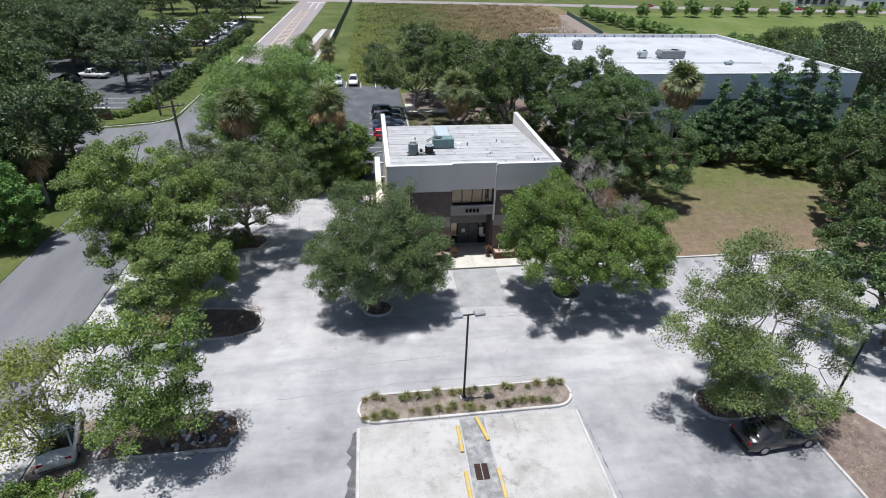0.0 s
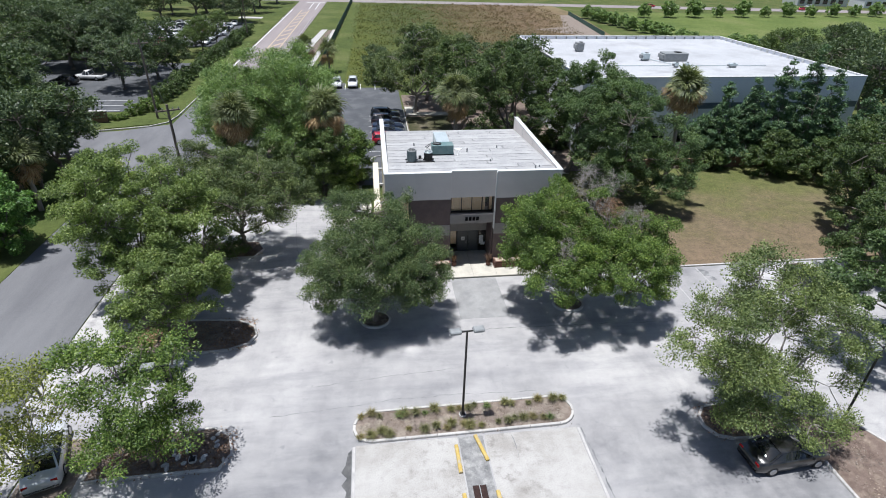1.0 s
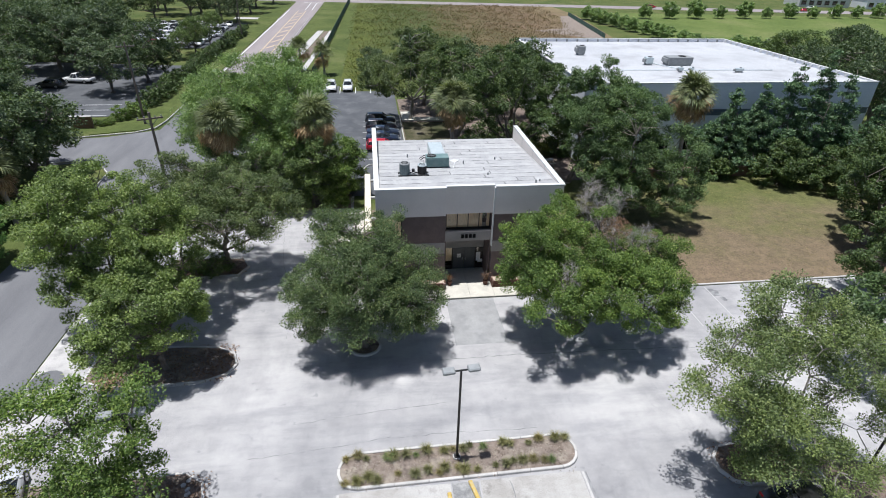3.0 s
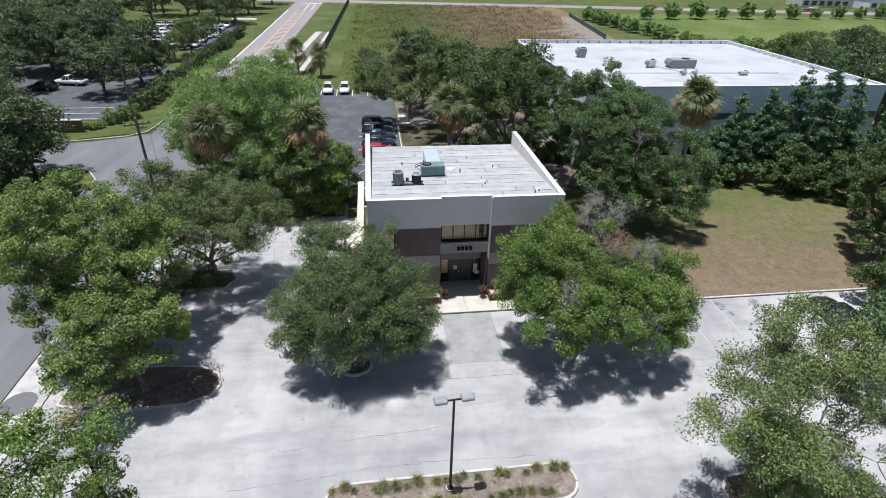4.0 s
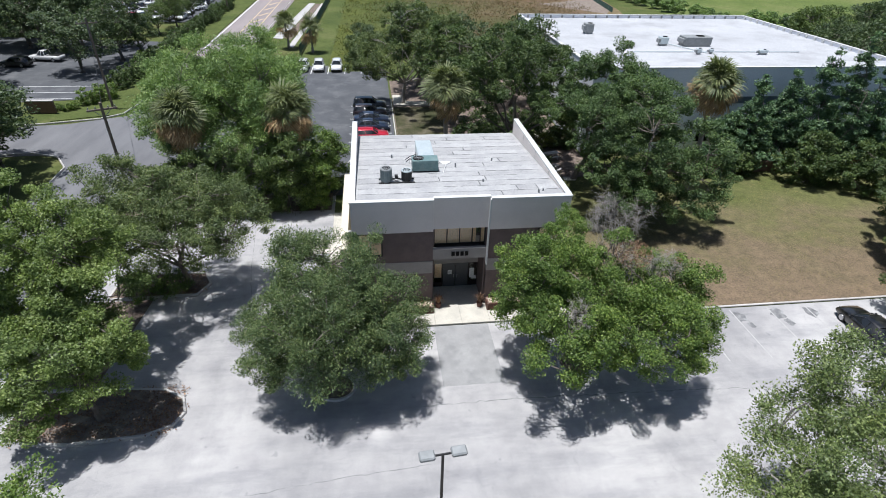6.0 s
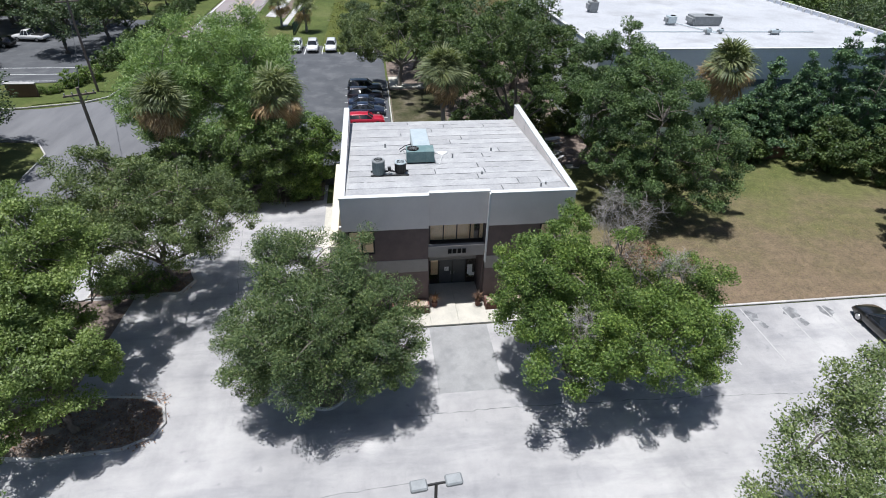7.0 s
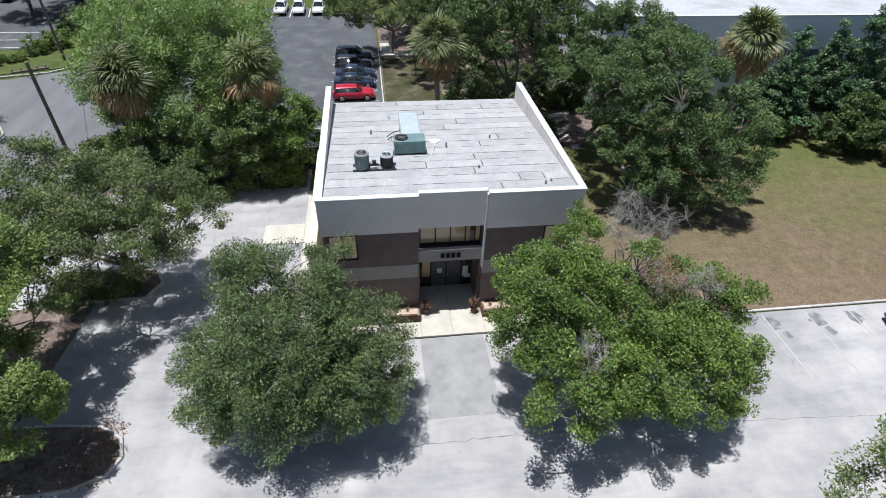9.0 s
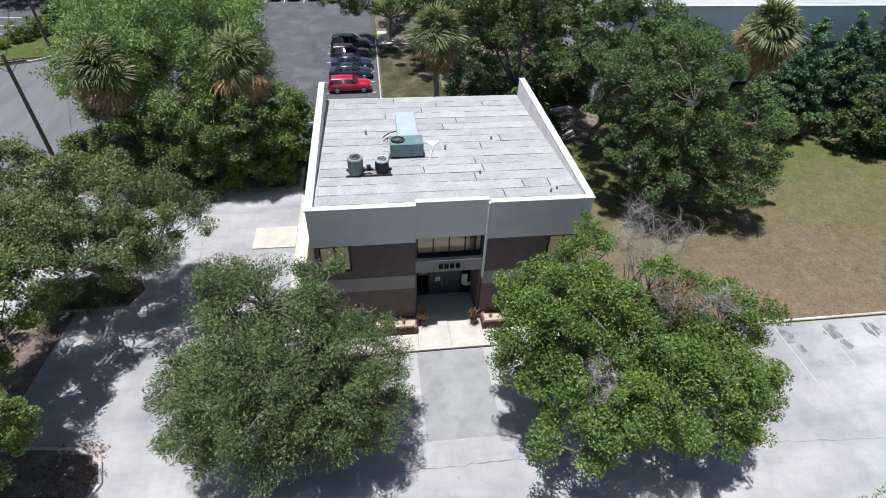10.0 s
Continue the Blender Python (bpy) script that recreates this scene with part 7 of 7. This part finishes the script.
spots = [(-37.6, 27.6, 1.15, 1), (-43.5, 26.0, 1.5, 2), (-36.2, 18.6, 1.35, 1), (-36.4, 23.2, 1.35, 2), (-39.0, 10.5, 1.3, 2), (-51, 29, 1.7, 1), (-58, 31, 1.7, 2), (-47, 23, 1.6, 2), (-54, 47, 1.35, 1), (-60, 47, 1.6, 2), (-66, 52, 1.7, 1), (-38.2, 15, 1.15, 2), (-64, 88, 1.7, 2), (-60, 103, 1.6, 2), (-70, 104, 1.7, 1), (-78, 108, 1.8, 2), (-84, 90, 1.8, 1), (-41, 104, 1.0, 0), (-39.5, 112, 0.95, 0), (-57, 104, 1.0, 1), (-44.5, 118, 0.7, 0),
         (-39.5, -4, 1.0, 1), (-41, 1, 1.1, 0), (-37.6, 12.5, 0.85, 2), (-40, 6, 1.0, 2), (-45, 12, 1.2, 2), (-50, 20, 1.2, 2), (-43, 27.5, 0.8, 1), (-52, 24, 1.3, 1), (-58, 24, 1.3, 2), (-47, 17, 1.1, 1), (-55, 44, 1.2, 1), (-62, 42, 1.3, 0), (-50, 43, 1.0, 3),
         (-63, 52, 1.4, 2), (-68, 60, 1.5, 1), (-72, 70, 1.5, 2), (-62, 84, 1.5, 1), (-54, 86, 1.5, 3), (-46, 85, 0.95, 1), (-70, 84, 1.6, 2), (-58, 99, 1.5, 2), (-66, 98, 1.5, 1), (-74, 98, 1.6, 3), (-43, 98, 0.75, 0), (-40, 78, 0.9, 2), (-42, 74, 1.25, 2),
         (-68, 110, 1.5, 2), (-76, 118, 1.6, 1), (-45, 112, 0.6, 0), (-68, 160, 1.7, 2), (-58, 164, 1.7, 1), (-48, 162, 1.6, 3), (-42, 158, 1.4, 1), (-70, 178, 1.8, 1), (-60, 184, 1.8, 2), (-50, 182, 1.7, 3), (-43, 186, 1.5, 2), (-78, 140, 1.7, 2), (-80, 160, 1.8, 1), (-44, 205, 1.7, 2), (-54, 208, 1.8, 1), (-66, 205, 1.8, 2), (-40, 222, 1.6, 3), (-78, 195, 1.8, 1),
         (-90, 70, 1.7, 2), (-95, 95, 1.8, 1), (-95, 125, 1.8, 2), (-98, 160, 1.9, 1), (-80, 45, 1.6, 1), (-82, 25, 1.6, 2), (-66, 14, 1.5, 1), (-56, 10, 1.4, 2), (-50, 2, 1.3, 1), (-46, -8, 1.3, 2), (-40, -14, 1.2, 0),
         (9, 56, 1.5, 2), (17, 54, 1.5, 1), (22, 46, 1.4, 2), (1, 70, 0.9, 3), (-14.8, 50, 0.8, 0), (-14.6, 41, 0.85, 0), (-54, 50.5, 1.0, 3), (-58, 58, 1.3, 1), (-61, 68, 1.3, 2), (-51, 81, 1.15, 3), (-45.5, 66.5, 1.25, 1), (-57, 80, 1.4, 1), (-48.5, 44.2, 0.75, 1),
         (74, 34, 1.5, 1), (76, 44, 1.4, 2), (80, 55, 1.3, 1), (84, 66, 1.2, 0), (92, 78, 1.1, 1), (100, 84, 1.2, 0), (108, 80, 1.2, 1), (116, 86, 1.3, 2), (96, 62, 1.4, 2), (88, 48, 1.5, 1), (78, 22, 1.5, 2), (72, 12, 1.5, 1), (58, 2, 1.4, 2), (64, -6, 1.4, 1)]
for x, y, s, v in spots:
    m = pose(x, y, 0, 0, 0, float(_r.uniform(0, 360)))
    t = copy_thing(FAR[v], m)
    t.scale = (s * _r.uniform(0.9, 1.15), s * _r.uniform(0.9, 1.15), s * _r.uniform(0.85, 1.1))

# hedges, bushes
HB = shrub("hedge_bush", "dark clipped hedge bush along the side lot", -36.4, 57, [(0, 0, 1.1, 1.7, 1.5, 1.1)], L_DARK, 2600, 60, 0.26, 0.2, 101, "hedge bushes")
for k in range(30):
    copy_thing(HB, pose(-36.3 + 0.5 * math.sin(k), 59.5 + 2.7 * k, 0, 0, 0, 37.0 * k))
HL = shrub("corner_bush", "light green rounded bush at the corner lawn", -36.2, 52.0, [(0, 0, 1.1, 1.7, 1.5, 1.1)], L_LIVE, 3000, 60, 0.22, 0.16, 103, "corner bushes")
for x, y, s in ((-37.6, 49.6, 0.9), (-38.6, 47.2, 0.45), (-39.4, 46.6, 0.4), (-40.6, 46.8, 0.4), (-41.9, 46.6, 0.4)):
    t = copy_thing(HL, pose(x, y, 0, 0, 0, 50 * x))
    t.scale = (s, s, s)
# paler leaf colour stands in for distance haze over this row
BR = shrub("round_bush", "rounded green bush in a row by the far road", 109, 181, [(0, 0, 2.6, 2.5, 2.5, 2.5)], L_LIME, 4200, 80, 0.45, 0.32, 102, "bush row", clump_r=0.9, sub_r=0.9)
for k in range(1, 12):
    t = copy_thing(BR, pose(109 + 11.2 * k, 181 + 0.9 * k, 0, 0, 0, 71.0 * k))
    s = (1.15, 1.3, 0.9, 1.2, 0.8, 1.1, 0.85, 1.0, 0.9, 1.1, 1.0)[k - 1]
    t.scale = (s, s, s)
for k in range(16):
    t = copy_thing(BR, pose(83.5 + 0.9 * k + 0.6 * math.sin(k * 2.2), 176 - 6.2 * k, 0, 0, 0, 40.0 * k))
    s = 1.0 - 0.02 * k
    t.scale = (s, s, s * 0.9)
for k in range(8):
    t = copy_thing(BR, pose(104 + 3.2 * k, 112 - 3.0 * k, 0, 0, 0, 40.0 * k))
    t.scale = (0.9, 0.9, 0.7)

# reeds over the marsh field and weeds, as one sheet of blades
_r = np.random.default_rng(120)
c = np.stack([_r.uniform(-5, 78, 2600), _r.uniform(68, 222, 2600), np.full(2600, 0.35)], 1)
c = c[(c[:, 0] < 58 + (c[:, 1] - 66) * 0.13)]
east = c[:, 0] + _r.normal(size=len(c)) * 12 > 30
for sel, mat, words in ((~east, L_WEED, "tall olive and yellow-green grass over the field"), (east, L_FIELD, "tall russet grass over the field")):
    me = leaf_mesh("field_grass", c[sel], 1.8, 14, 0.7, 0.16, mat, _r, None, 0.2, -0.9, 0.25, tri=True)
    thing(part("field_grass", me, mat), words, "grass", kind="stuff")
c = np.stack([_r.uniform(15.8, 46, 2600), _r.uniform(-1.5, 20.5, 2600), np.full(2600, 0.07)], 1)
me = leaf_mesh("lawn_grass", c, 0.5, 8, 0.1, 0.03, L_RUSH, _r, None, 0.4, -0.6, 0.06, tri=True)
thing(part("lawn_grass", me, L_RUSH), "short dry grass blades over the lawn", "grass", kind="stuff")
# fallen leaves in the beds
c = np.concatenate([np.stack([_r.uniform(xa, xb, n), _r.uniform(ya, yb, n), np.full(n, 0.12)], 1) for xa, xb, ya, yb, n in ((-18.6, -9.8, -9.2, -6.2, 260), (-17, -11.5, 3.3, 5.7, 140), (-16, -9.4, -19, -16.5, 200), (18.3, 22.6, -20.1, -17.8, 120))])
me = leaf_mesh("mulch_chips", np.concatenate([np.stack([_r.uniform(-2.0, 10.0, 420), _r.uniform(-17.95, -16.2, 420), np.full(420, 0.115)], 1), np.stack([_r.uniform(23.7, 30.3, 500), _r.uniform(-31, -22.4, 500), np.full(500, 0.115)], 1), np.stack([_r.uniform(23.7, 26.6, 130), _r.uniform(-22.4, -19.8, 130), np.full(130, 0.115)], 1)]), 0.45, 9, 0.12, 0.035, L_CHIP, _r, None, 2.5, 0, 0.04)
thing(part("mulch_chips", me, L_CHIP), "pale and brown wood chips scattered over the mulched beds", "mulch", kind="stuff")
me = leaf_mesh("fallen_leaves", c, 0.5, 10, 0.13, 0.08, L_RUST, _r, None, 2.5, 0, 0.06)
thing(part("fallen_leaves", me, L_RUST), "brown fallen leaves lying on the beds", "leaf litter", kind="stuff")
